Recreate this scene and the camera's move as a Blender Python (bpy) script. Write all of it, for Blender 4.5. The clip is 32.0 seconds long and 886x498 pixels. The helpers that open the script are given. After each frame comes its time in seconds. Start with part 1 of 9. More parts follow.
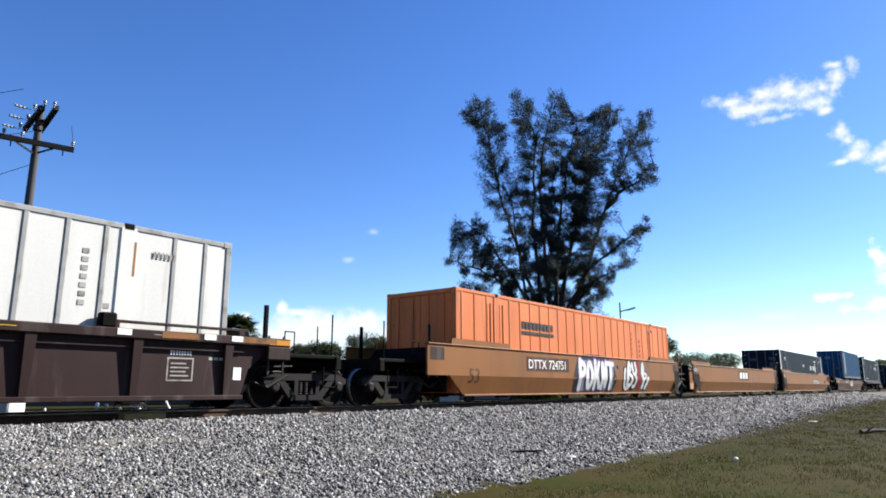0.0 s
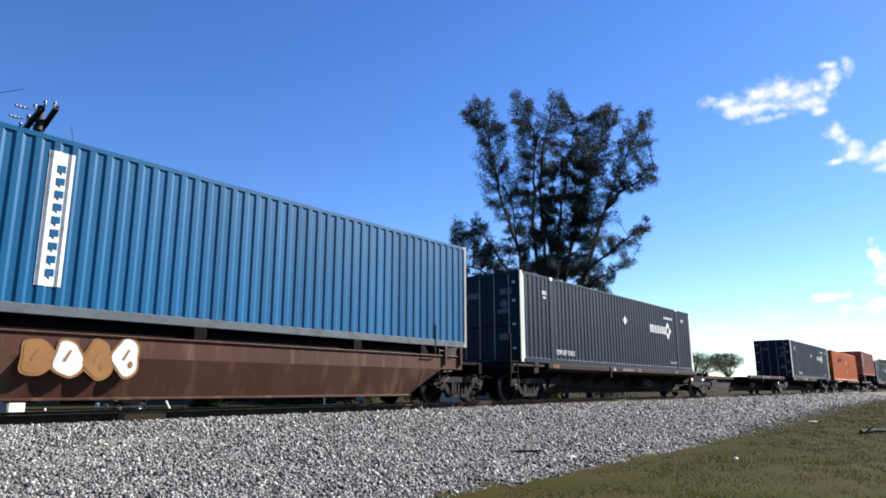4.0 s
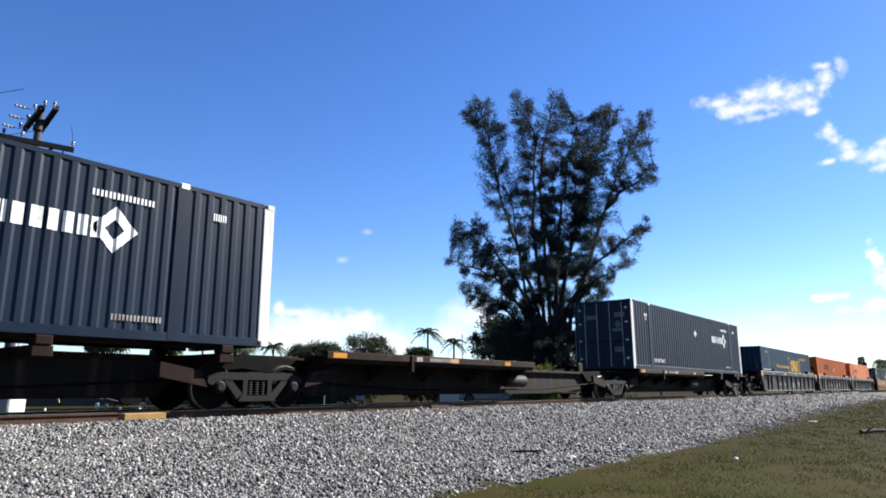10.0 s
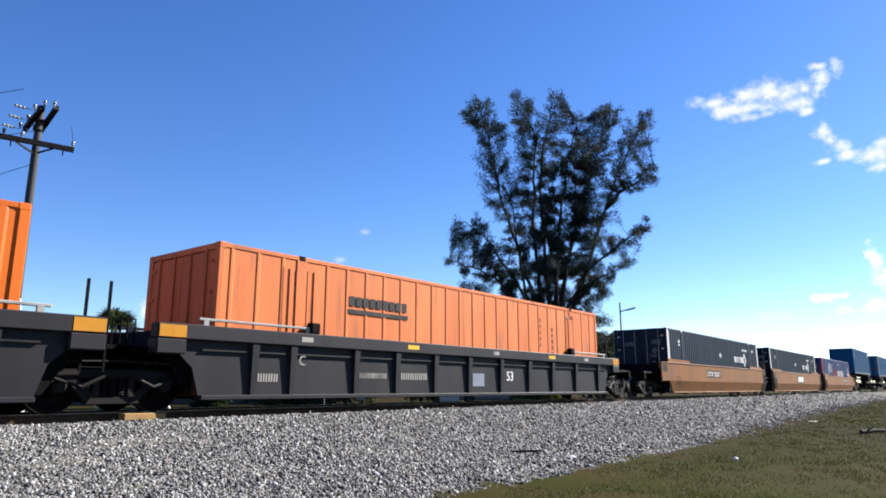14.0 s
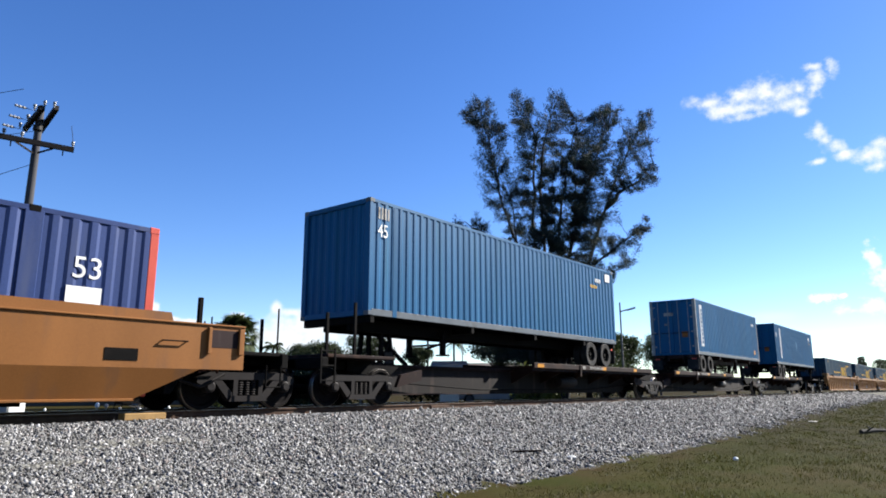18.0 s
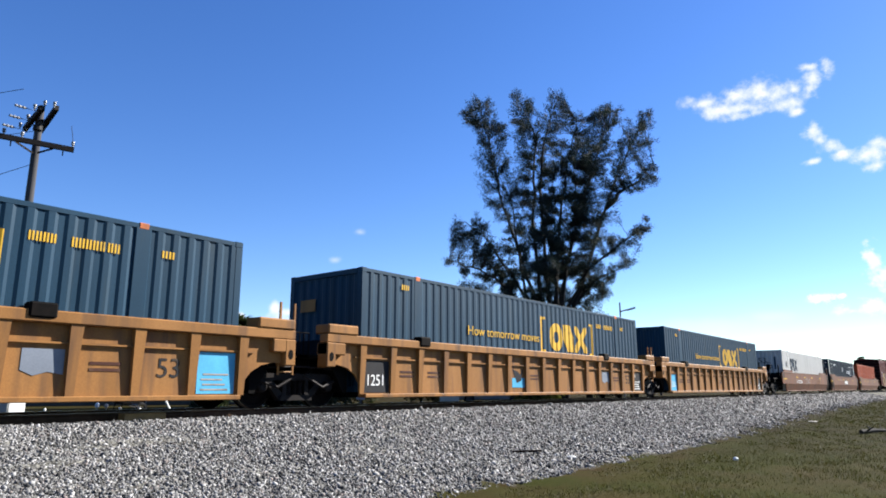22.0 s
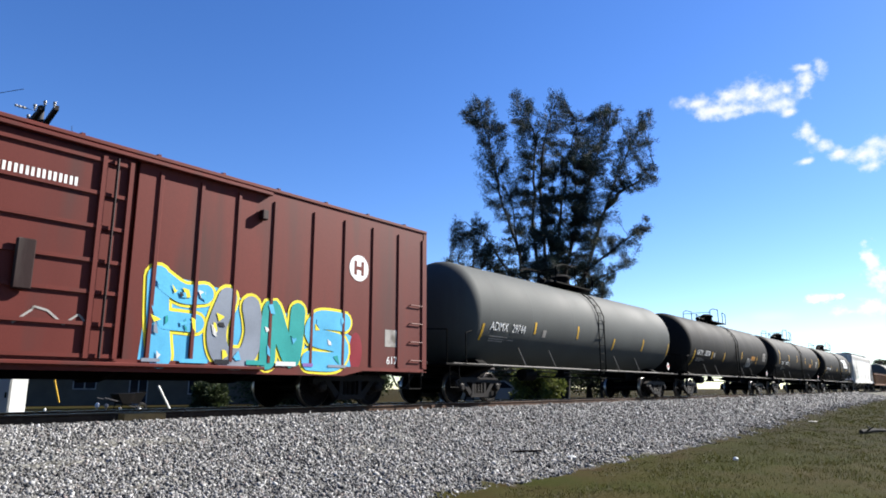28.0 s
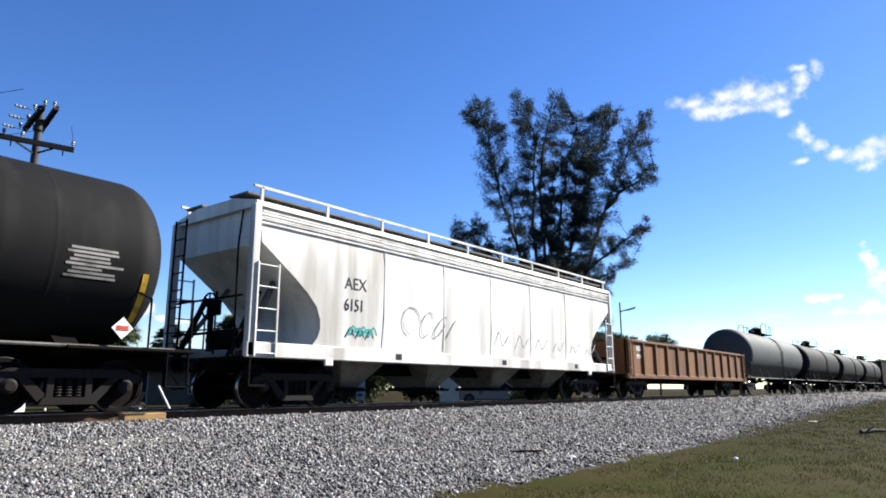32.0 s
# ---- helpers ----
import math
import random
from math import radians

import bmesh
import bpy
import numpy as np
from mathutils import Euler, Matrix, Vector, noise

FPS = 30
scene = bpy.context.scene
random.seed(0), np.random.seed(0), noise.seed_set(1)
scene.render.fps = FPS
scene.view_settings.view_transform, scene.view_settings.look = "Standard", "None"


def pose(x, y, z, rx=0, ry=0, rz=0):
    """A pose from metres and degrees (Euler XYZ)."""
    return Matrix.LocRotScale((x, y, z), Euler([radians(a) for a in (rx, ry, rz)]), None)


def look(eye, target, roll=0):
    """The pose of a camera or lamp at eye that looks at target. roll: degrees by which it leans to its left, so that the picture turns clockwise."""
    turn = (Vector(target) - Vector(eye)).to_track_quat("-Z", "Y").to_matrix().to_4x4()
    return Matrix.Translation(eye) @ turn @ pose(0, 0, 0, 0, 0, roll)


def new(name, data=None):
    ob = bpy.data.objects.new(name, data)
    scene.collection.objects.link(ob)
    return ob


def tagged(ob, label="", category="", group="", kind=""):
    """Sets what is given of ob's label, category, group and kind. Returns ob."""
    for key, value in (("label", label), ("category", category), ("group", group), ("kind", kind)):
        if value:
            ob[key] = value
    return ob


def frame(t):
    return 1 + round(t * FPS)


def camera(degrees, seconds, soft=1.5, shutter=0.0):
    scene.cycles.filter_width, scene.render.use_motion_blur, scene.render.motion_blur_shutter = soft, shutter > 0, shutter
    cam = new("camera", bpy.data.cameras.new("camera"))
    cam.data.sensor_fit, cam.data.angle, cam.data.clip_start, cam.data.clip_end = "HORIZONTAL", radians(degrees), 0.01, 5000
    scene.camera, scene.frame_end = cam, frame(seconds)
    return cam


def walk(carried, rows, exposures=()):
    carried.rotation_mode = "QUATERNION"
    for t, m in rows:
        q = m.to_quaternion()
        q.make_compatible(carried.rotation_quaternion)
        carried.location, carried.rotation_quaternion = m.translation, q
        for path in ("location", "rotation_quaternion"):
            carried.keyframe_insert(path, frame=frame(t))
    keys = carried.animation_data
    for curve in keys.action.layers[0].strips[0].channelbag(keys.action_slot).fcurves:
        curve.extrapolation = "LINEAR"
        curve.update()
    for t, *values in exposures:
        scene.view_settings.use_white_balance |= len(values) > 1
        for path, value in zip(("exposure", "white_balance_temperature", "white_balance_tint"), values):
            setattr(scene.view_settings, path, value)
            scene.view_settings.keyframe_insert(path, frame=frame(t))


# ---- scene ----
# ================= camera, walk of the camera =================
EYE = Vector((0.0, 0.0, 0.38))          # rail heads lie at z = 0
PAN, TILT = radians(51.722), radians(11.869)
VIEW = Vector((math.sin(PAN) * math.cos(TILT), math.cos(PAN) * math.cos(TILT), math.sin(TILT)))
cam = camera(67.264, 32.0, soft=1.8)
STAND = look(EYE, EYE + VIEW, -0.0786)
walk(cam, [(0.0, STAND), (32.0, STAND)], exposures=((0.0, 1.92, 6400, 10), (32.0, 1.92, 6400, 10)))

# ================= world, sun =================
SUN_UP, SUN_AZ = 35.0, 114.0            # azimuth from +y towards +x
world = bpy.data.worlds.new("sky")
scene.world = world
world.use_nodes = True
wn, wl = world.node_tree.nodes, world.node_tree.links
sky = wn.new("ShaderNodeTexSky")
sky.sky_type = "NISHITA"
sky.sun_disc = False
sky.sun_elevation, sky.sun_rotation = radians(SUN_UP), radians(SUN_AZ)
sky.air_density, sky.dust_density, sky.ozone_density = 0.88, 0.08, 3.0
tint = wn.new("ShaderNodeHueSaturation")
tint.inputs["Hue"].default_value = 0.5125
tint.inputs["Saturation"].default_value = 1.24
wl.new(sky.outputs[0], tint.inputs["Color"])
wl.new(tint.outputs[0], wn["Background"].inputs[0])
wn["Background"].inputs[1].default_value = 0.0525
sun_data = bpy.data.lights.new("sun", "SUN")
sun_data.energy, sun_data.angle, sun_data.color = 5.0, radians(0.53), (1.0, 0.95, 0.87)
sun = new("sun", sun_data)
ce = math.cos(radians(SUN_UP))
SUN_DIR = Vector((ce * math.sin(radians(SUN_AZ)), ce * math.cos(radians(SUN_AZ)), math.sin(radians(SUN_UP))))
sun.matrix_world = look(SUN_DIR * 60, (0, 0, 0))

# ================= materials =================
MATS = {}


def mat(name, base, rough=0.6, metal=0.0, var=0.18, scale=1.5, grain=40.0, bump=0.15, dirt=None, amount=0.0, streak=False, dist=0.004, gloss=0.12):
    """A painted or raw surface: base colour, broad variation, fine grain, and dirt or rust that breaks through."""
    m = bpy.data.materials.new(name)
    m.use_nodes = True
    n, l = m.node_tree.nodes, m.node_tree.links
    b = n["Principled BSDF"]
    tc, info = n.new("ShaderNodeTexCoord"), n.new("ShaderNodeObjectInfo")
    off = n.new("ShaderNodeVectorMath")
    off.operation = "MULTIPLY_ADD"
    comb = n.new("ShaderNodeCombineXYZ")
    for i in range(3):
        l.new(info.outputs["Random"], comb.inputs[i])
    off.inputs[1].default_value = (37.0, 17.0, 29.0)
    l.new(comb.outputs[0], off.inputs[0])
    l.new(tc.outputs["Object"], off.inputs[2])
    big, fine = n.new("ShaderNodeTexNoise"), n.new("ShaderNodeTexNoise")
    big.inputs["Scale"].default_value, big.inputs["Detail"].default_value = scale, 5.0
    fine.inputs["Scale"].default_value, fine.inputs["Detail"].default_value = grain, 3.0
    if streak:
        st = n.new("ShaderNodeMapping")
        st.inputs["Scale"].default_value = (1.0, 1.0, 0.12)
        l.new(off.outputs[0], st.inputs[0])
        l.new(st.outputs[0], big.inputs["Vector"])
    else:
        l.new(off.outputs[0], big.inputs["Vector"])
    l.new(off.outputs[0], fine.inputs["Vector"])
    ramp = n.new("ShaderNodeMapRange")
    ramp.inputs[1].default_value, ramp.inputs[2].default_value = 0.3, 0.7
    ramp.inputs[3].default_value, ramp.inputs[4].default_value = 1.0 - var, 1.0 + var
    l.new(big.outputs[0], ramp.inputs[0])
    gr = n.new("ShaderNodeMapRange")
    gr.inputs[1].default_value, gr.inputs[2].default_value = 0.3, 0.7
    gr.inputs[3].default_value, gr.inputs[4].default_value = 1.0 - var * 0.5, 1.0 + var * 0.5
    l.new(fine.outputs[0], gr.inputs[0])
    mul = n.new("ShaderNodeMath")
    mul.operation = "MULTIPLY"
    l.new(ramp.outputs[0], mul.inputs[0])
    l.new(gr.outputs[0], mul.inputs[1])
    col = n.new("ShaderNodeVectorMath")
    col.operation = "SCALE"
    col.inputs[0].default_value = base
    l.new(mul.outputs[0], col.inputs["Scale"])
    out = col.outputs[0]
    if dirt:
        dn = n.new("ShaderNodeTexNoise")
        dn.inputs["Scale"].default_value, dn.inputs["Detail"].default_value = scale * 2.3, 8.0
        l.new((st if streak else off).outputs[0], dn.inputs["Vector"])
        dr = n.new("ShaderNodeMapRange")
        dr.inputs[1].default_value, dr.inputs[2].default_value = 0.62 - amount * 0.3, 0.78 - amount * 0.2
        l.new(dn.outputs[0], dr.inputs[0])
        mix = n.new("ShaderNodeMix")
        mix.data_type = "RGBA"
        l.new(dr.outputs[0], mix.inputs[0])
        l.new(out, mix.inputs[6])
        mix.inputs[7].default_value = (*dirt, 1)
        out = mix.outputs[2]
    l.new(out, b.inputs["Base Color"])
    b.inputs["Metallic"].default_value = metal
    b.inputs["Specular IOR Level"].default_value = 0.5 if metal else gloss
    rr = n.new("ShaderNodeMapRange")
    rr.inputs[3].default_value, rr.inputs[4].default_value = max(0.05, rough - 0.12), min(1.0, rough + 0.12)
    l.new(big.outputs[0], rr.inputs[0])
    l.new(rr.outputs[0], b.inputs["Roughness"])
    if bump:
        bp = n.new("ShaderNodeBump")
        bp.inputs["Strength"].default_value, bp.inputs["Distance"].default_value = bump, dist
        l.new(fine.outputs[0], bp.inputs["Height"])
        l.new(bp.outputs[0], b.inputs["Normal"])
    MATS[name] = m
    return m


GRIME = (0.0468, 0.039, 0.0351)
NAVY = mat("navy_paint", (0.0018, 0.0082, 0.0205), 0.5, dirt=(0.0042, 0.0115, 0.0225), amount=0.12, streak=True)
ORANGE = mat("orange_paint", (0.4133, 0.08702, 0.009072), 0.5, dirt=(0.2262, 0.06462, 0.01938), amount=0.15, streak=True)
ORANGE_OLD = mat("faded_orange_paint", (0.4342, 0.1202, 0.03757), 0.6, dirt=(0.2249, 0.08255, 0.03757), amount=0.22, streak=True)
ORANGE_RED = mat("red_orange_paint", (0.317, 0.0577, 0.0173), 0.55, dirt=(0.144, 0.0404, 0.0173), amount=0.2, streak=True)
WHITE = mat("white_paint", (0.43, 0.425, 0.40), 0.5, var=0.07, dirt=(0.29, 0.275, 0.24), amount=0.15, streak=True)
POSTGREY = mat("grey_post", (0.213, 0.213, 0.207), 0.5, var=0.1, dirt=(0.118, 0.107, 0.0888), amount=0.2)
RAILGREY = mat("grey_rail_paint", (0.0747, 0.0866, 0.0984), 0.5, var=0.12, dirt=(0.0519, 0.0519, 0.0519), amount=0.25)
WHITE_MARK = mat("white_marking", (0.564, 0.564, 0.549), 0.6, var=0.08, bump=0.0, dirt=(0.252, 0.246, 0.231), amount=0.15)
DIM_MARK = mat("worn_marking", (0.233, 0.222, 0.205), 0.7, var=0.15, bump=0.0, dirt=(0.0888, 0.0777, 0.0666), amount=0.35)
BLACK_MARK = mat("black_marking", (0.0144, 0.0144, 0.0161), 0.6, var=0.2, bump=0.0, dirt=(0.0519, 0.0346, 0.0231), amount=0.2)
YELLOW_MARK = mat("yellow_marking", (0.461, 0.275, 0.0256), 0.6, var=0.1, bump=0.0, dirt=(0.192, 0.128, 0.032), amount=0.15)
DULL_AMBER = mat("dirty_amber_tape", (0.15, 0.0664, 0.0202), 0.6, var=0.25, bump=0.0, dirt=(0.0462, 0.0231, 0.0144), amount=0.4)
AMBER = mat("amber_reflective_tape", (0.358, 0.156, 0.0173), 0.4, var=0.12, bump=0.0)
TEALBLUE = mat("teal_blue_paint", (0.0055, 0.027, 0.051), 0.55, dirt=(0.013, 0.030, 0.046), amount=0.2, streak=True)
BLUE = mat("bright_blue_paint", (0.0012, 0.058, 0.140), 0.5, dirt=(0.0035, 0.062, 0.126), amount=0.2, streak=True)
VIOLET = mat("violet_blue_paint", (0.0185, 0.0334, 0.101), 0.5, dirt=(0.0346, 0.0462, 0.0984), amount=0.2, streak=True)
REDPOST = mat("red_post_paint", (0.358, 0.0577, 0.0404), 0.5)
BROWNRED = mat("brown_red_paint", (0.2254, 0.06062, 0.0364), 0.55, dirt=(0.1778, 0.06468, 0.04844), amount=0.25, streak=True)
OCHRE = mat("ochre_paint", (0.15, 0.0612, 0.0167), 0.55, var=0.13, scale=0.9, dirt=(0.0984, 0.0491, 0.0243), amount=0.30, streak=True)
OCHRE_DULL = mat("dull_ochre_paint", (0.196, 0.0925, 0.0289), 0.55, var=0.20, dirt=(0.0984, 0.0519, 0.026), amount=0.42, streak=True)
OCHRE_RUST = mat("rusty_ochre_paint", (0.112, 0.045, 0.0219), 0.6, var=0.25, scale=0.9, dirt=(0.0693, 0.0317, 0.0208), amount=0.45, streak=True)
BROWN_FLAT = mat("weathered_brown_paint", (0.04332, 0.01662, 0.0111), 0.6, var=0.2, dirt=(0.09, 0.05196, 0.03114), amount=0.3, streak=True)
MAROON_DARK = mat("dark_maroon_paint", (0.01666, 0.007395, 0.006885), 0.6, var=0.2, dirt=GRIME, amount=0.25, streak=True)
SLATE = mat("slate_grey_paint", (0.01432, 0.01395, 0.01686), 0.55, var=0.15, dirt=(0.01612, 0.01507, 0.01575), amount=0.3, streak=True)
SPINE = mat("rusty_brown_steel", (0.00972, 0.004104, 0.003384), 0.8, var=0.25, gloss=0.1, dirt=(0.02794, 0.01339, 0.008208), amount=0.3)
# Dusty sill, its base darkened to include the shade of the side decks.
SPINE_SIDE = mat("shade_dark_dusty_sill_paint", (0.007704, 0.006048, 0.00576), 0.8, var=0.18, dirt=(0.03197, 0.02239, 0.01915), amount=0.25, streak=True)
# Near-black base: the shade below the cars is put into this colour.
UNDER = mat("shade_black_underframe", (0.0023, 0.0021, 0.0021), 0.8, var=0.3, gloss=0.05, dirt=(0.0063, 0.0047, 0.0042), amount=0.3)
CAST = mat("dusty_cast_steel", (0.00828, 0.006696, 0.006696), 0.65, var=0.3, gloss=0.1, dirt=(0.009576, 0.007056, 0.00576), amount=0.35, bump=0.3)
TREAD = mat("worn_wheel_steel", (0.274, 0.251, 0.236), 0.32, metal=0.9, var=0.15)
# Wheel steel lowered as well, so its colour carries the shade under the cars.
WHEELM = mat("shade_dark_wheel_steel", (0.0041, 0.0031, 0.0031), 0.7, var=0.25, gloss=0.05)
RUBBER = mat("tyre_rubber", (0.0127, 0.0127, 0.0132), 0.85, var=0.2, dirt=(0.0404, 0.0375, 0.0346), amount=0.3)
RIMM = mat("dusty_wheel_rim", (0.0747, 0.0693, 0.0693), 0.6, var=0.2)
BOXRED = mat("oxide_red_paint", (0.083, 0.0165, 0.0125), 0.6, var=0.16, scale=0.7, dirt=(0.055, 0.019, 0.016), amount=0.25, streak=True)
TANKGREY = mat("dull_grey_tank_paint", (0.0491, 0.0531, 0.0519), 0.7, gloss=0.08, var=0.12, scale=0.6, dirt=(0.0462, 0.0462, 0.0462), amount=0.2, streak=True)
TANKBLACK = mat("black_tank_paint", (0.007, 0.007, 0.0073), 0.72, gloss=0.06, var=0.2, scale=0.6, dirt=(0.0173, 0.0161, 0.015), amount=0.2, streak=True)
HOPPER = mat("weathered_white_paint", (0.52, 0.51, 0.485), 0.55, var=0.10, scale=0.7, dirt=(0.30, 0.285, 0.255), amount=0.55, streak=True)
HOPPER_DARK = mat("dark_mottled_grey_paint", (0.0984, 0.0925, 0.0866), 0.65, var=0.25, dirt=(0.0462, 0.0404, 0.0346), amount=0.3)
GONDRUST = mat("rusted_gondola_paint", (0.115, 0.0519, 0.0208), 0.75, var=0.3, dirt=(0.0693, 0.0289, 0.0173), amount=0.4, streak=True)
WOODPOLE = mat("grey_pole_wood", (0.045, 0.045, 0.049), 0.85, var=0.25, scale=6.0, streak=True, bump=0.4)
ARMWOOD = mat("dark_arm_wood", (0.0202, 0.0173, 0.0161), 0.85, var=0.25, scale=5.0)
WIRE = mat("dark_wire", (0.0173, 0.0173, 0.0173), 0.6, bump=0.0)
PORCELAIN = mat("grey_porcelain", (0.178, 0.184, 0.195), 0.3, bump=0.0)
TIEWOOD = mat("weathered_tie_wood", (0.0577, 0.0444, 0.0355), 0.9, var=0.3, scale=4.0, grain=30.0, bump=0.5)
TIEPALE = mat("pale_tie_wood", (0.222, 0.138, 0.0577), 0.85, var=0.2, scale=6.0, grain=30.0, bump=0.5)
RAILRUST = mat("rusted_rail_web", (0.04795, 0.02714, 0.01757), 0.8, var=0.3, scale=3.0, dirt=(0.07034, 0.04478, 0.0288), amount=0.3)
RAILHEAD = mat("polished_rail_head", (0.286, 0.272, 0.258), 0.3, metal=0.9, var=0.1)
BARK = mat("grey_brown_bark", (0.022, 0.021, 0.020), 0.9, var=0.3, scale=6.0, bump=0.5)
CONCRETE = mat("pale_cabinet_paint", (0.2978, 0.3023, 0.2978), 0.5, var=0.08)
WALLPAINT = mat("dull_stucco_wall", (0.0693, 0.0606, 0.0462), 0.85, var=0.15, bump=0.4)
WALLPALE = mat("cream_stucco_wall", (0.426, 0.414, 0.343), 0.8, var=0.08, bump=0.3)
ROOFM = mat("brown_grey_shingle_roof", (0.0635, 0.0548, 0.0491), 0.85, var=0.2, scale=3.0, bump=0.5)
GLASSDARK = mat("dark_window_pane", (0.0115, 0.0138, 0.0173), 0.12, var=0.1, bump=0.0)
VEHICLE = mat("silver_grey_car_paint", (0.231, 0.243, 0.254), 0.3, metal=0.4, var=0.05, bump=0.0)
STAIN = mat("mauve_brown_stain", (0.127, 0.0606, 0.0346), 0.6, var=0.3, scale=3.0, bump=0.0, dirt=(0.0984, 0.0577, 0.0577), amount=0.6)
SPLASH = [mat("spray_paint_" + n, c, 0.5, var=0.15, bump=0.0) for n, c in (
    ("yellow", (0.544, 0.449, 0.034)), ("sky", (0.068, 0.286, 0.449)), ("teal", (0.0204, 0.204, 0.19)), ("purple", (0.136, 0.0816, 0.231)),
    ("tan", (0.184, 0.092, 0.034)), ("grey", (0.15, 0.17, 0.204)), ("white", (0.449, 0.449, 0.435)), ("maroon", (0.15, 0.0136, 0.0204)), ("black", (0.0136, 0.0136, 0.017)))]
SPRAY = dict(zip("ystpngwmk", SPLASH))


def leaf_mat(name, a, b, thin=0.25):
    m = bpy.data.materials.new(name)
    m.use_nodes = True
    n, l = m.node_tree.nodes, m.node_tree.links
    p = n["Principled BSDF"]
    geo = n.new("ShaderNodeNewGeometry")
    mix = n.new("ShaderNodeMix")
    mix.data_type = "RGBA"
    mix.inputs[6].default_value, mix.inputs[7].default_value = (*a, 1), (*b, 1)
    l.new(geo.outputs["Random Per Island"], mix.inputs[0])
    l.new(mix.outputs[2], p.inputs["Base Color"])
    p.inputs["Roughness"].default_value = 0.7
    p.inputs["Specular IOR Level"].default_value = 0.15
    tr = n.new("ShaderNodeBsdfTranslucent")
    l.new(mix.outputs[2], tr.inputs[0])
    ms = n.new("ShaderNodeMixShader")
    ms.inputs[0].default_value = thin
    l.new(p.outputs[0], ms.inputs[1])
    l.new(tr.outputs[0], ms.inputs[2])
    l.new(ms.outputs[0], n["Material Output"].inputs[0])
    return m


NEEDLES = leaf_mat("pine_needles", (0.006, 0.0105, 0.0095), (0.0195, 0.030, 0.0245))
FRONDS = leaf_mat("palm_fronds", (0.0151, 0.0259, 0.0095), (0.0518, 0.0648, 0.0238))
SHRUB = leaf_mat("shrub_leaves", (0.013, 0.0216, 0.0086), (0.0367, 0.0475, 0.0173))
BRIGHTLEAF = leaf_mat("sunlit_shrub_leaves", (0.0389, 0.0562, 0.013), (0.121, 0.13, 0.0346))
GRASSM = leaf_mat("lawn_blades", (0.018, 0.027, 0.0045), (0.058, 0.051, 0.012), 0.3)
# straw-dry patches among the green blades
gn, gl = GRASSM.node_tree.nodes, GRASSM.node_tree.links
g_pos, g_patch, g_ramp, g_mix = gn.new("ShaderNodeTexCoord"), gn.new("ShaderNodeTexNoise"), gn.new("ShaderNodeMapRange"), gn.new("ShaderNodeMix")
g_patch.inputs["Scale"].default_value, g_patch.inputs["Detail"].default_value = 0.55, 5.0
g_ramp.inputs[1].default_value, g_ramp.inputs[2].default_value, g_ramp.inputs[4].default_value = 0.44, 0.62, 0.8
g_mix.data_type = "RGBA"
g_mix.inputs[7].default_value = (0.044, 0.031, 0.013, 1)
gl.new(g_pos.outputs["Object"], g_patch.inputs["Vector"])
gl.new(g_patch.outputs[0], g_ramp.inputs[0])
gl.new(g_ramp.outputs[0], g_mix.inputs[0])
gl.new(gn["Mix"].outputs[2], g_mix.inputs[6])
gl.new(g_mix.outputs[2], gn["Principled BSDF"].inputs["Base Color"])

# ================= mesh helpers =================


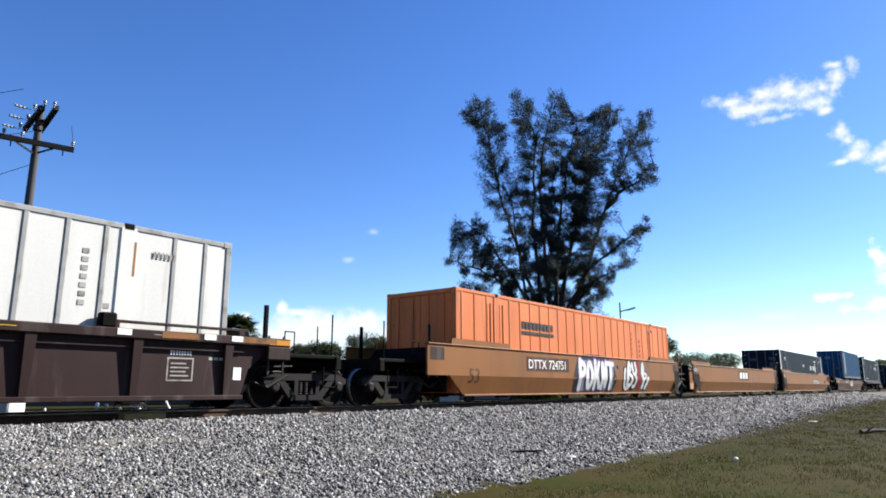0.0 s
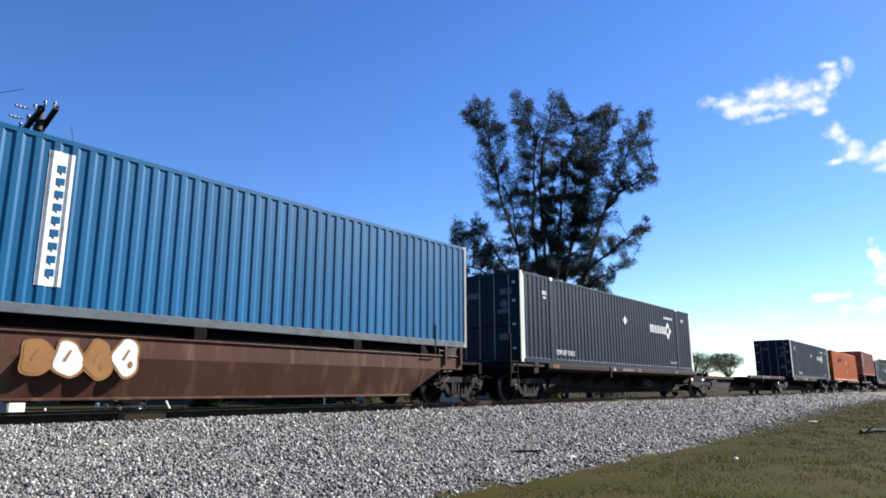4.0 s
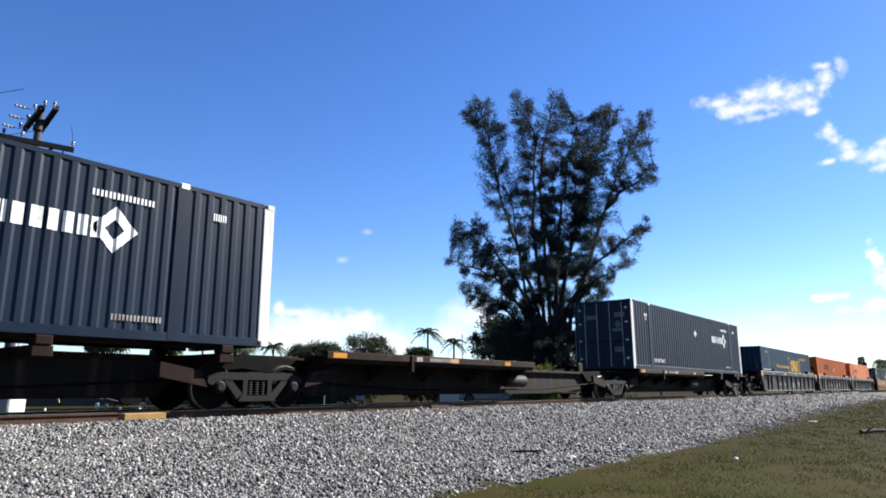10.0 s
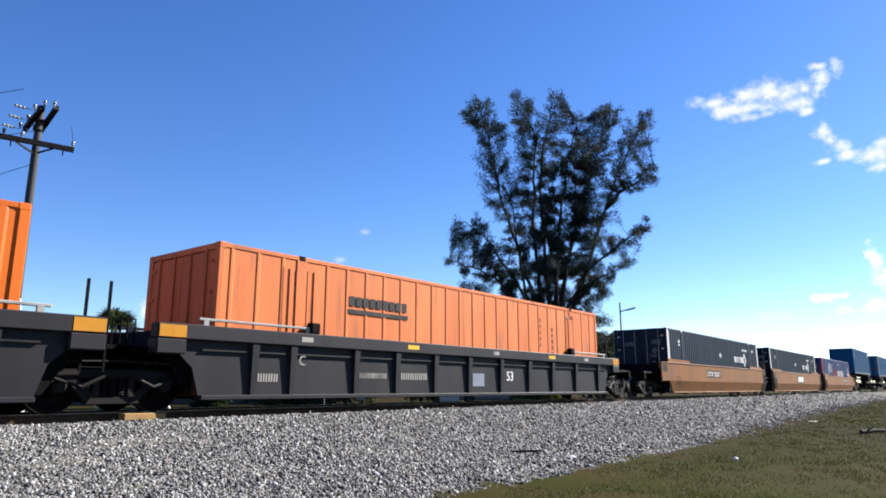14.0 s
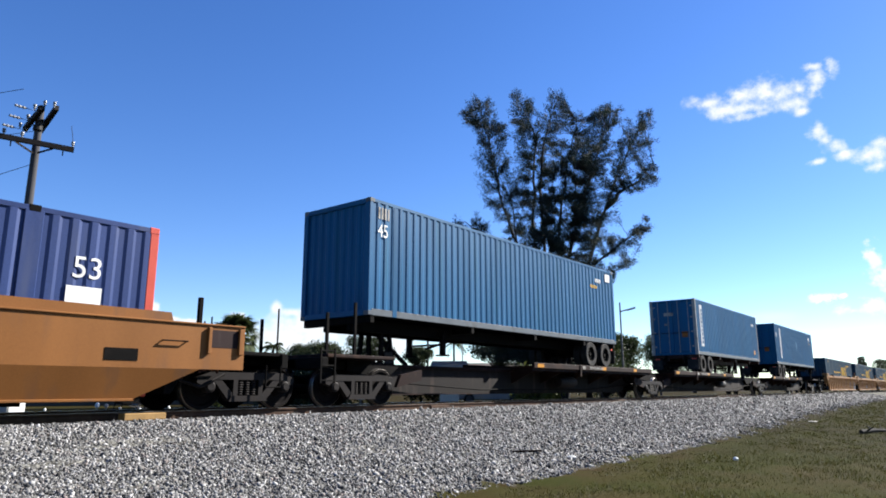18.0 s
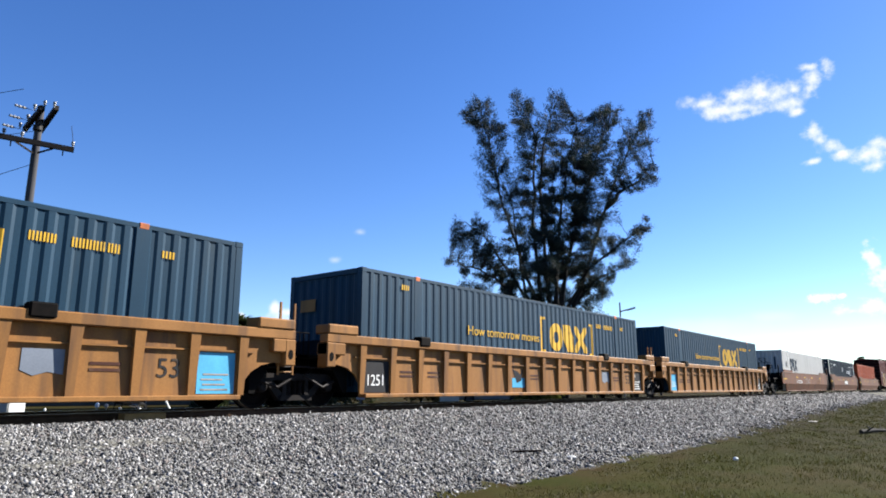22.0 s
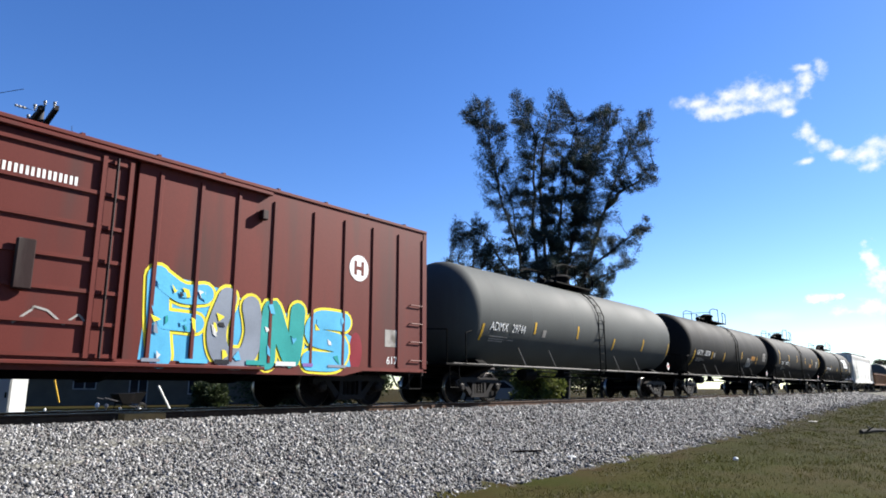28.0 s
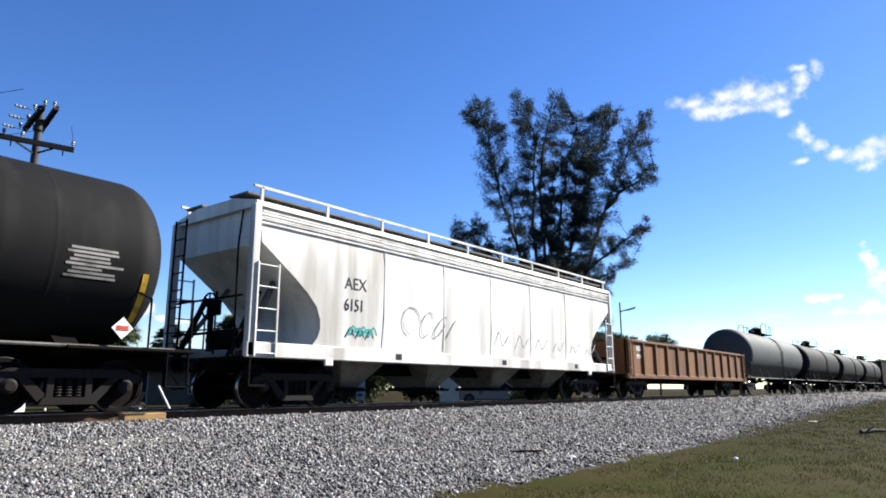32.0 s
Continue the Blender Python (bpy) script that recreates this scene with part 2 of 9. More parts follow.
class G:
    """Gathers vertices and faces of one part."""

    def __init__(self):
        self.v, self.f = [], []

    def add(self, vs, fs):
        k = len(self.v)
        self.v += [tuple(p) for p in vs]
        self.f += [tuple(i + k for i in f) for f in fs]
        return self

    def box(self, x0, x1, y0, y1, z0, z1, c=0.0):
        if c <= 0:
            vs = [(x, y, z) for x in (x0, x1) for y in (y0, y1) for z in (z0, z1)]
            return self.add(vs, [(0, 1, 3, 2), (4, 6, 7, 5), (0, 4, 5, 1), (2, 3, 7, 6), (0, 2, 6, 4), (1, 5, 7, 3)])
        c = min(c, (x1 - x0) * 0.45, (y1 - y0) * 0.45, (z1 - z0) * 0.45)
        vs, idx = [], {}
        for sx in (0, 1):
            for sy in (0, 1):
                for sz in (0, 1):
                    p = ((x0, x1)[sx], (y0, y1)[sy], (z0, z1)[sz])
                    d = (c if not sx else -c, c if not sy else -c, c if not sz else -c)
                    for ax in range(3):
                        q = [p[i] + (0 if i == ax else d[i]) for i in range(3)]
                        idx[sx, sy, sz, ax] = len(vs)
                        vs.append(q)
        fs = []
        for ax in range(3):
            a, b = [i for i in range(3) if i != ax]
            for s in (0, 1):
                loop = []
                for u, w in ((0, 0), (1, 0), (1, 1), (0, 1)):
                    k = [0, 0, 0]
                    k[ax], k[a], k[b] = s, u, w
                    loop.append(idx[k[0], k[1], k[2], ax])
                flip = (s == 0) != (ax == 1)
                fs.append(tuple(reversed(loop)) if flip else tuple(loop))
            for u in (0, 1):
                for w in (0, 1):
                    k0, k1 = [0, 0, 0], [0, 0, 0]
                    k0[a] = k1[a] = u
                    k0[b] = k1[b] = w
                    k1[ax] = 1
                    q = (idx[(*k0, a)], idx[(*k1, a)], idx[(*k1, b)], idx[(*k0, b)])
                    flip = ((u + w) % 2 == 0) != (ax == 1)
                    fs.append(tuple(reversed(q)) if not flip else q)
        for s in idx:
            if s[3] == 0:
                t = (idx[(*s[:3], 0)], idx[(*s[:3], 1)], idx[(*s[:3], 2)])
                fs.append(t if sum(s[:3]) % 2 else tuple(reversed(t)))
        return self.add(vs, fs)

    def cyl(self, p, q, r, n=10, r2=None, caps=True):
        p, q = Vector(p), Vector(q)
        d = (q - p).normalized()
        a = d.cross(Vector((0, 0, 1)) if abs(d.z) < 0.9 else Vector((1, 0, 0))).normalized()
        b = d.cross(a)
        r2 = r if r2 is None else r2
        vs = []
        for c, rad in ((p, r), (q, r2)):
            vs += [c + (a * math.cos(2 * math.pi * i / n) + b * math.sin(2 * math.pi * i / n)) * rad for i in range(n)]
        fs = [(i, (i + 1) % n, n + (i + 1) % n, n + i) for i in range(n)]
        if caps:
            fs += [tuple(range(n - 1, -1, -1)), tuple(range(n, 2 * n))]
        return self.add(vs, fs)

    def tube(self, pts, r, n=6):
        for a, b in zip(pts, pts[1:]):
            self.cyl(a, b, r, n)
        return self

    def prism(self, pts, axis, a, b):
        """A polygon, given in the two other axes, drawn out along an axis from a to b."""
        put = {"x": lambda u, w, h: (h, u, w), "y": lambda u, w, h: (u, h, w), "z": lambda u, w, h: (u, w, h)}[axis]
        n = len(pts)
        vs = [put(u, w, a) for u, w in pts] + [put(u, w, b) for u, w in pts]
        fs = [(i, (i + 1) % n, n + (i + 1) % n, n + i) for i in range(n)] + [tuple(range(n - 1, -1, -1)), tuple(range(n, 2 * n))]
        return self.add(vs, fs)

    def beam(self, p, q, w, h):
        """A bar of rectangular section from p to q; w across, h up."""
        p, q = Vector(p), Vector(q)
        d = (q - p).normalized()
        a = d.cross(Vector((0, 0, 1)) if abs(d.z) < 0.95 else Vector((0, 1, 0))).normalized()
        b = a.cross(d)
        vs = [c + a * (sx * w / 2) + b * (sz * h / 2) for c in (p, q) for sx, sz in ((-1, -1), (1, -1), (1, 1), (-1, 1))]
        return self.add(vs, [(0, 1, 2, 3), (7, 6, 5, 4), (0, 4, 5, 1), (1, 5, 6, 2), (2, 6, 7, 3), (3, 7, 4, 0)])

    def lathe(self, prof, c, axis="y", n=24, closed=False):
        """prof: (radius, height) pairs turned round an axis through c."""
        c = Vector(c)
        e = {"x": (Vector((1, 0, 0)), Vector((0, 1, 0)), Vector((0, 0, 1))), "y": (Vector((0, 1, 0)), Vector((0, 0, 1)), Vector((1, 0, 0))),
             "z": (Vector((0, 0, 1)), Vector((1, 0, 0)), Vector((0, 1, 0)))}[axis]
        vs, fs, k = [], [], len(prof)
        for i in range(n):
            t = 2 * math.pi * i / n
            vs += [c + e[0] * h + (e[1] * math.cos(t) + e[2] * math.sin(t)) * r for r, h in prof]
        for i in range(n):
            for j in range(k if closed else k - 1):
                a, b = i * k + j, i * k + (j + 1) % k
                a2, b2 = ((i + 1) % n) * k + j, ((i + 1) % n) * k + (j + 1) % k
                fs.append((a, a2, b2, b))
        return self.add(vs, fs)

    def mesh(self, name):
        me = bpy.data.meshes.new(name)
        me.from_pydata(self.v, [], self.f)
        me.update()
        return me


def fix_normals(me, weld=False):
    bm = bmesh.new()
    bm.from_mesh(me)
    if weld:
        bmesh.ops.remove_doubles(bm, verts=bm.verts, dist=1e-4)
    bmesh.ops.recalc_face_normals(bm, faces=bm.faces)
    bm.to_mesh(me)
    bm.free()


def part(name, g, material, parent=None, label="", loc=(0, 0, 0), smooth=False, turn=0.0, weld=False):
    """One mesh object under a thing or a part; g is a G or a mesh that alike parts share."""
    if isinstance(g, G):
        me = g.mesh(name)
        if len(me.polygons) < 3000:
            fix_normals(me, weld)
        me.materials.append(material)
        if smooth:
            me.polygons.foreach_set("use_smooth", [True] * len(me.polygons))
            me.set_sharp_from_angle(angle=radians(38))
    else:
        me = g
    ob = new(name, me)
    ob.location = loc
    ob.rotation_euler[2] = turn
    ob.parent = parent
    if label:
        tagged(ob, label)
    return ob


def shared(name, g, material, smooth=False):
    me = g.mesh(name)
    fix_normals(me)
    me.materials.append(material)
    if smooth:
        me.polygons.foreach_set("use_smooth", [True] * len(me.polygons))
        me.set_sharp_from_angle(angle=radians(38))
    return me


def thing(name, label, category, loc=(0, 0, 0), group="", kind=""):
    ob = new(name)
    ob.empty_display_size = 0.3
    ob.location = loc
    return tagged(ob, label, category, group, kind)


def lettering(text, size, parent, material, x, y, z, label="", name="lettering", squeeze=1.0, turn=0.0):
    """Upright text on a face that looks towards -y; x, z is its lower left corner."""
    cu = bpy.data.curves.new(name, "FONT")
    cu.body, cu.size, cu.extrude = text, size * 1.38, 0.002
    tmp = new(name, cu)
    me = bpy.data.meshes.new_from_object(tmp.evaluated_get(bpy.context.evaluated_depsgraph_get()))
    bpy.data.objects.remove(tmp)
    bpy.data.curves.remove(cu)
    me.transform(pose(x, y, z, 90, 0, 0) @ Matrix.Diagonal((squeeze, 1, 1, 1)))
    me.materials.clear()
    me.materials.append(material)
    ob = new(name, me)
    ob.parent = parent
    return tagged(ob, label) if label else ob


YC = 12.334        # middle of the track
MOVING = []        # (thing, place along the train, height)


def rolling(ob, s, z=0.0):
    MOVING.append((ob, s, z))
    ob.location = (s, YC, z)
    return ob

# ================= ground, ballast, track =================
PROFILE = ((-3000, -1.02), (5.7, -1.02), (6.6, -0.93), (8.5, -0.60), (10.3, -0.22), (10.85, -0.145), (13.85, -0.145), (15.6, -0.52), (3000, -0.52))
PY, PZ = [p[0] for p in PROFILE], [p[1] for p in PROFILE]
EDGE = ((-3000, 5.9), (5, 5.85), (16, 5.85), (24, 6.45), (40, 7.3), (90, 8.6), (3000, 9.4))   # where lawn meets ballast
EX, EY = [p[0] for p in EDGE], [p[1] for p in EDGE]


def lift(x, y):
    return np.interp(y, PY, PZ)


def ground_material():
    m = bpy.data.materials.new("lawn_and_ballast")
    m.use_nodes = True
    n, l = m.node_tree.nodes, m.node_tree.links
    p = n["Principled BSDF"]
    tc = n.new("ShaderNodeTexCoord")
    sep = n.new("ShaderNodeSeparateXYZ")
    l.new(tc.outputs["Object"], sep.inputs[0])

    def noise_node(scale, detail=4.0):
        t = n.new("ShaderNodeTexNoise")
        t.inputs["Scale"].default_value, t.inputs["Detail"].default_value = scale, detail
        l.new(tc.outputs["Object"], t.inputs["Vector"])
        return t.outputs[0]

    def ramp(src, a, b, c, d):
        r = n.new("ShaderNodeMapRange")
        for i, v in enumerate((a, b, c, d)):
            r.inputs[i + 1].default_value = v
        l.new(src, r.inputs[0])
        return r.outputs[0]

    def math_node(op, a, b):
        k = n.new("ShaderNodeMath")
        k.operation = op
        for i, s in enumerate((a, b)):
            if isinstance(s, (int, float)):
                k.inputs[i].default_value = s
            else:
                l.new(s, k.inputs[i])
        return k.outputs[0]

    def mix(fac, a, b):
        k = n.new("ShaderNodeMix")
        k.data_type = "RGBA"
        for i, s in ((0, fac), (6, a), (7, b)):
            if isinstance(s, tuple):
                k.inputs[i].default_value = (*s, 1)
            else:
                l.new(s, k.inputs[i])
        return k.outputs[2]

    curve = n.new("ShaderNodeFloatCurve")
    curve.inputs[0].default_value = 1.0
    cx = ramp(sep.outputs[0], 0.0, 100.0, 0.0, 1.0)
    l.new(cx, curve.inputs[1])
    cm = curve.mapping.curves[0]
    for i, (x, y) in enumerate(((0.0, 0.585), (0.05, 0.585), (0.16, 0.585), (0.24, 0.645), (0.40, 0.73), (1.0, 0.865))):
        if i < 2:
            cm.points[i].location = (0.0, y) if i == 0 else (1.0, 0.865)
        if 0 < i < 5:
            cm.points.new(x, y)
    curve.mapping.update()
    edge = math_node("MULTIPLY", curve.outputs[0], 10.0)
    wob = math_node("ADD", math_node("MULTIPLY", math_node("SUBTRACT", noise_node(1.1, 6), 0.5), 2.2), math_node("MULTIPLY", math_node("SUBTRACT", noise_node(9.0, 3), 0.5), 0.6))
    past = math_node("ADD", math_node("SUBTRACT", sep.outputs[1], edge), wob)
    near = ramp(past, -0.15, 0.2, 0.0, 1.0)
    far = ramp(math_node("ADD", sep.outputs[1], wob), 15.2, 16.2, 1.0, 0.0)
    mask = math_node("MULTIPLY", near, far)
    vo = n.new("ShaderNodeTexVoronoi")
    vo.inputs["Scale"].default_value = 19.0
    l.new(tc.outputs["Object"], vo.inputs["Vector"])
    bw = n.new("ShaderNodeRGBToBW")
    l.new(vo.outputs["Color"], bw.inputs[0])
    stones = mix(ramp(bw.outputs[0], 0.15, 0.85, 0.0, 1.0), (0.0491, 0.0484, 0.0427), (0.197, 0.193, 0.17))
    stones = mix(ramp(vo.outputs["Distance"], 0.35, 0.75, 0.0, 0.75), stones, (0.0378, 0.0359, 0.034))
    stones = mix(ramp(noise_node(0.5, 5), 0.5, 0.75, 0.0, 0.35), stones, (0.143, 0.125, 0.11))
    green = mix(ramp(noise_node(7.0, 6), 0.3, 0.7, 0.0, 1.0), (0.01696, 0.02235, 0.0036), (0.03241, 0.0313, 0.0076))
    green = mix(ramp(noise_node(0.45, 6), 0.47, 0.68, 0.0, 0.85), green, (0.03742, 0.02797, 0.01144))
    green = mix(ramp(noise_node(60.0, 2), 0.35, 0.7, 0.0, 0.5), green, (0.01122, 0.01339, 0.00304))
    dry = math_node("MULTIPLY", ramp(sep.outputs[0], 9.0, 24.0, 0.0, 1.0), ramp(noise_node(0.8, 6), 0.36, 0.58, 0.35, 1.0))
    green = mix(dry, green, (0.013, 0.01117, 0.00424))
    rim = math_node("MULTIPLY", ramp(past, -1.2, -0.1, 0.0, 1.0), ramp(noise_node(1.7, 4), 0.4, 0.65, 0.0, 0.8))
    green = mix(rim, green, (0.02495, 0.01539, 0.00664))
    l.new(mix(mask, green, stones), p.inputs["Base Color"])
    p.inputs["Roughness"].default_value = 0.95
    p.inputs["Specular IOR Level"].default_value = 0.02
    bp = n.new("ShaderNodeBump")
    bp.inputs["Strength"].default_value, bp.inputs["Distance"].default_value = 0.9, 0.03
    hgt = math_node("ADD", math_node("MULTIPLY", math_node("SUBTRACT", 1.0, vo.outputs["Distance"]), mask), math_node("MULTIPLY", noise_node(45.0, 3), 0.6))
    l.new(hgt, bp.inputs["Height"])
    l.new(bp.outputs[0], p.inputs["Normal"])
    return m


def build_ground():
    xs = np.concatenate(([-2600, -900, -300, -100, -40, -15], np.arange(-5, 60, 0.6), np.arange(60, 200, 6), [260, 400, 700, 1300, 2600]))
    ys = np.concatenate(([-2600, -900, -300, -100, -40, -15, -6, -3], np.arange(-1, 16.2, 0.3), [18, 22, 30, 45, 70, 120, 250, 600, 1300, 2600]))
    X, Y = np.meshgrid(xs, ys, indexing="ij")
    Z = lift(X, Y)
    rng = np.random.default_rng(5)
    inner = (X > -5) & (X < 60) & (Y > -1) & (Y < 10.6)
    Z = Z + inner * rng.uniform(-0.025, 0.025, X.shape)
    ny = len(ys)
    vs = np.stack((X, Y, Z), -1).reshape(-1, 3)
    fs = [(i * ny + j, (i + 1) * ny + j, (i + 1) * ny + j + 1, i * ny + j + 1) for i in range(len(xs) - 1) for j in range(ny - 1)]
    me = bpy.data.meshes.new("ground")
    me.from_pydata(vs.tolist(), [], fs)
    me.polygons.foreach_set("use_smooth", [True] * len(me.polygons))
    me.materials.append(ground_material())
    tagged(new("ground", me), "mown olive lawn beside a sloping grey ballast shoulder", "ground", kind="structure")


build_ground()


def quick_mesh(name, verts, nvert, faces_per, k, material, smooth=False):
    """k alike small solids in one mesh: verts (k, nvert, 3), faces_per the faces of one."""
    fp = np.array(faces_per)
    faces = (np.arange(k)[:, None, None] * nvert + fp[None]).reshape(-1, fp.shape[1])
    me = bpy.data.meshes.new(name)
    me.vertices.add(k * nvert)
    me.vertices.foreach_set("co", verts.reshape(-1).astype(np.float32))
    me.loops.add(faces.size)
    me.loops.foreach_set("vertex_index", faces.reshape(-1).astype(np.int32))
    me.polygons.add(len(faces))
    me.polygons.foreach_set("loop_start", np.arange(0, faces.size, fp.shape[1], dtype=np.int32))
    me.polygons.foreach_set("loop_total", np.full(len(faces), fp.shape[1], dtype=np.int32))
    me.update(calc_edges=True)
    me.materials.append(material)
    return me


def stone_material():
    m = bpy.data.materials.new("broken_granite")
    m.use_nodes = True
    n, l = m.node_tree.nodes, m.node_tree.links
    p = n["Principled BSDF"]
    geo = n.new("ShaderNodeNewGeometry")
    cr = n.new("ShaderNodeValToRGB")
    cr.color_ramp.elements[0].color = (0.0353, 0.0348, 0.03405, 1)
    cr.color_ramp.elements[1].color = (0.392, 0.387, 0.3842, 1)
    for pos, c in ((0.3, (0.11, 0.109, 0.1073)), (0.62, (0.201, 0.198, 0.1949)), (0.70, (0.186, 0.157, 0.1478)), (0.76, (0.225, 0.222, 0.2195)), (0.92, (0.333, 0.328, 0.3237))):
        cr.color_ramp.elements.new(pos).color = (*c, 1)
    l.new(geo.outputs["Random Per Island"], cr.inputs[0])
    tc, t = n.new("ShaderNodeTexCoord"), n.new("ShaderNodeTexNoise")
    t.inputs["Scale"].default_value = 60.0
    l.new(tc.outputs["Object"], t.inputs["Vector"])
    mx = n.new("ShaderNodeMix")
    mx.data_type, mx.blend_type = "RGBA", "MULTIPLY"
    mx.inputs[0].default_value = 0.5
    l.new(cr.outputs[0], mx.inputs[6])
    l.new(t.outputs[0], mx.inputs[7])
    l.new(mx.outputs[2], p.inputs["Base Color"])
    p.inputs["Roughness"].default_value = 0.9
    p.inputs["Specular IOR Level"].default_value = 0.04
    return m


def build_stones():
    rng = np.random.default_rng(11)
    k = 235000
    x = 7.8 * np.exp(rng.uniform(0, 1, k) * math.log(96 / 7.8)) - 6.0
    y = rng.uniform(5.6, 11.0, k)
    edge = np.interp(x, EX, EY) + 0.35 * np.sin(x * 1.7) * np.cos(x * 0.63) + 0.2 * np.sin(x * 5.3) + rng.normal(0, 0.25, k) - (rng.uniform(0, 1, k) < 0.05) * rng.uniform(0, 0.8, k)
    keep = (y > edge) & (y > x * 0.08) & (y < x * 3.3 + 0.5)
    x, y = x[keep], y[keep]
    k = len(x)
    s = 0.0205 * np.interp(x, (2, 9), (0.78, 1.0)) * (1 + 0.8 * (x / 35) ** 1.2) * rng.lognormal(0, 0.26, k)
    corner = np.array(((1, 0, 0), (-1, 0, 0), (0, 1, 0), (0, -1, 0), (0, 0, 1), (0, 0, -1)), float)
    v = corner[None] * (1 + rng.uniform(-0.25, 0.35, (k, 6, 3))) + rng.uniform(-0.38, 0.38, (k, 6, 3))
    v *= (s[:, None] * rng.uniform(0.55, 1.25, (k, 3)))[:, None, :]
    a = rng.uniform(0, 2 * np.pi, (k, 2))
    for i, (p, q) in enumerate(((0, 1), (0, 2))):
        c, sn = np.cos(a[:, i])[:, None], np.sin(a[:, i])[:, None]
        u, w = v[:, :, p] * c - v[:, :, q] * sn, v[:, :, p] * sn + v[:, :, q] * c
        v[:, :, p], v[:, :, q] = u, w
    v += np.stack((x, y, lift(x, y) + s * rng.uniform(-0.1, 0.65, k)), -1)[:, None]
    faces = [(a, b, c) if sa * sb * sc > 0 else (b, a, c) for a, sa in ((0, 1), (1, -1)) for b, sb in ((2, 1), (3, -1)) for c, sc in ((4, 1), (5, -1))]
    me = quick_mesh("ballast_stones", v, 6, faces, k, stone_material())
    tagged(new("ballast_stones", me), "loose grey and white crushed granite ballast on the track shoulder", "gravel", kind="stuff")


def build_lawn():
    rng = np.random.default_rng(12)
    k = 330000
    x = 8.0 * np.exp(rng.uniform(0, 1, k) * math.log(124 / 8.0)) - 4.0
    y = rng.uniform(-0.3, 9.3, k)
    edge = np.interp(x, EX, EY) + 0.35 * np.sin(x * 1.7) * np.cos(x * 0.63) + 0.2 * np.sin(x * 5.3) + rng.normal(0, 0.30, k) + (rng.uniform(0, 1, k) < 0.10) * rng.uniform(0, 0.9, k)
    patch = np.sin(x * 0.9 + 1.3 * np.sin(y)) * np.cos(y * 1.1 + x * 0.31)
    keep = (y < edge) & (y > x * 0.06 - 0.3) & (y < x * 0.62 + 2.4) & (rng.uniform(0, 1, k) < (0.62 + 0.38 * patch) * np.interp(x, (9, 24), (1.0, 0.42)))
    x, y = x[keep], y[keep]
    k = len(x)
    far = np.clip(x / 14, 0.8, 5.0)
    h, w = rng.uniform(0.02, 0.065, k) * far ** 0.25 * np.clip(0.3 + (np.interp(x, EX, EY) - y) * 0.5, 0.3, 1.0), rng.uniform(0.004, 0.009, k) * far
    a, lean = rng.uniform(0, 2 * np.pi, k), rng.uniform(0, 0.05, (k, 2))
    dx, dy = np.cos(a) * w, np.sin(a) * w
    z = lift(x, y) - 0.01
    lx, ly = lean[:, 0] * np.cos(a + 1.6), lean[:, 1] * np.sin(a + 1.6)
    v = np.stack((np.stack((x - dx, y - dy, z), -1), np.stack((x + dx, y + dy, z), -1), np.stack((x + lx, y + ly, z + h), -1)), 1)
    me = quick_mesh("lawn_grass", v, 3, [(0, 1, 2)], k, GRASSM)
    tagged(new("lawn_grass", me), "short olive-green lawn grass with dry brown patches", "grass", kind="stuff")


build_stones()
build_lawn()


def build_track():
    track = thing("railway_track", "single railway track of rusty rails on wooden ties in ballast", "railway track", (0, YC, 0), kind="structure")
    sec = ((-0.075, -0.17), (0.075, -0.17), (0.075, -0.155), (0.012, -0.135), (0.010, -0.045), (0.036, -0.035), (0.036, -0.004), (-0.036, -0.004), (-0.036, -0.035), (-0.010, -0.045), (-0.012, -0.135), (-0.075, -0.155))
    for y in (-0.755, 0.755):
        rail = part("rail", G().prism([(u + y, w) for u, w in sec], "x", -160, 900), RAILRUST, track, "rusty steel rail")
        part("rail_head", G().box(-160, 900, y - 0.034, y + 0.034, -0.0035, 0.0), RAILHEAD, rail, "polished running surface")
    tie = shared("tie", G().box(-0.115, 0.115, -1.30, 1.30, -0.33, -0.150, 0.015), TIEWOOD)
    rng = random.Random(3)
    for i in range(110):
        part("tie", tie, TIEWOOD, track, loc=(-6 + i * 0.53 + rng.uniform(-0.03, 0.03), rng.uniform(-0.05, 0.05), rng.uniform(-0.012, 0.012)), turn=rng.uniform(-0.015, 0.015))
    g = G()
    for i in range(110, 560):
        x = -6 + i * 0.53
        g.box(x - 0.115, x + 0.115, -1.3, 1.3, -0.33, -0.150)
    tagged(part("far_ties", g, TIEWOOD, track), kind="stuff")
    plate = shared("tie_plate", G().box(-0.09, 0.09, -0.17, 0.17, -0.152, -0.138, 0.004).cyl((0.05, -0.1, -0.14), (0.05, -0.1, -0.115), 0.018, 8).cyl((-0.05, 0.1, -0.14), (-0.05, 0.1, -0.115), 0.018, 8), RAILRUST)
    for i in range(6, 60):
        part("tie_plate", plate, RAILRUST, track, loc=(-6 + i * 0.53, -0.755, 0))
    bar = shared("joint_bar", G().box(-0.4, 0.4, -0.045, -0.02, -0.13, -0.05, 0.01), RAILRUST)
    for x in (2.6, 14.5, 26.4):
        part("joint_bar", bar, RAILRUST, track, loc=(x, -0.755, 0))
    block = thing("timber_block", "pale yellow-brown timber block beside the rail", "timber", (6.02, 11.30, -0.13))
    part("block", G().box(-0.37, 0.37, -0.11, 0.11, 0.0, 0.115, 0.012), TIEPALE, block)


build_track()


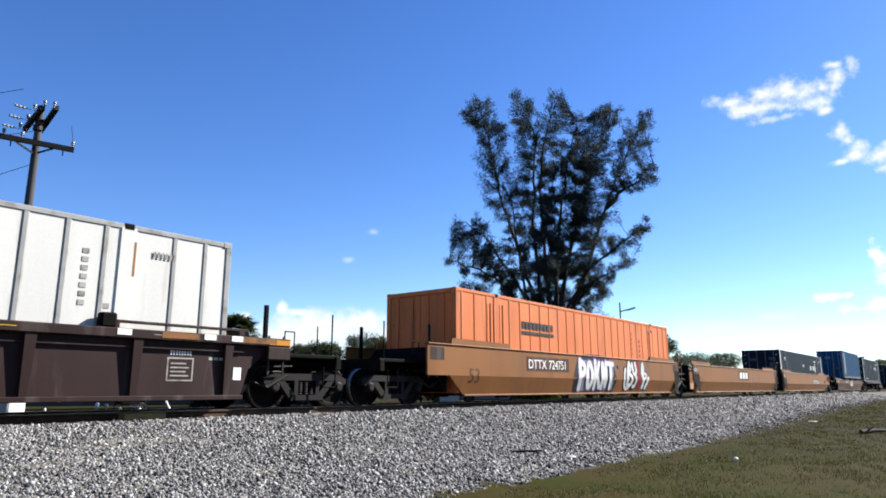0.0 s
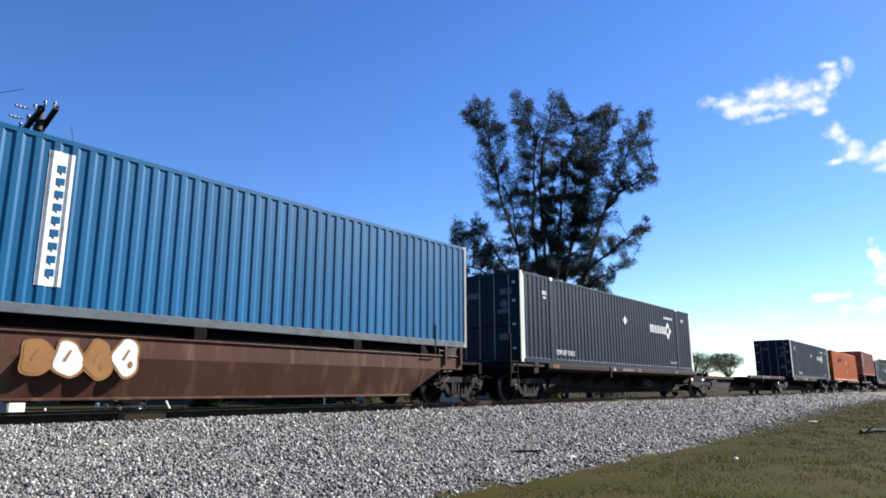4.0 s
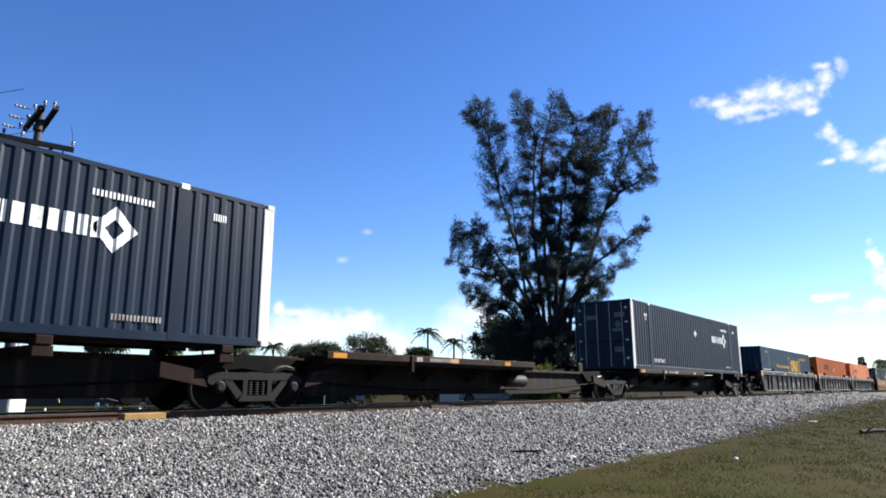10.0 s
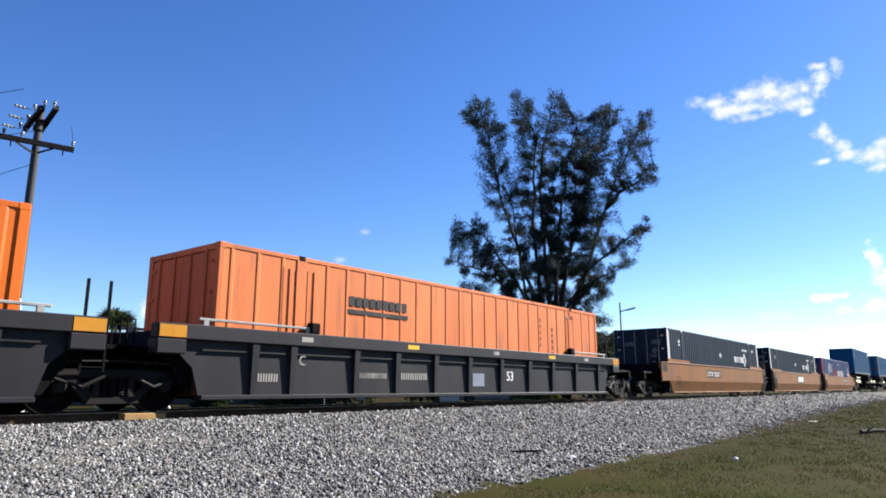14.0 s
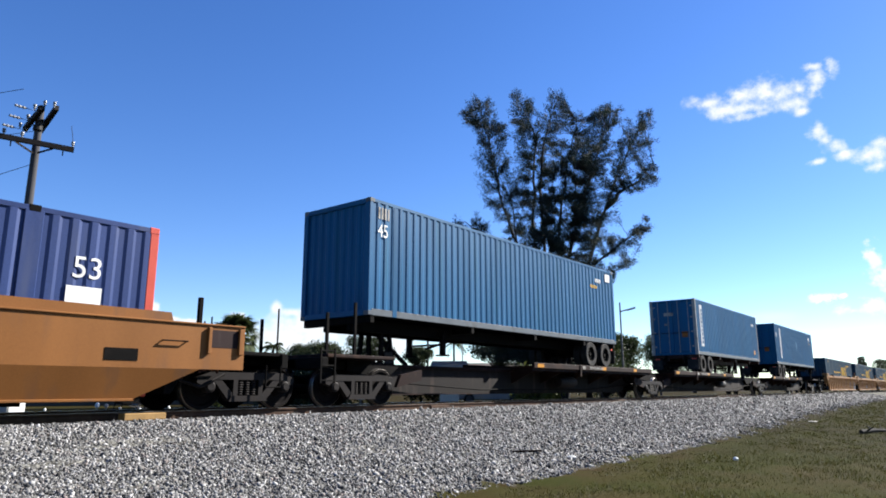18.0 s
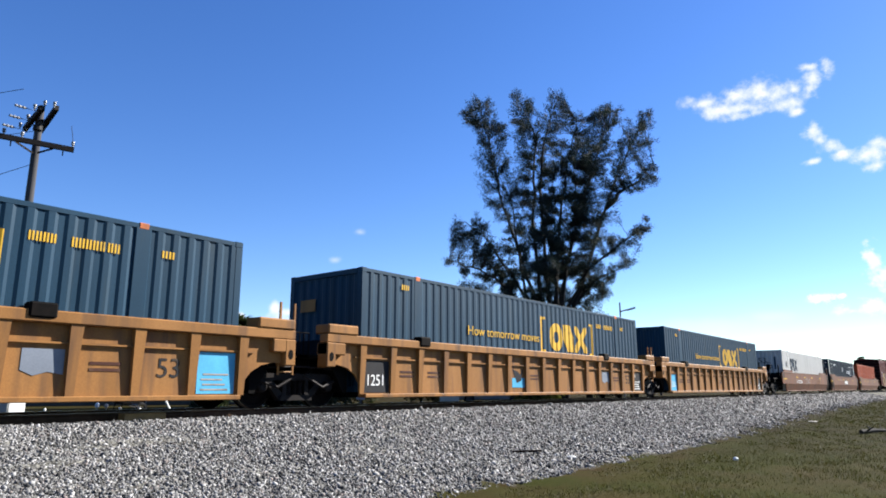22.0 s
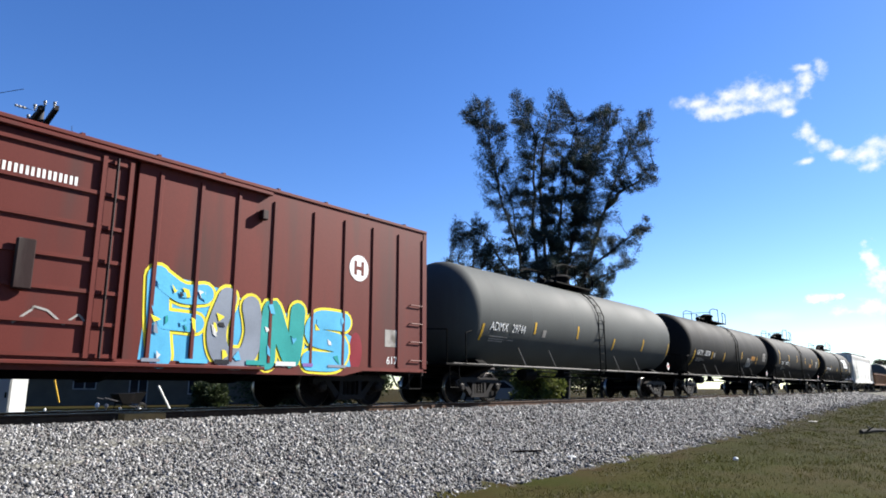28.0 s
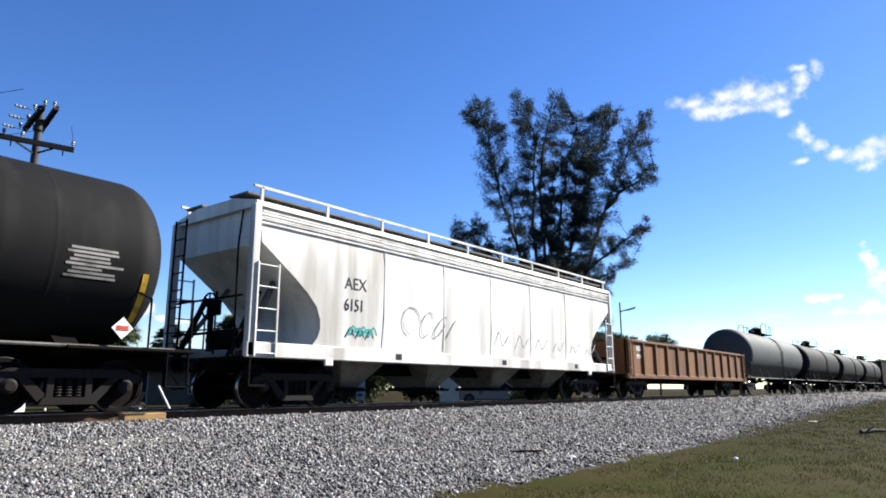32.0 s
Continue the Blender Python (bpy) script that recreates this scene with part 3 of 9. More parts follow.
def view_point(x, y, d):
    """The place at ground distance d in the direction of a point of the picture."""
    f = 784 / math.tan(radians(67.264) / 2)
    r = Vector((math.cos(PAN), -math.sin(PAN), 0))
    u = r.cross(VIEW)
    w = VIEW + r * ((x - 784) / f) - u * ((y - 441) / f)
    return EYE + w * (d / math.hypot(w.x, w.y))


# ================= things beside the track =================
RIGHT = Vector((math.cos(PAN), -math.sin(PAN), 0))
AHEAD = Vector((math.sin(PAN), math.cos(PAN), 0))


def small_litter():
    # a flat dark plate and a pale scrap lying on the ballast, a white scrap and a log on the lawn
    b = view_point(927, 794, 13.5)
    bar = thing("steel_bar", "dark rusty steel bar lying on the ballast", "scrap", (b.x, b.y, lift(0, b.y) + 0.05))
    part("bar", G().beam((-0.26, 0.12, 0), (0.26, -0.22, 0.0), 0.05, 0.035), SPINE, bar)
    b = view_point(1010, 790, 13.6)
    c = thing("pale_stone", "pale beige stone on the ballast", "stone", (b.x, b.y, lift(0, b.y) + 0.03))
    part("stone", G().lathe([(0.0, -0.03), (0.09, -0.02), (0.11, 0.02), (0.05, 0.05), (0, 0.055)], (0, 0, 0), "z", 9), CONCRETE, c)
    b = view_point(1302, 817, 14.8)
    w = thing("paper_scrap", "crumpled white paper scrap on the lawn", "litter", (b.x, b.y, -1.0))
    part("paper", G().lathe([(0.0, 0.0), (0.05, 0.01), (0.055, 0.04), (0.02, 0.07), (0, 0.065)], (0, 0, 0), "z", 7), WHITE_MARK, w)
    b = view_point(1437, 741, 33)
    c = thing("pale_board", "pale flat board lying on the lawn edge", "board", (b.x, b.y, lift(0, b.y) + 0.01))
    part("board", G().box(-0.32, 0.32, -0.14, 0.14, 0, 0.03, 0.008), DIM_MARK, c)
    b = view_point(1552, 769, 26)
    lg = thing("fallen_log", "dark weathered log lying on the lawn", "log", (b.x, b.y, -1.02))
    g = G().cyl((-0.75, 0.35, 0.06), (-0.1, 0.05, 0.09), 0.07, 9, 0.06).cyl((-0.1, 0.05, 0.09), (0.5, -0.3, 0.07), 0.06, 9, 0.035)
    g.cyl((-0.1, 0.02, 0.08), (0.3, 0.3, 0.20), 0.035, 7, 0.015).cyl((-0.5, 0.22, 0.08), (-0.75, 0.0, 0.22), 0.03, 7, 0.012).cyl((0.2, -0.12, 0.08), (0.45, -0.05, 0.24), 0.025, 7, 0.01)
    part("trunk", g, BARK, lg)


small_litter()


def utility_pole():
    x, y, z0 = 8.42, 24.6, -0.52
    pole = thing("utility_pole", "grey wooden utility pole with double crossarms and insulators", "utility pole", (x, y, z0))
    part("pole", G().cyl((0, 0, 0), (0.0, 0, 10.62), 0.165, 14, 0.115), WOODPOLE, pole, smooth=True)
    R, A = RIGHT, AHEAD

    def at(r, a, z):
        return R * r + A * a + Vector((0, 0, z - z0))
    foot = Vector((x, y, z0))

    def pic(px, py, d):
        return view_point(px, py, d) - foot
    lo, hi = pic(-70, 226, 25.4), pic(131, 265, 25.4)
    part("crossarm", G().beam(lo, hi, 0.12, 0.17), ARMWOOD, pole)
    part("arm_brace", G().beam(pic(28, 250, 25.5), pic(58, 270, 25.7), 0.03, 0.06), ARMWOOD, pole)
    part("arm_brace", G().beam(pic(95, 262, 25.5), pic(66, 270, 25.7), 0.03, 0.06), ARMWOOD, pole)
    for f in (0.985, 0.52, 0.36, 0.10):
        q = lo.lerp(hi, f)
        part("insulator", G().lathe([(0.0, 0.30), (0.05, 0.29), (0.06, 0.23), (0.035, 0.22), (0.065, 0.17), (0.03, 0.15), (0.02, 0.07)], q, "z", 10), PORCELAIN, pole, "grey porcelain insulator", smooth=True)
    for f in (0.90, 0.43):
        q = lo.lerp(hi, f)
        part("arm_hanger", G().cyl(q, q + Vector((0, 0, -0.28)), 0.02, 6), WIRE, pole)
    for a0, a1 in (((44, 228), (76, 190)), ((72, 231), (101, 190))):
        part("crossarm", G().beam(pic(*a0, 26.7), pic(*a1, 24.9), 0.14, 0.17), ARMWOOD, pole)
    part("arm_bolt", G().cyl(pic(62, 212, 25.8), pic(86, 212, 25.8), 0.03, 8), WIRE, pole)
    part("pole_band", G().lathe([(0.13, -0.1), (0.15, -0.08), (0.15, 0.08), (0.13, 0.1)], pic(67, 226, 25.9), "z", 12), WIRE, pole)
    for px, py, d in ((80, 184, 24.9), (97, 186, 24.9), (62, 190, 25.2), (50, 208, 25.8), (36, 222, 26.4), (47, 224, 26.4)):
        part("insulator", G().lathe([(0.0, 0.13), (0.05, 0.12), (0.06, 0.06), (0.03, 0.05), (0.055, -0.01), (0.025, -0.03), (0.02, -0.1)], pic(px, py, d), "z", 10), PORCELAIN, pole, "grey porcelain insulator", smooth=True)
    for px, py, d in ((44, 190, 25.2), (34, 208, 25.8), (22, 224, 26.4)):
        part("strain_insulator", G().lathe([(0.0, -0.32), (0.05, -0.28), (0.03, -0.2), (0.055, -0.16), (0.03, -0.08), (0.055, -0.04), (0.03, 0.04), (0.012, 0.10), (0.0, 0.4)], pic(px, py, d), "x", 9), PORCELAIN, pole)
    part("lightning_rod", G().tube([pic(130, 262, 25.4), pic(129, 240, 25.4), pic(127, 222, 25.4)], 0.010, 5), WIRE, pole)
    part("guy_guard", G().cyl(at(0.62, -0.3, 0.6), at(0.20, -0.1, 3.3), 0.035, 8), WHITE_MARK, pole, "white plastic guy guard")
    part("guy_wire", G().cyl(at(0.20, -0.1, 3.3), at(0.0, 0.0, 7.6), 0.010, 6), WIRE, pole)
    ln = thing("overhead_lines", "thin dark overhead wires between poles", "wires", (x, y, z0))
    for r0, a0, za, zb in ((-2.0, -0.2, 9.1, 7.0), (-1.1, -0.2, 8.9, 5.4), (0.0, 0.0, 8.0, 4.1), (0.12, -1.2, 10.2, 10.6), (-0.45, 0.9, 9.6, 10.1)):
        pts = []
        for i in range(13):
            t = i / 12
            pts.append(at(r0 - 26 * t, a0 + 6 * t, za + (zb - za) * t - 1.1 * 4 * t * (1 - t) * 0.4))
        part("wire", G().tube(pts, 0.011, 5), WIRE, ln)


utility_pole()


def spray(rng, c, rad, k, length, width, flat=0.8):
    """k thin leaf blades round a centre: vertices (k, 4, 3)."""
    d = rng.normal(0, 1, (k, 3))
    d /= np.linalg.norm(d, axis=1)[:, None]
    p = np.asarray(c)[None] + d * rad * rng.uniform(0.15, 1.0, k)[:, None] * np.array((1, 1, flat))
    ax = d + rng.normal(0, 0.7, (k, 3)) + np.array((0, 0, 0.35))
    ax /= np.linalg.norm(ax, axis=1)[:, None]
    side = np.cross(ax, rng.normal(0, 1, (k, 3)))
    side /= np.linalg.norm(side, axis=1)[:, None] + 1e-9
    ln = length * rng.uniform(0.6, 1.3, k)[:, None]
    w = width * rng.uniform(0.6, 1.3, k)[:, None]
    return np.stack((p - side * w * 0.4, p + ax * ln * 0.5 - side * w, p + ax * ln, p + ax * ln * 0.5 + side * w), 1)


def casuarina():
    d = 44.0
    foot = view_point(985, 690, d)
    foot.z = -0.52
    tree = thing("casuarina_tree", "tall dark feathery casuarina tree with many upswept limbs", "tree", foot)
    rng = np.random.default_rng(21)
    wood, blades = G(), []
    # limbs: the directions through which each runs, from low to its tip
    limbs = (((955, 560), (925, 465), (890, 365), (868, 265), (850, 190)), ((960, 540), (945, 420), (944, 320), (950, 250), (922, 180)), ((970, 520), (955, 330), (962, 255), (985, 180)),
             ((985, 520), (990, 400), (1000, 310), (1022, 215)), ((990, 540), (1010, 440), (1040, 330), (1062, 260), (1082, 195)), ((1010, 560), (1045, 455), (1072, 370), (1096, 300), (1118, 255), (1146, 205)),
             ((1072, 370), (1105, 335), (1160, 305)), ((1000, 560), (1040, 480), (1100, 430), (1148, 392)), ((1010, 550), (1050, 500), (1108, 468)), ((960, 580), (905, 485), (865, 430), (822, 392)),
             ((950, 590), (900, 510), (850, 478), (796, 462)), ((945, 600), (890, 545), (820, 520)), ((960, 600), (930, 520), (915, 430), (905, 350)), ((990, 600), (1000, 500), (1020, 400), (1015, 300)), ((980, 610), (985, 500), (965, 400), (980, 320)))
    # growth: middle, half width, half height and thickness
    growth = ((850, 198, 32, 32, 1), (826, 213, 16, 18, .8), (872, 238, 28, 34, 1), (856, 284, 22, 26, .8), (882, 300, 22, 30, .8), (848, 318, 12, 12, .6), (868, 345, 18, 22, .8), (890, 378, 16, 26, .8),
              (920, 188, 24, 30, 1), (906, 225, 16, 20, .8), (932, 250, 26, 34, 1), (915, 290, 26, 30, .9), (936, 330, 26, 36, 1.1), (910, 350, 20, 26, .9), (982, 185, 20, 26, 1), (964, 217, 18, 20, .8), (986, 245, 22, 28, .9),
              (970, 280, 26, 30, 1.1), (985, 325, 34, 36, 1.2), (1020, 222, 18, 24, 1), (1026, 262, 22, 26, 1.1), (1015, 300, 26, 30, 1.1), (1078, 205, 26, 24, 1.2), (1060, 238, 22, 26, 1.2), (1070, 275, 26, 30, 1.1), (1050, 310, 28, 32, 1.2),
              (1142, 212, 15, 22, 1.1), (1128, 240, 20, 20, .9), (1152, 250, 12, 8, .8), (1106, 224, 10, 16, .7), (1110, 265, 22, 24, .9), (1095, 305, 20, 28, .9), (1146, 304, 22, 18, .9), (1124, 330, 20, 14, .8), (1155, 325, 10, 10, .6), (1080, 345, 20, 26, .9),
              (1140, 400, 14, 17, .9), (1126, 424, 15, 18, .8), (1075, 400, 26, 28, 1), (1090, 440, 26, 20, .9), (1112, 465, 15, 10, .8), (1070, 482, 26, 24, 1.1), (1000, 370, 44, 40, 1.3), (950, 390, 34, 40, 1.2), (1040, 370, 34, 36, 1.2), (960, 440, 40, 40, 1.4), (1020, 440, 44, 40, 1.4), (910, 420, 24, 30, 1),
              (832, 400, 36, 24, 1), (814, 425, 20, 20, .9), (855, 430, 24, 24, 1), (880, 455, 26, 26, 1.1), (815, 462, 30, 9, 1), (850, 480, 34, 15, 1.1), (830, 510, 24, 13, 1), (838, 535, 20, 11, .8), (880, 510, 34, 28, 1.2), (862, 545, 24, 16, 1),
              (930, 500, 46, 36, 1.5), (1000, 500, 50, 36, 1.6), (1055, 520, 26, 22, 1.2), (900, 560, 40, 30, 1.5), (960, 560, 50, 36, 1.6), (1020, 570, 40, 40, 1.4), (880, 610, 40, 30, 1.4), (950, 620, 60, 34, 1.5), (1010, 625, 40, 36, 1.3), (1060, 580, 26, 40, 1))
    joints = []
    for way in limbs:
        off = rng.uniform(-2.0, 2.0) if way[0][1] > 480 else 0.0
        pts = [view_point(px, py, d + off * min(1.0, (660 - py) / 300)) - foot for px, py in way]
        if way[0][1] > 480:
            pts.insert(0, Vector((pts[0].x * 0.3 + rng.uniform(-0.3, 0.3), pts[0].y * 0.3 + rng.uniform(-0.3, 0.3), 0.0)))
        fine = []
        for a, b in zip(pts, pts[1:]):
            fine += [a.lerp(b, k / 4) + Vector(rng.normal(0, 0.05, 3)) * (k > 0) for k in range(4)]
        fine.append(pts[-1])
        n = len(fine) - 1
        for k in range(n):
            wood.cyl(fine[k], fine[k + 1], 0.135 * (1 - k / n) ** 0.9 + 0.022, 7, 0.135 * (1 - (k + 1) / n) ** 0.9 + 0.022, caps=False)
        joints += fine[3:]
    roots = np.array([tuple(q) for q in joints])
    for px, py, rx, ry, thick in growth:
        deep = rng.normal(0, 1.3 * thick)
        for k in range(int(5 + rx * ry * 0.034 * thick)):
            # a plume that sweeps up and outwards from the nearest limb, tufted along its outer part
            a, r = rng.uniform(0, 6.2832), rng.uniform(0.15, 1.0) ** 0.6
            tip = view_point(px + rx * r * math.cos(a), py + ry * r * math.sin(a), d + deep + rng.normal(0, 0.8 * thick)) - foot
            if tip.z < 0.5:
                continue
            t_ = np.array(tuple(tip))
            base = Vector(roots[int(np.argmin(((roots - t_) ** 2).sum(1) + 1.2 * np.maximum(0.0, roots[:, 2] - t_[2] + 0.3)))])
            if (tip - base).length > 2.2:
                base = tip + (base - tip).normalized() * 2.2
            bend = base.lerp(tip, 0.5) + Vector((0, 0, -0.05 * (tip - base).length)) + Vector(rng.normal(0, 0.08, 3))
            way = [base.lerp(bend, t).lerp(bend.lerp(tip, t), t) for t in (0.0, 0.25, 0.5, 0.75, 1.0)]
            for j in range(4):
                wood.cyl(way[j], way[j + 1], 0.020 - 0.004 * j, 4, 0.016 - 0.004 * j, caps=False)
            steps = 5
            for j in range(steps):
                f = 1.0 - 0.55 * j / steps
                c = base.lerp(bend, f).lerp(bend.lerp(tip, f), f)
                blades.append(spray(rng, tuple(c), rng.uniform(0.12, 0.30), int(25 * thick), 0.20, 0.0145, 0.8))
    part("trunk", wood, BARK, tree, "dark upswept trunk and limbs", smooth=True)
    v = np.concatenate(blades)
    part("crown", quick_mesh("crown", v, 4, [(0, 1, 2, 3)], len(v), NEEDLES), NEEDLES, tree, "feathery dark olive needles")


casuarina()


def palm(px, py, d, rad, fan=True, trunk_r=0.16, seed=0, label="sabal palm with a round fan-leaf crown behind the track"):
    top = view_point(px, py, d)
    base = Vector((top.x, top.y, -0.52))
    tree = thing("palm_tree", label, "palm tree", base, group="palms")
    rng = np.random.default_rng(seed)
    h = top.z - base.z
    lean = rng.uniform(-0.4, 0.4, 2)
    g = G()
    for k in range(6):
        a, b = k / 6, (k + 1) / 6
        g.cyl((lean[0] * (1 - a) ** 2, lean[1] * (1 - a) ** 2, h * a), (lean[0] * (1 - b) ** 2, lean[1] * (1 - b) ** 2, h * b), trunk_r * (1.15 - 0.3 * a), 9, trunk_r * (1.15 - 0.3 * b), caps=False)
    part("trunk", g, BARK, tree, smooth=True)
    vs = []
    up = Vector((0, 0, 1))
    n = 96 if fan else 19
    for i in range(n):
        az = rng.uniform(0, 2 * math.pi) if fan else 2 * math.pi * i / n + rng.uniform(-0.15, 0.15)
        el = rng.uniform(-0.75, 1.45) if fan else rng.uniform(-0.15, 1.0)
        dr = Vector((math.cos(az) * math.cos(el), math.sin(az) * math.cos(el), math.sin(el)))
        side = dr.cross(up).normalized()
        nrm = side.cross(dr)
        c = Vector((0, 0, h))
        if fan:
            hub = c + dr * rad * rng.uniform(0.35, 0.62)
            for k in range(13):
                t = (k - 6) / 6 * 1.3
                q = dr * math.cos(t) + side * math.sin(t)
                ln = rad * 0.52 * (1 - 0.12 * abs(t)) * rng.uniform(0.8, 1.1)
                w = side * math.cos(t) - dr * math.sin(t)
                droop = nrm * (-0.28 * ln * rng.uniform(0.4, 1.3)) - up * 0.12 * ln
                vs.append((hub, hub + q * ln * 0.5 + w * 0.085, hub + q * ln + droop, hub + q * ln * 0.5 - w * 0.085))
            vs.append((c, c + dr * rad * 0.3 + side * 0.02, hub, c + dr * rad * 0.3 - side * 0.02))
        else:
            L = rad * rng.uniform(0.85, 1.15)
            spine = [c + dr * L * s + up * (-0.75 * L * s * s * (0.45 + 0.5 * math.cos(el))) for s in np.linspace(0, 1, 10)]
            for a, b in zip(spine, spine[1:]):
                vs.append((a - side * 0.03, a + side * 0.03, b + side * 0.02, b - side * 0.02))
            for s in range(1, 10):
                for sg in (-1, 1):
                    p = spine[s]
                    tipv = p + side * sg * (0.30 * rad * (1 - 0.5 * s / 10)) + dr * 0.12 * rad - up * 0.16 * rad
                    ax = dr * 0.085
                    vs.append((p - ax, p.lerp(tipv, 0.5) - ax * 1.1, tipv, p.lerp(tipv, 0.5) + ax * 1.1))
    v = np.array([[tuple(p) for p in q] for q in vs])
    part("crown", quick_mesh("crown", v, 4, [(0, 1, 2, 3)], len(v), FRONDS), FRONDS, tree, "green fan fronds" if fan else "green feather fronds")


palm(200, 592, 52, 2.05, seed=1)
palm(418, 596, 52, 2.0, seed=2)
palm(300, 606, 70, 1.9, seed=3, label="low sabal palm crown behind a roof")
palm(484, 612, 60, 1.1, False, 0.10, 4, "small feather palm behind the track")
palm(757, 588, 95, 2.1, False, 0.16, 5, "slender feather palm standing above low bushes")
palm(803, 606, 95, 1.9, False, 0.15, 6, "slender feather palm with drooping fronds")
palm(165, 600, 56, 1.2, seed=7, label="small fan palm beside a taller palm")


def bush(px, py, d, w, h, seed, name="bush_tree", label="dense dark green rounded tree behind the track", material=None, leaf=0.22, clumps=0, solid_low=True):
    """A broad crown of leaf clumps on a forked trunk; px, py is its top middle."""
    top = view_point(px, py, d)
    base = Vector((top.x, top.y, -0.52))
    tree = thing(name, label, "tree" if "tree" in name else "shrub", base, group="background greenery")
    rng = np.random.default_rng(seed)
    H = top.z - base.z
    wood, blades = G(), []
    wood.cyl((0, 0, 0), (0, 0, H * 0.45), max(0.05, w * 0.035), 7, max(0.03, w * 0.022), caps=False)
    for k in range(clumps or int(46 + w * 6)):
        a, r = rng.uniform(0, 6.28), math.sqrt(rng.uniform(0, 1))
        zz = H - h * (0.08 + rng.uniform(0, 0.92) * (0.35 + 0.65 * rng.uniform()))
        lim = w / 2 * math.sqrt(max(0.05, 1 - ((zz - (H - h * 0.55)) / (h * 0.60)) ** 2)) if zz > H - h * 0.55 else w / 2 * (0.85 if solid_low else 0.6)
        c = RIGHT * (lim * r * math.cos(a)) + AHEAD * (lim * r * math.sin(a)) + Vector((0, 0, max(0.2, zz)))
        wood.cyl((0, 0, H * 0.35), c, 0.035, 5, 0.012, caps=False)
        blades.append(spray(rng, c, rng.uniform(0.09, 0.15) * w + 0.1, 110, leaf, leaf * 0.28))
    part("trunk", wood, BARK, tree)
    v = np.concatenate(blades)
    part("crown", quick_mesh("crown", v, 4, [(0, 1, 2, 3)], len(v), material or SHRUB), material or SHRUB, tree, "dense small leaves")


bush(652, 593, 80, 6.0, 5.0, 31)
bush(575, 608, 78, 5.5, 3.6, 32)
bush(540, 612, 95, 5.5, 3.4, 33)
bush(740, 616, 82, 3.6, 2.6, 34, label="small domed tree under a palm")
bush(880, 560, 50, 4.2, 5.0, 35, label="dark dense tree at the foot of the casuarina")
bush(1060, 590, 52, 4.0, 4.0, 36, label="dark dense tree at the foot of the casuarina")
bush(950, 575, 49, 4.0, 4.6, 37, label="dark dense tree at the foot of the casuarina")
bush(1163, 592, 100, 5.2, 5.5, 38, label="dark rounded tree far along the track")
bush(1285, 626, 180, 8.0, 5.0, 39, label="far dark tree beyond the train")
bush(1100, 592, 75, 4.0, 4.5, 40, label="dark rounded tree far along the track")
bush(1225, 630, 150, 14.0, 4.0, 41, label="low far trees along the track")
bush(1523, 630, 260, 2.4, 7.0, 42, label="narrow tall far tree")
bush(1562, 636, 230, 7.0, 8.0, 43, label="far dark tree at the end of the track")
bush(372, 676, 30, 1.5, 1.6, 44, "garden_shrub", "small yellow-green shrub by a house", SHRUB, 0.16)
bush(950, 650, 34, 2.6, 2.4, 45, "garden_shrub", "sunlit yellow-green shrub beyond the track", BRIGHTLEAF, 0.2)
bush(745, 655, 40, 2.2, 2.0, 46, "garden_shrub", "dark green shrub beside a cream house", SHRUB, 0.2)
bush(520, 655, 36, 6.0, 2.4, 47, "hedge_shrub", "dark hedge in the shade behind the track", SHRUB, 0.2)
bush(640, 652, 44, 4.0, 2.2, 48, "hedge_shrub", "dark hedge in the shade behind the track", SHRUB, 0.2)
bush(1040, 645, 60, 9.0, 2.6, 49, "hedge_shrub", "dark hedge in the shade behind the track", SHRUB, 0.24)


def street_post():
    p = view_point(360, 600, 40)
    post = thing("steel_post", "thin dark steel post behind the track", "post", (p.x, p.y, -0.52))
    part("post", G().cyl((0, 0, 0), (0, 0, view_point(360, 568, 40).z + 0.52), 0.055, 8), WIRE, post)
    p = view_point(818, 600, 90)
    post = thing("steel_post", "thin grey steel mast by the palms", "post", (p.x, p.y, -0.52))
    part("post", G().cyl((0, 0, 0), (0, 0, view_point(818, 592, 90).z + 0.52), 0.07, 8), POSTGREY, post)
    p = view_point(1100, 600, 46)
    post = thing("street_lamp", "grey street lamp with a short arm", "street lamp", (p.x, p.y, -0.52))
    h = view_point(1100, 552, 46).z + 0.52
    part("mast", G().cyl((0, 0, 0), (0, 0, h + 0.6), 0.07, 10, 0.05), POSTGREY, post)
    part("lamp_arm", G().tube([Vector((0, 0, h)), RIGHT * 0.4 + Vector((0, 0, h + 0.1)), RIGHT * 0.95 + Vector((0, 0, h + 0.22))], 0.045, 8), POSTGREY, post)
    part("lamp_head", G().beam(RIGHT * 0.5 + Vector((0, 0, h + 0.1)), RIGHT * 1.0 + Vector((0, 0, h + 0.25)), 0.22, 0.12), POSTGREY, post)


street_post()


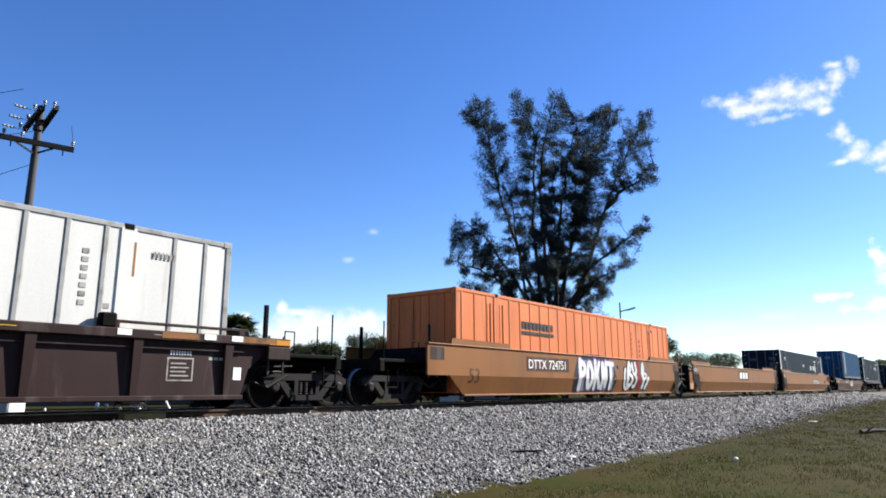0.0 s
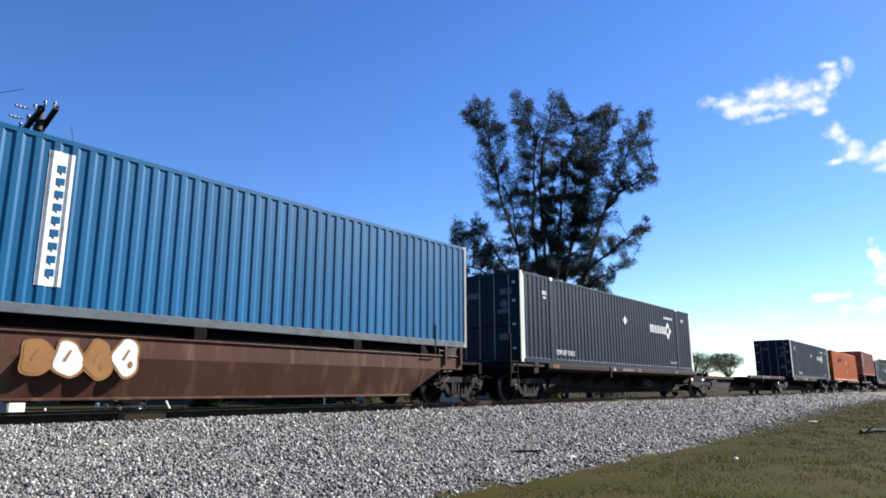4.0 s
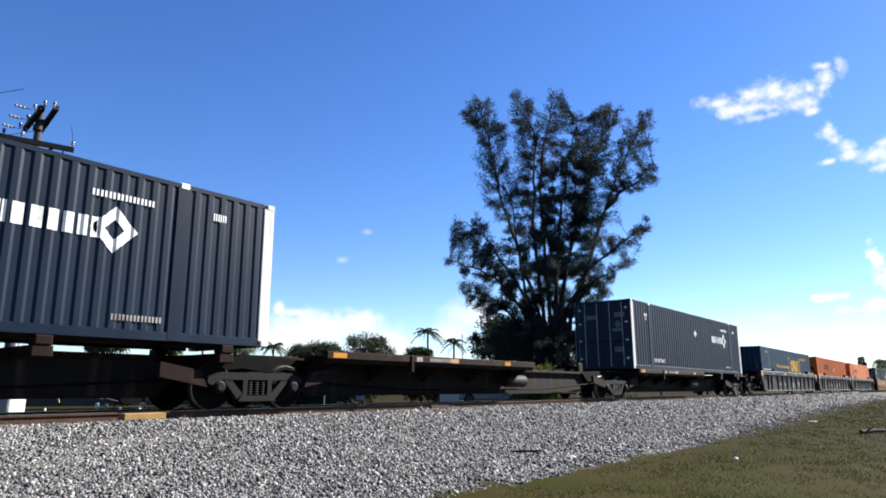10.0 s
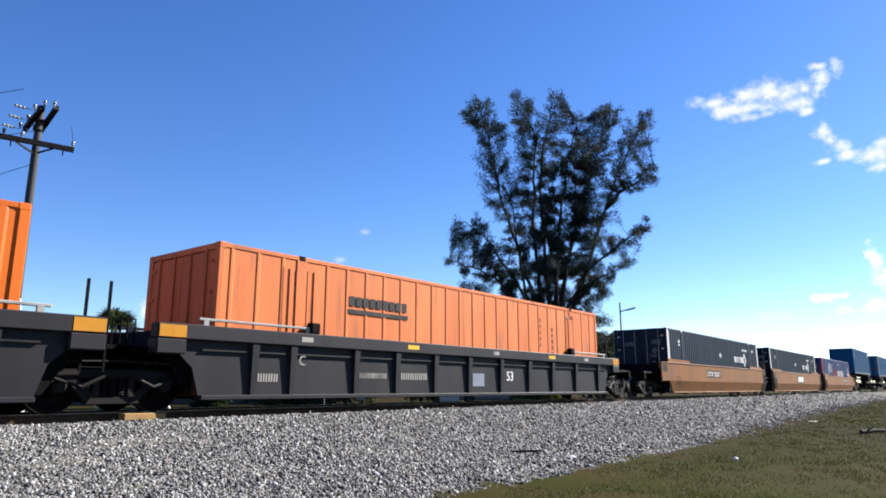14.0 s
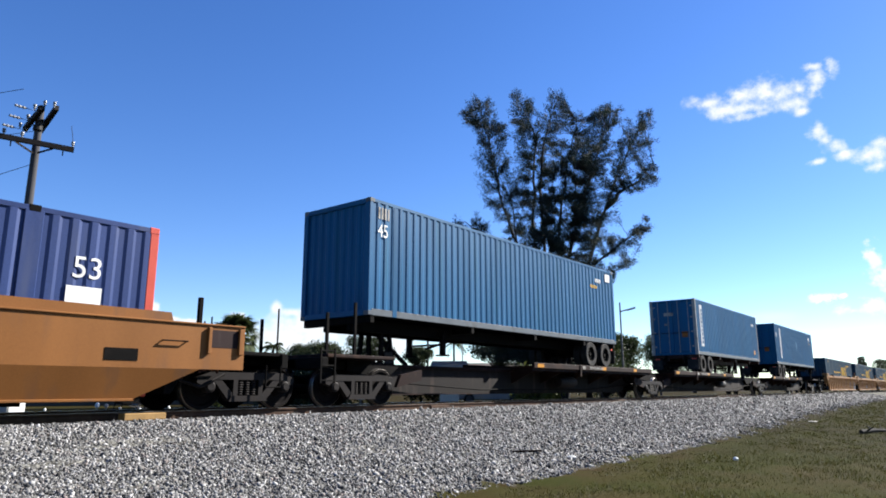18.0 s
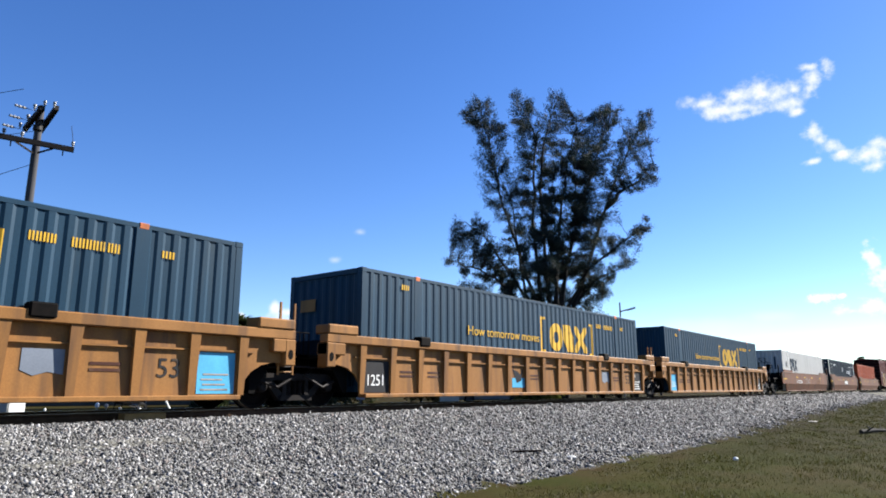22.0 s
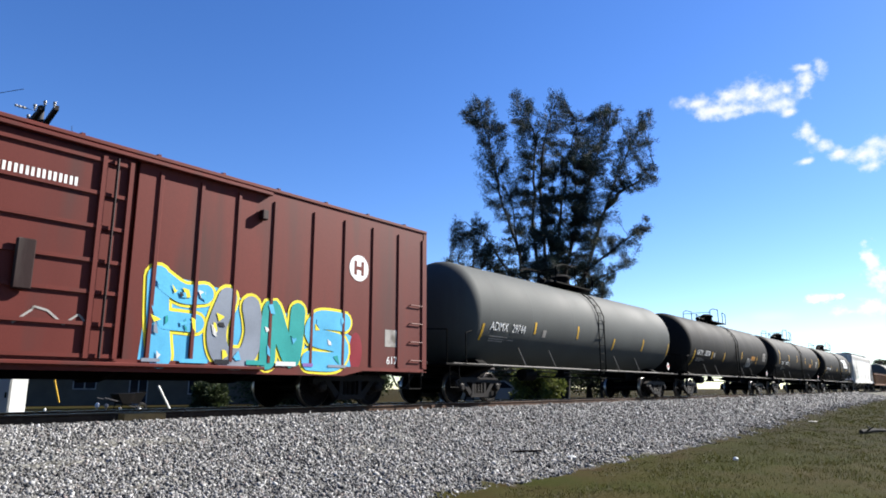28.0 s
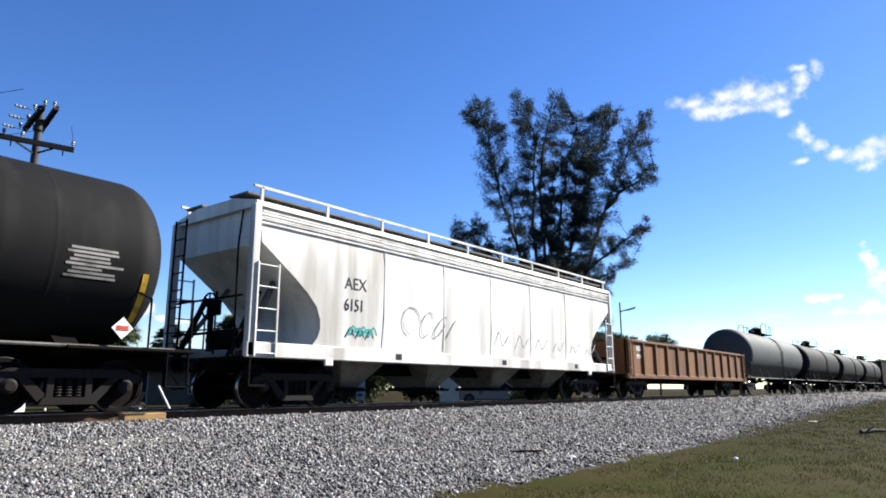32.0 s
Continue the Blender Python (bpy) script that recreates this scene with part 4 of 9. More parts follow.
def house(px0, px1, d, eave, ridge, wall_mat, roof_mat, label, openings=(), yaw=0.0):
    """A low house whose front runs between two directions at distance d; openings: (from, to, sill, head) along the front in metres."""
    a, b = view_point(px0, 689, d), view_point(px1, 689, d)
    L = (b - a).length
    ang = math.atan2(b.y - a.y, b.x - a.x)
    ob = thing("house", label, "house", (a.x, a.y, -0.52))
    ob.rotation_euler[2] = ang
    W = 7.0
    g = G()
    cuts = sorted(openings)
    x = 0.0
    for o0, o1, s, h in cuts:
        g.box(x, o0, 0, 0.2, 0, eave)
        g.box(o0, o1, 0, 0.2, 0, s)
        g.box(o0, o1, 0, 0.2, h, eave)
        x = o1
    g.box(x, L, 0, 0.2, 0, eave)
    g.box(0, 0.2, 0.2, W, 0, eave).box(L - 0.2, L, 0.2, W, 0, eave).box(0.2, L - 0.2, W - 0.2, W, 0, eave)
    part("wall", g, wall_mat, ob)
    part("roof", G().prism([(-0.6, eave - 0.05), (-0.6, eave + 0.1), (W / 2, ridge), (W + 0.6, eave + 0.1), (W + 0.6, eave - 0.05)], "x", -0.5, L + 0.5), roof_mat, ob)
    part("fascia", G().box(-0.5, L + 0.5, -0.64, -0.6, eave - 0.1, eave + 0.12), POSTGREY, ob, "grey eave board")
    for o0, o1, s, h in cuts:
        win = part("door" if s < 0.2 else "window", G().box(o0, o1, 0.08, 0.11, s, h), GLASSDARK, ob)
        part("frame", G().box(o0, o0 + 0.06, 0.0, 0.07, s, h).box(o1 - 0.06, o1, 0, 0.07, s, h).box(o0, o1, 0, 0.07, h - 0.06, h).box(o0, o1, 0, 0.07, s, s + 0.06).box((o0 + o1) / 2 - 0.03, (o0 + o1) / 2 + 0.03, 0, 0.07, s, h), POSTGREY, win)


house(40, 530, 44, 2.05, 2.75, WALLPAINT, ROOFM, "low grey stucco house with a shallow brown roof", ((2.4, 3.6, 0.9, 2.0), (5.3, 6.3, 0.02, 2.0), (8.5, 10.6, 0.6, 2.0), (13.2, 14.6, 0.9, 2.0)))
house(815, 925, 58, 2.3, 3.2, WALLPAINT, ROOFM, "distant grey house with a low roof", ((1.2, 2.4, 0.9, 1.9),))
house(778, 812, 36, 2.0, 2.5, WALLPALE, ROOFM, "small cream stucco outbuilding in full sun", ())


def yard_things():
    p = view_point(22, 690, 21)
    cab = thing("utility_cabinet", "pale grey steel utility cabinet beside the track", "cabinet", (p.x, p.y, -0.52))
    cab.rotation_euler[2] = -PAN
    h = view_point(22, 655, 21).z + 0.52
    part("body", G().box(-1.0, -0.04, 0, 0.7, 0.12, h - 0.06, 0.015), CONCRETE, cab)
    part("plinth", G().box(-1.05, 0.0, -0.05, 0.75, 0, 0.12), POSTGREY, cab)
    part("roof", G().box(-1.05, 0.0, -0.06, 0.76, h - 0.06, h, 0.015), WHITE, cab, "pale overhanging lid")
    for x in (-0.96, -0.51):
        door = part("door", G().box(x, x + 0.44, -0.02, 0.0, 0.2, h - 0.12, 0.005), CONCRETE, cab)
        part("handle", G().box(x + 0.34, x + 0.38, -0.05, -0.02, h * 0.5, h * 0.5 + 0.14, 0.008), UNDER, door)
    p = view_point(100, 690, 27)
    guy = thing("guy_wire_marker", "yellow plastic guy-wire marker leaning from the ground", "guy marker", (p.x, p.y, -0.52))
    q, r0 = view_point(88, 628, 27), view_point(104, 712, 27)
    part("marker", G().cyl(r0 - p - Vector((0, 0, -0.52 - p.z)), q - p - Vector((0, 0, -0.52 - p.z)), 0.03, 8), YELLOW_MARK, guy)
    p = view_point(290, 690, 20)
    st = thing("white_stake", "white plastic marker stake leaning beside the track", "stake", (p.x, p.y, -0.52))
    q, r0 = view_point(280, 682, 20), view_point(303, 730, 20)
    part("stake", G().cyl(r0 - p - Vector((0, 0, -0.52 - p.z)), q - p - Vector((0, 0, -0.52 - p.z)), 0.028, 8), WHITE_MARK, st)
    # yard clutter in front of the house
    rng = random.Random(4)
    for px, py, d, s, m_, nm, lb in ((172, 716, 35, 0.11, WHITE_MARK, "plastic_bag", "white plastic bag on the ground"), (188, 717, 34, 0.09, DIM_MARK, "plastic_bag", "grey plastic bag on the ground"), (212, 722, 30, 0.05, WHITE_MARK, "white_stone", "small white painted stone"),
                                     (247, 722, 30, 0.05, WHITE_MARK, "white_stone", "small white painted stone"), (79, 724, 30, 0.05, WHITE_MARK, "white_stone", "small white painted stone"), (574, 687, 26, 0.09, WHITE_MARK, "round_lamp", "small round white reflector on a stake")):
        p = view_point(px, py, d)
        c = thing(nm, lb, "litter" if "bag" in nm else "marker", (p.x, p.y, p.z - s))
        part("body", G().lathe([(0.0, 0.0), (s * 0.8, s * 0.1), (s, s * 0.8), (s * 0.6, s * 1.7), (0, s * 1.95)], (0, 0, 0), "z", 9), m_, c, smooth=True)
        if p.z - s > -0.5:
            part("stake", G().cyl((0, 0, 0), (0, 0, -0.52 - (p.z - s)), 0.02, 6), POSTGREY, c)
    p = view_point(225, 708, 27)
    ch = thing("wheelbarrow", "dark wheelbarrow in front of the house", "wheelbarrow", (p.x, p.y, -0.52))
    part("tray", G().prism([(-0.5, 0.75), (-0.3, 0.4), (0.3, 0.4), (0.55, 0.8)], "y", -0.3, 0.3), UNDER, ch)
    part("wheel", G().lathe([(0.12, -0.04), (0.2, -0.05), (0.22, 0.0), (0.2, 0.05), (0.12, 0.04)], (0.55, 0, 0.22), "y", 14, True), RUBBER, ch)
    part("leg", G().beam((-0.3, -0.25, 0.4), (-0.42, -0.25, 0), 0.03, 0.03), UNDER, ch)
    part("leg", G().beam((-0.3, 0.25, 0.4), (-0.42, 0.25, 0), 0.03, 0.03), UNDER, ch)
    part("handle", G().beam((0.5, -0.2, 0.25), (-0.95, -0.27, 0.62), 0.035, 0.035), WOODPOLE, ch)
    part("handle", G().beam((0.5, 0.2, 0.25), (-0.95, 0.27, 0.62), 0.035, 0.035), WOODPOLE, ch)
    p = view_point(638, 690, 36)
    sg = thing("white_sign", "small white panel sign on a post", "sign", (p.x, p.y, -0.52))
    sg.rotation_euler[2] = -PAN
    part("post", G().box(-0.04, 0.04, 0, 0.06, 0, 1.7), POSTGREY, sg)
    part("panel", G().box(-0.22, 0.22, -0.03, 0, 0.35, 1.55, 0.01), WHITE, sg)
    part("marking", G().box(-0.14, 0.10, -0.036, -0.031, 0.55, 0.65), UNDER, sg)
    part("marking", G().box(-0.1, 0.14, -0.036, -0.031, 0.85, 0.95), UNDER, sg)
    p = view_point(868, 690, 42)
    car = thing("parked_car", "silver-grey parked car beyond the track", "car", (p.x, p.y, -0.52))
    car.rotation_euler[2] = -PAN
    part("body", G().prism([(-2.2, 0.3), (-2.25, 0.75), (-1.3, 0.88), (-0.7, 1.38), (0.8, 1.40), (1.5, 0.95), (2.2, 0.85), (2.25, 0.3)], "y", -0.85, 0.85), VEHICLE, car)
    part("window", G().prism([(-1.15, 0.92), (-0.65, 1.30), (0.75, 1.32), (1.3, 0.95)], "y", -0.862, 0.862), GLASSDARK, car)
    for x in (-1.35, 1.4):
        for y in (-0.8, 0.8):
            w = part("wheel", G().lathe([(0.2, -0.1), (0.3, -0.1), (0.32, 0), (0.3, 0.1), (0.2, 0.1)], (x, y, 0.32), "y", 18, True), RUBBER, car)
            part("rim", G().lathe([(0.0, -0.08), (0.2, -0.09), (0.2, 0.09), (0.0, 0.08)], (x, y, 0.32), "y", 14), RIMM, w)


yard_things()

# ================= clouds =================


def cloud_material(puffs, seed, fine, ragged, soft, dense):
    """White vapour inside a union of puffs (x, y, half width, half height), with ragged noisy borders."""
    m = bpy.data.materials.new("cloud_vapour")
    m.use_nodes = True
    n, l = m.node_tree.nodes, m.node_tree.links
    n.remove(n["Principled BSDF"])
    tc = n.new("ShaderNodeTexCoord")
    near = None
    for x, y, rx, ry in puffs:
        v = n.new("ShaderNodeVectorMath")
        v.operation = "MULTIPLY_ADD"
        v.inputs[1].default_value = (1 / rx, 1 / ry, 0)
        v.inputs[2].default_value = (-x / rx, -y / ry, 0)
        l.new(tc.outputs["Object"], v.inputs[0])
        ln = n.new("ShaderNodeVectorMath")
        ln.operation = "LENGTH"
        l.new(v.outputs[0], ln.inputs[0])
        if near is None:
            near = ln.outputs["Value"]
        else:
            mn = n.new("ShaderNodeMath")
            mn.operation = "SMOOTH_MIN"
            mn.inputs[2].default_value = 0.4
            l.new(near, mn.inputs[0])
            l.new(ln.outputs["Value"], mn.inputs[1])
            near = mn.outputs[0]
    t = n.new("ShaderNodeTexNoise")
    t.inputs["Scale"].default_value, t.inputs["Detail"].default_value, t.inputs["Roughness"].default_value = fine, 8.0, 0.6
    mp = n.new("ShaderNodeMapping")
    mp.inputs["Location"].default_value = (seed * 310.0, seed * 170.0, seed * 90.0)
    l.new(tc.outputs["Object"], mp.inputs[0])
    l.new(mp.outputs[0], t.inputs["Vector"])
    fld = n.new("ShaderNodeMath")
    fld.operation = "MULTIPLY_ADD"
    fld.inputs[1].default_value = ragged
    l.new(t.outputs[0], fld.inputs[0])
    sb = n.new("ShaderNodeMath")
    sb.operation = "SUBTRACT"
    sb.inputs[0].default_value = 1.0 - ragged * 0.5
    l.new(near, sb.inputs[1])
    l.new(sb.outputs[0], fld.inputs[2])
    al = n.new("ShaderNodeMapRange")
    al.interpolation_type = "SMOOTHSTEP"
    for i, v in enumerate((0.0, soft, 0.0, dense)):
        al.inputs[i + 1].default_value = v
    l.new(fld.outputs[0], al.inputs[0])
    em, tr, mx = n.new("ShaderNodeEmission"), n.new("ShaderNodeBsdfTransparent"), n.new("ShaderNodeMixShader")
    em.inputs[0].default_value, em.inputs[1].default_value = (0.97, 0.985, 1.0, 1), 0.30
    l.new(al.outputs[0], mx.inputs[0])
    l.new(tr.outputs[0], mx.inputs[1])
    l.new(em.outputs[0], mx.inputs[2])
    l.new(mx.outputs[0], n["Material Output"].inputs[0])
    return m


CLOUDS = []
CLOUD_FAR = 3400.0


def cloud(px, py, puffs, seed, drift, label, fine=0.03, ragged=2.9, soft=0.8, dense=1.0):
    """A far drifting cloud, a shallow shell of vapour round the direction px, py; puffs are set out from there, drift is how far it moves in the clip."""
    f = 784 / math.tan(radians(67.264) / 2)
    at = view_point(px, py, CLOUD_FAR)
    k = (at - EYE).dot(VIEW) / f
    # seen from the ground the shell's x axis runs to the left
    rel = [(-x, -y, rx, ry) for x, y, rx, ry in puffs]
    x0, x1 = min(p[0] - p[2] * 1.7 for p in rel), max(p[0] + p[2] * 1.7 for p in rel)
    y0, y1 = min(p[1] - p[3] * 1.7 for p in rel), max(p[1] + p[3] * 1.7 for p in rel)
    n = 10
    vs, fs = [], []
    for i in range(n + 1):
        for j in range(n + 1):
            u, v = i / n, j / n
            vs.append((x0 + (x1 - x0) * u, y0 + (y1 - y0) * v, 8 * u * (1 - u) * v * (1 - v) * (y1 - y0) * 0.2))
    for i in range(n):
        for j in range(n):
            fs.append((i * (n + 1) + j, (i + 1) * (n + 1) + j, (i + 1) * (n + 1) + j + 1, i * (n + 1) + j + 1))
    me = G().add(vs, fs).mesh("cloud")
    me.materials.append(cloud_material(rel, seed, fine, ragged, soft, dense))
    ob = tagged(new("cloud", me), label, "cloud", "clouds", "structure")
    turn = look(at, EYE).to_quaternion()
    ob.rotation_mode = "QUATERNION"
    ob.rotation_quaternion = turn
    ob.location = at
    ob.scale = (k, k, k)
    ob.visible_shadow = False
    shift = view_point(px + drift[0], py + drift[1], CLOUD_FAR)
    CLOUDS.append((ob, at, shift, turn))


FAIR = "bright white fair-weather cloud drifting in a blue sky"
WISP = "ragged white wisp of a drifting cloud"
cloud(1390, 172, ((0, -8, 61, 33), (-38, -10, 32, 23), (-66, 8, 41, 21), (32, 0, 46, 32), (54, 16, 27, 22), (-26, 12, 59, 18), (58, -4, 22, 20), (60, 36, 16, 11)), 1.0, (-70, 4), FAIR, 0.035, 2.1, 1.15)
cloud(1390, 172, ((-114, -16, 29, 15), (-90, -8, 34, 16), (-70, 12, 37, 12)), 2.0, (-72, 2), WISP, 0.04, 2.1, 1.15, 0.9)
cloud(1390, 172, ((84, -18, 21, 21), (102, -26, 13, 22), (74, 2, 16, 20), (78, -38, 20, 9)), 13.0, (-58, 4), WISP, 0.05, 2.3, 1.15, 0.85)
cloud(1390, 172, ((-30, 36, 44, 9), (0, 34, 27, 7)), 14.0, (-76, -8), WISP, 0.06, 2.0, 1.1, 0.5)
cloud(1488, 238, ((0, -4, 20, 21), (8, 14, 17, 17), (22, 28, 22, 17), (-8, 50, 24, 9)), 3.0, (-70, 0), WISP, 0.045, 2.1, 1.15, 0.9)
cloud(1560, 275, ((0, 0, 44, 24), (-38, -6, 24, 17), (20, -18, 29, 22), (10, 24, 29, 15), (60, -4, 54, 32)), 15.0, (-34, -2), FAIR, 0.035, 2.1, 1.15)
cloud(1462, 527, ((0, 0, 30, 11), (36, -2, 8, 5)), 4.0, (-16, 2), "small flat white cloud low in the sky", 0.06)
cloud(1560, 500, ((0, -46, 18, 34), (14, -10, 30, 30), (-2, 40, 50, 20), (-40, 46, 34, 10)), 5.0, (-16, 6), "broken white cloud low in the sky", 0.045, 3.0, 0.9, 0.9)
cloud(590, 586, ((-92, -40, 16, 18), (-62, -32, 32, 13), (-20, -10, 120, 38), (50, -16, 66, 38), (95, 20, 84, 44), (-60, 20, 100, 40)), 6.0, (-18, 0), "broad white cumulus bank low above the roofs", 0.022, 1.9, 0.8, 0.92)
cloud(285, 556, ((-10, -8, 22, 19), (22, 6, 24, 8), (60, 10, 24, 6)), 7.0, (-18, 0), "small white cumulus low in the sky", 0.05, 2.2, 0.7, 0.95)
cloud(430, 563, ((0, 0, 18, 16),), 8.0, (-16, 0), "small white cumulus low in the sky", 0.05, 2.2, 0.7, 0.9)
cloud(330, 596, ((0, 0, 200, 44),), 9.0, (-10, 0), "thin pale haze cloud low above the roofs", 0.012, 0.7, 1.0, 0.35)
cloud(840, 560, ((0, 0, 70, 40), (-40, 30, 60, 30)), 10.0, (-10, 0), "soft white cloud behind the trees", 0.025, 1.0, 0.8, 0.75)
cloud(1270, 580, ((0, 0, 150, 26), (90, -14, 60, 16)), 11.0, (-10, 0), "thin pale cloud low in the sky", 0.02, 1.0, 1.0, 0.28)
cloud(660, 411, ((0, 0, 14, 8), (-42, 50, 14, 8)), 12.0, (-34, 0), "faint wisp of cloud", 0.05, 1.2, 1.2, 0.4)

# ================= train: bogies and couplers =================
R_W = 0.43


def bogie_meshes():
    side = G()
    for y0, y1 in ((-0.075, 0.075),):
        side.prism([(-1.12, 0.50), (-1.12, 0.60), (-0.85, 0.70), (0.85, 0.70), (1.12, 0.60), (1.12, 0.50), (0.98, 0.44), (0.80, 0.56), (-0.80, 0.56), (-0.98, 0.44)], "y", y0, y1)
        side.prism([(-0.80, 0.58), (-0.62, 0.58), (-0.30, 0.26), (-0.42, 0.16)], "y", y0 + 0.01, y1 - 0.01)
        side.prism([(0.80, 0.58), (0.62, 0.58), (0.30, 0.26), (0.42, 0.16)], "y", y0 + 0.01, y1 - 0.01)
        side.prism([(-0.44, 0.15), (0.44, 0.15), (0.38, 0.26), (-0.38, 0.26)], "y", y0 - 0.02, y1 + 0.02)
        side.prism([(-0.34, 0.56), (-0.24, 0.56), (-0.24, 0.24), (-0.34, 0.24)], "y", y0, y1)
        side.prism([(0.24, 0.56), (0.34, 0.56), (0.34, 0.24), (0.24, 0.24)], "y", y0, y1)
    coil = [(0.072 if k % 2 else 0.048, 0.26 + k * 0.022) for k in range(14)]
    spring = G().lathe([(0.0, 0.25)] + coil + [(0.0, 0.56)], (0, 0, 0), "z", 10)
    bearing = G().lathe([(0.0, -0.12), (0.07, -0.12), (0.085, -0.10), (0.11, -0.09), (0.115, 0.06), (0.0, 0.06)], (0, 0, R_W), "y", 14)
    wheel = G().lathe([(0.06, -0.10), (0.16, -0.09), (0.19, -0.035), (0.33, -0.03), (0.36, -0.065), (0.415, -0.068), (R_W - 0.006, -0.06), (R_W, 0.045), (R_W + 0.027, 0.055), (R_W + 0.027, 0.075), (0.36, 0.075), (0.33, 0.03), (0.19, 0.02), (0.06, 0.08)], (0, 0, R_W), "y", 32)
    tread = G().lathe([(R_W - 0.004, -0.0615), (R_W + 0.0025, -0.055), (R_W + 0.0025, 0.044), (R_W - 0.004, 0.046)], (0, 0, R_W), "y", 32)
    axle = G().cyl((0, -0.98, R_W), (0, 0.98, R_W), 0.075, 12)
    bolster = G().box(-0.2, 0.2, -1.0, 1.0, 0.50, 0.72, 0.03).cyl((0, 0, 0.72), (0, 0, 0.80), 0.2, 14)
    beam = G().beam((-0.36, -0.85, 0.33), (-0.36, 0.85, 0.33), 0.08, 0.10).beam((0.36, -0.85, 0.33), (0.36, 0.85, 0.33), 0.08, 0.10)
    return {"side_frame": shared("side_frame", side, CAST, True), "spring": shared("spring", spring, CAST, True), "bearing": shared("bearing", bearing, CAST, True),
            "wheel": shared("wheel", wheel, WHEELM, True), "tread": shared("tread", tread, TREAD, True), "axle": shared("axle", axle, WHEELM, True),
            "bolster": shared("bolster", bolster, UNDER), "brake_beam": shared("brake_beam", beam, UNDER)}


BOGIE = bogie_meshes()


def bogie(car, x):
    b = part("bogie", BOGIE["bolster"], UNDER, car, "four-wheel bogie with cast side frames", loc=(x, 0, 0))
    for s in (-1, 1):
        part("side_frame", BOGIE["side_frame"], CAST, b, loc=(0, 1.0 * s, 0))
        for dx in (-0.15, 0.0, 0.15):
            part("spring", BOGIE["spring"], CAST, b, loc=(dx, 1.0 * s, 0))
        for dx in (-0.87, 0.87):
            part("wheel", BOGIE["wheel"], WHEELM, b, loc=(dx, 0.775 * s, 0), turn=0 if s < 0 else math.pi)
            part("tread", BOGIE["tread"], TREAD, b, loc=(dx, 0.775 * s, 0), turn=0 if s < 0 else math.pi)
            part("bearing", BOGIE["bearing"], CAST, b, loc=(dx, 1.03 * s, 0), turn=0 if s < 0 else math.pi)
    for dx in (-0.87, 0.87):
        part("axle", BOGIE["axle"], WHEELM, b, loc=(dx, 0, 0))
    part("brake_beam", BOGIE["brake_beam"], UNDER, b)


def coupler(car, x0, x1):
    """Draft gear and knuckle from the body end x0 out to x1."""
    s = 1 if x1 > x0 else -1
    g = G().box(min(x0, x1 - s * 0.25), max(x0, x1 - s * 0.25), -0.12, 0.12, 0.74, 0.98, 0.02)
    c = part("coupler", g, CAST, car)
    part("knuckle", G().box(min(x1 - s * 0.3, x1 + s * 0.1), max(x1 - s * 0.3, x1 + s * 0.1), -0.16, 0.14, 0.72, 1.0, 0.05), CAST, c)
    part("brake_hose", G().tube([(x0, -0.35, 0.75), (x0 + s * 0.25, -0.32, 0.45), (x1, -0.25, 0.38), (x1 + s * 0.12, -0.2, 0.45)], 0.022, 6), RUBBER, c)


def ladder(car, x, y, z0, z1, w=0.4, material=UNDER, along="x", rungs=None, name="ladder", r=0.016):
    g = G()
    d = Vector((1, 0, 0)) if along == "x" else Vector((0, 1, 0))
    p = Vector((x, y, 0))
    for s in (-0.5, 0.5):
        g.beam(p + d * (w * s) + Vector((0, 0, z0)), p + d * (w * s) + Vector((0, 0, z1)), 0.035, 0.035)
    k = rungs or max(2, int((z1 - z0) / 0.33))
    for i in range(k):
        z = z0 + 0.06 + (z1 - z0 - 0.12) * i / max(1, k - 1)
        g.cyl(p + d * (-w / 2) + Vector((0, 0, z)), p + d * (w / 2) + Vector((0, 0, z)), r, 6)
    return part(name, g, material, car)


def brake_wheel(car, x, y, z):
    b = part("brake_wheel", G().lathe([(0.24, -0.015), (0.27, -0.015), (0.27, 0.015), (0.24, 0.015)], (x, y, z), "x", 20, True).beam((x, y - 0.25, z), (x, y + 0.25, z), 0.02, 0.03).beam((x, y, z - 0.25), (x, y, z + 0.25), 0.02, 0.03), UNDER, car, smooth=True)
    part("brake_stand", G().beam((x + 0.05, y, z - 0.9), (x + 0.05, y, z + 0.1), 0.08, 0.10).box(x + 0.02, x + 0.2, y - 0.14, y + 0.14, z - 0.18, z + 0.12, 0.02), UNDER, car)


def ellipse(cx, cz, rx, rz, n=18, lean=0.0):
    return [(cx + rx * math.cos(6.2832 * i / n) + lean * rz * math.sin(6.2832 * i / n), cz + rz * math.sin(6.2832 * i / n)) for i in range(n)]


def plate(car, pts, material, y, name="marking", label="", thick=0.004):
    return part(name, G().prism(pts, "y", y - thick, y), material, car, label)


def rect(x0, x1, z0, z1):
    return [(x0, z0), (x1, z0), (x1, z1), (x0, z1)]


def bars(car, x, z, w, h, n, material, y, name="marking", label="", gap=0.25):
    """Plain bars in place of letters."""
    g, u = G(), w / n
    for i in range(n):
        a, b = x + i * u, x + i * u + u * (1 - gap)
        s = (b - a) * 0.36
        if h < 0.07 or b - a < 0.05:
            g.box(a, b, y - 0.004, y, z, z + h)
        else:
            g.box(a, a + s, y - 0.004, y, z, z + h)
            g.box(b - s, b, y - 0.004, y, z, z + h)
    return tagged(part(name, g, material, car, label), kind="stuff")


# ================= train: well cars =================


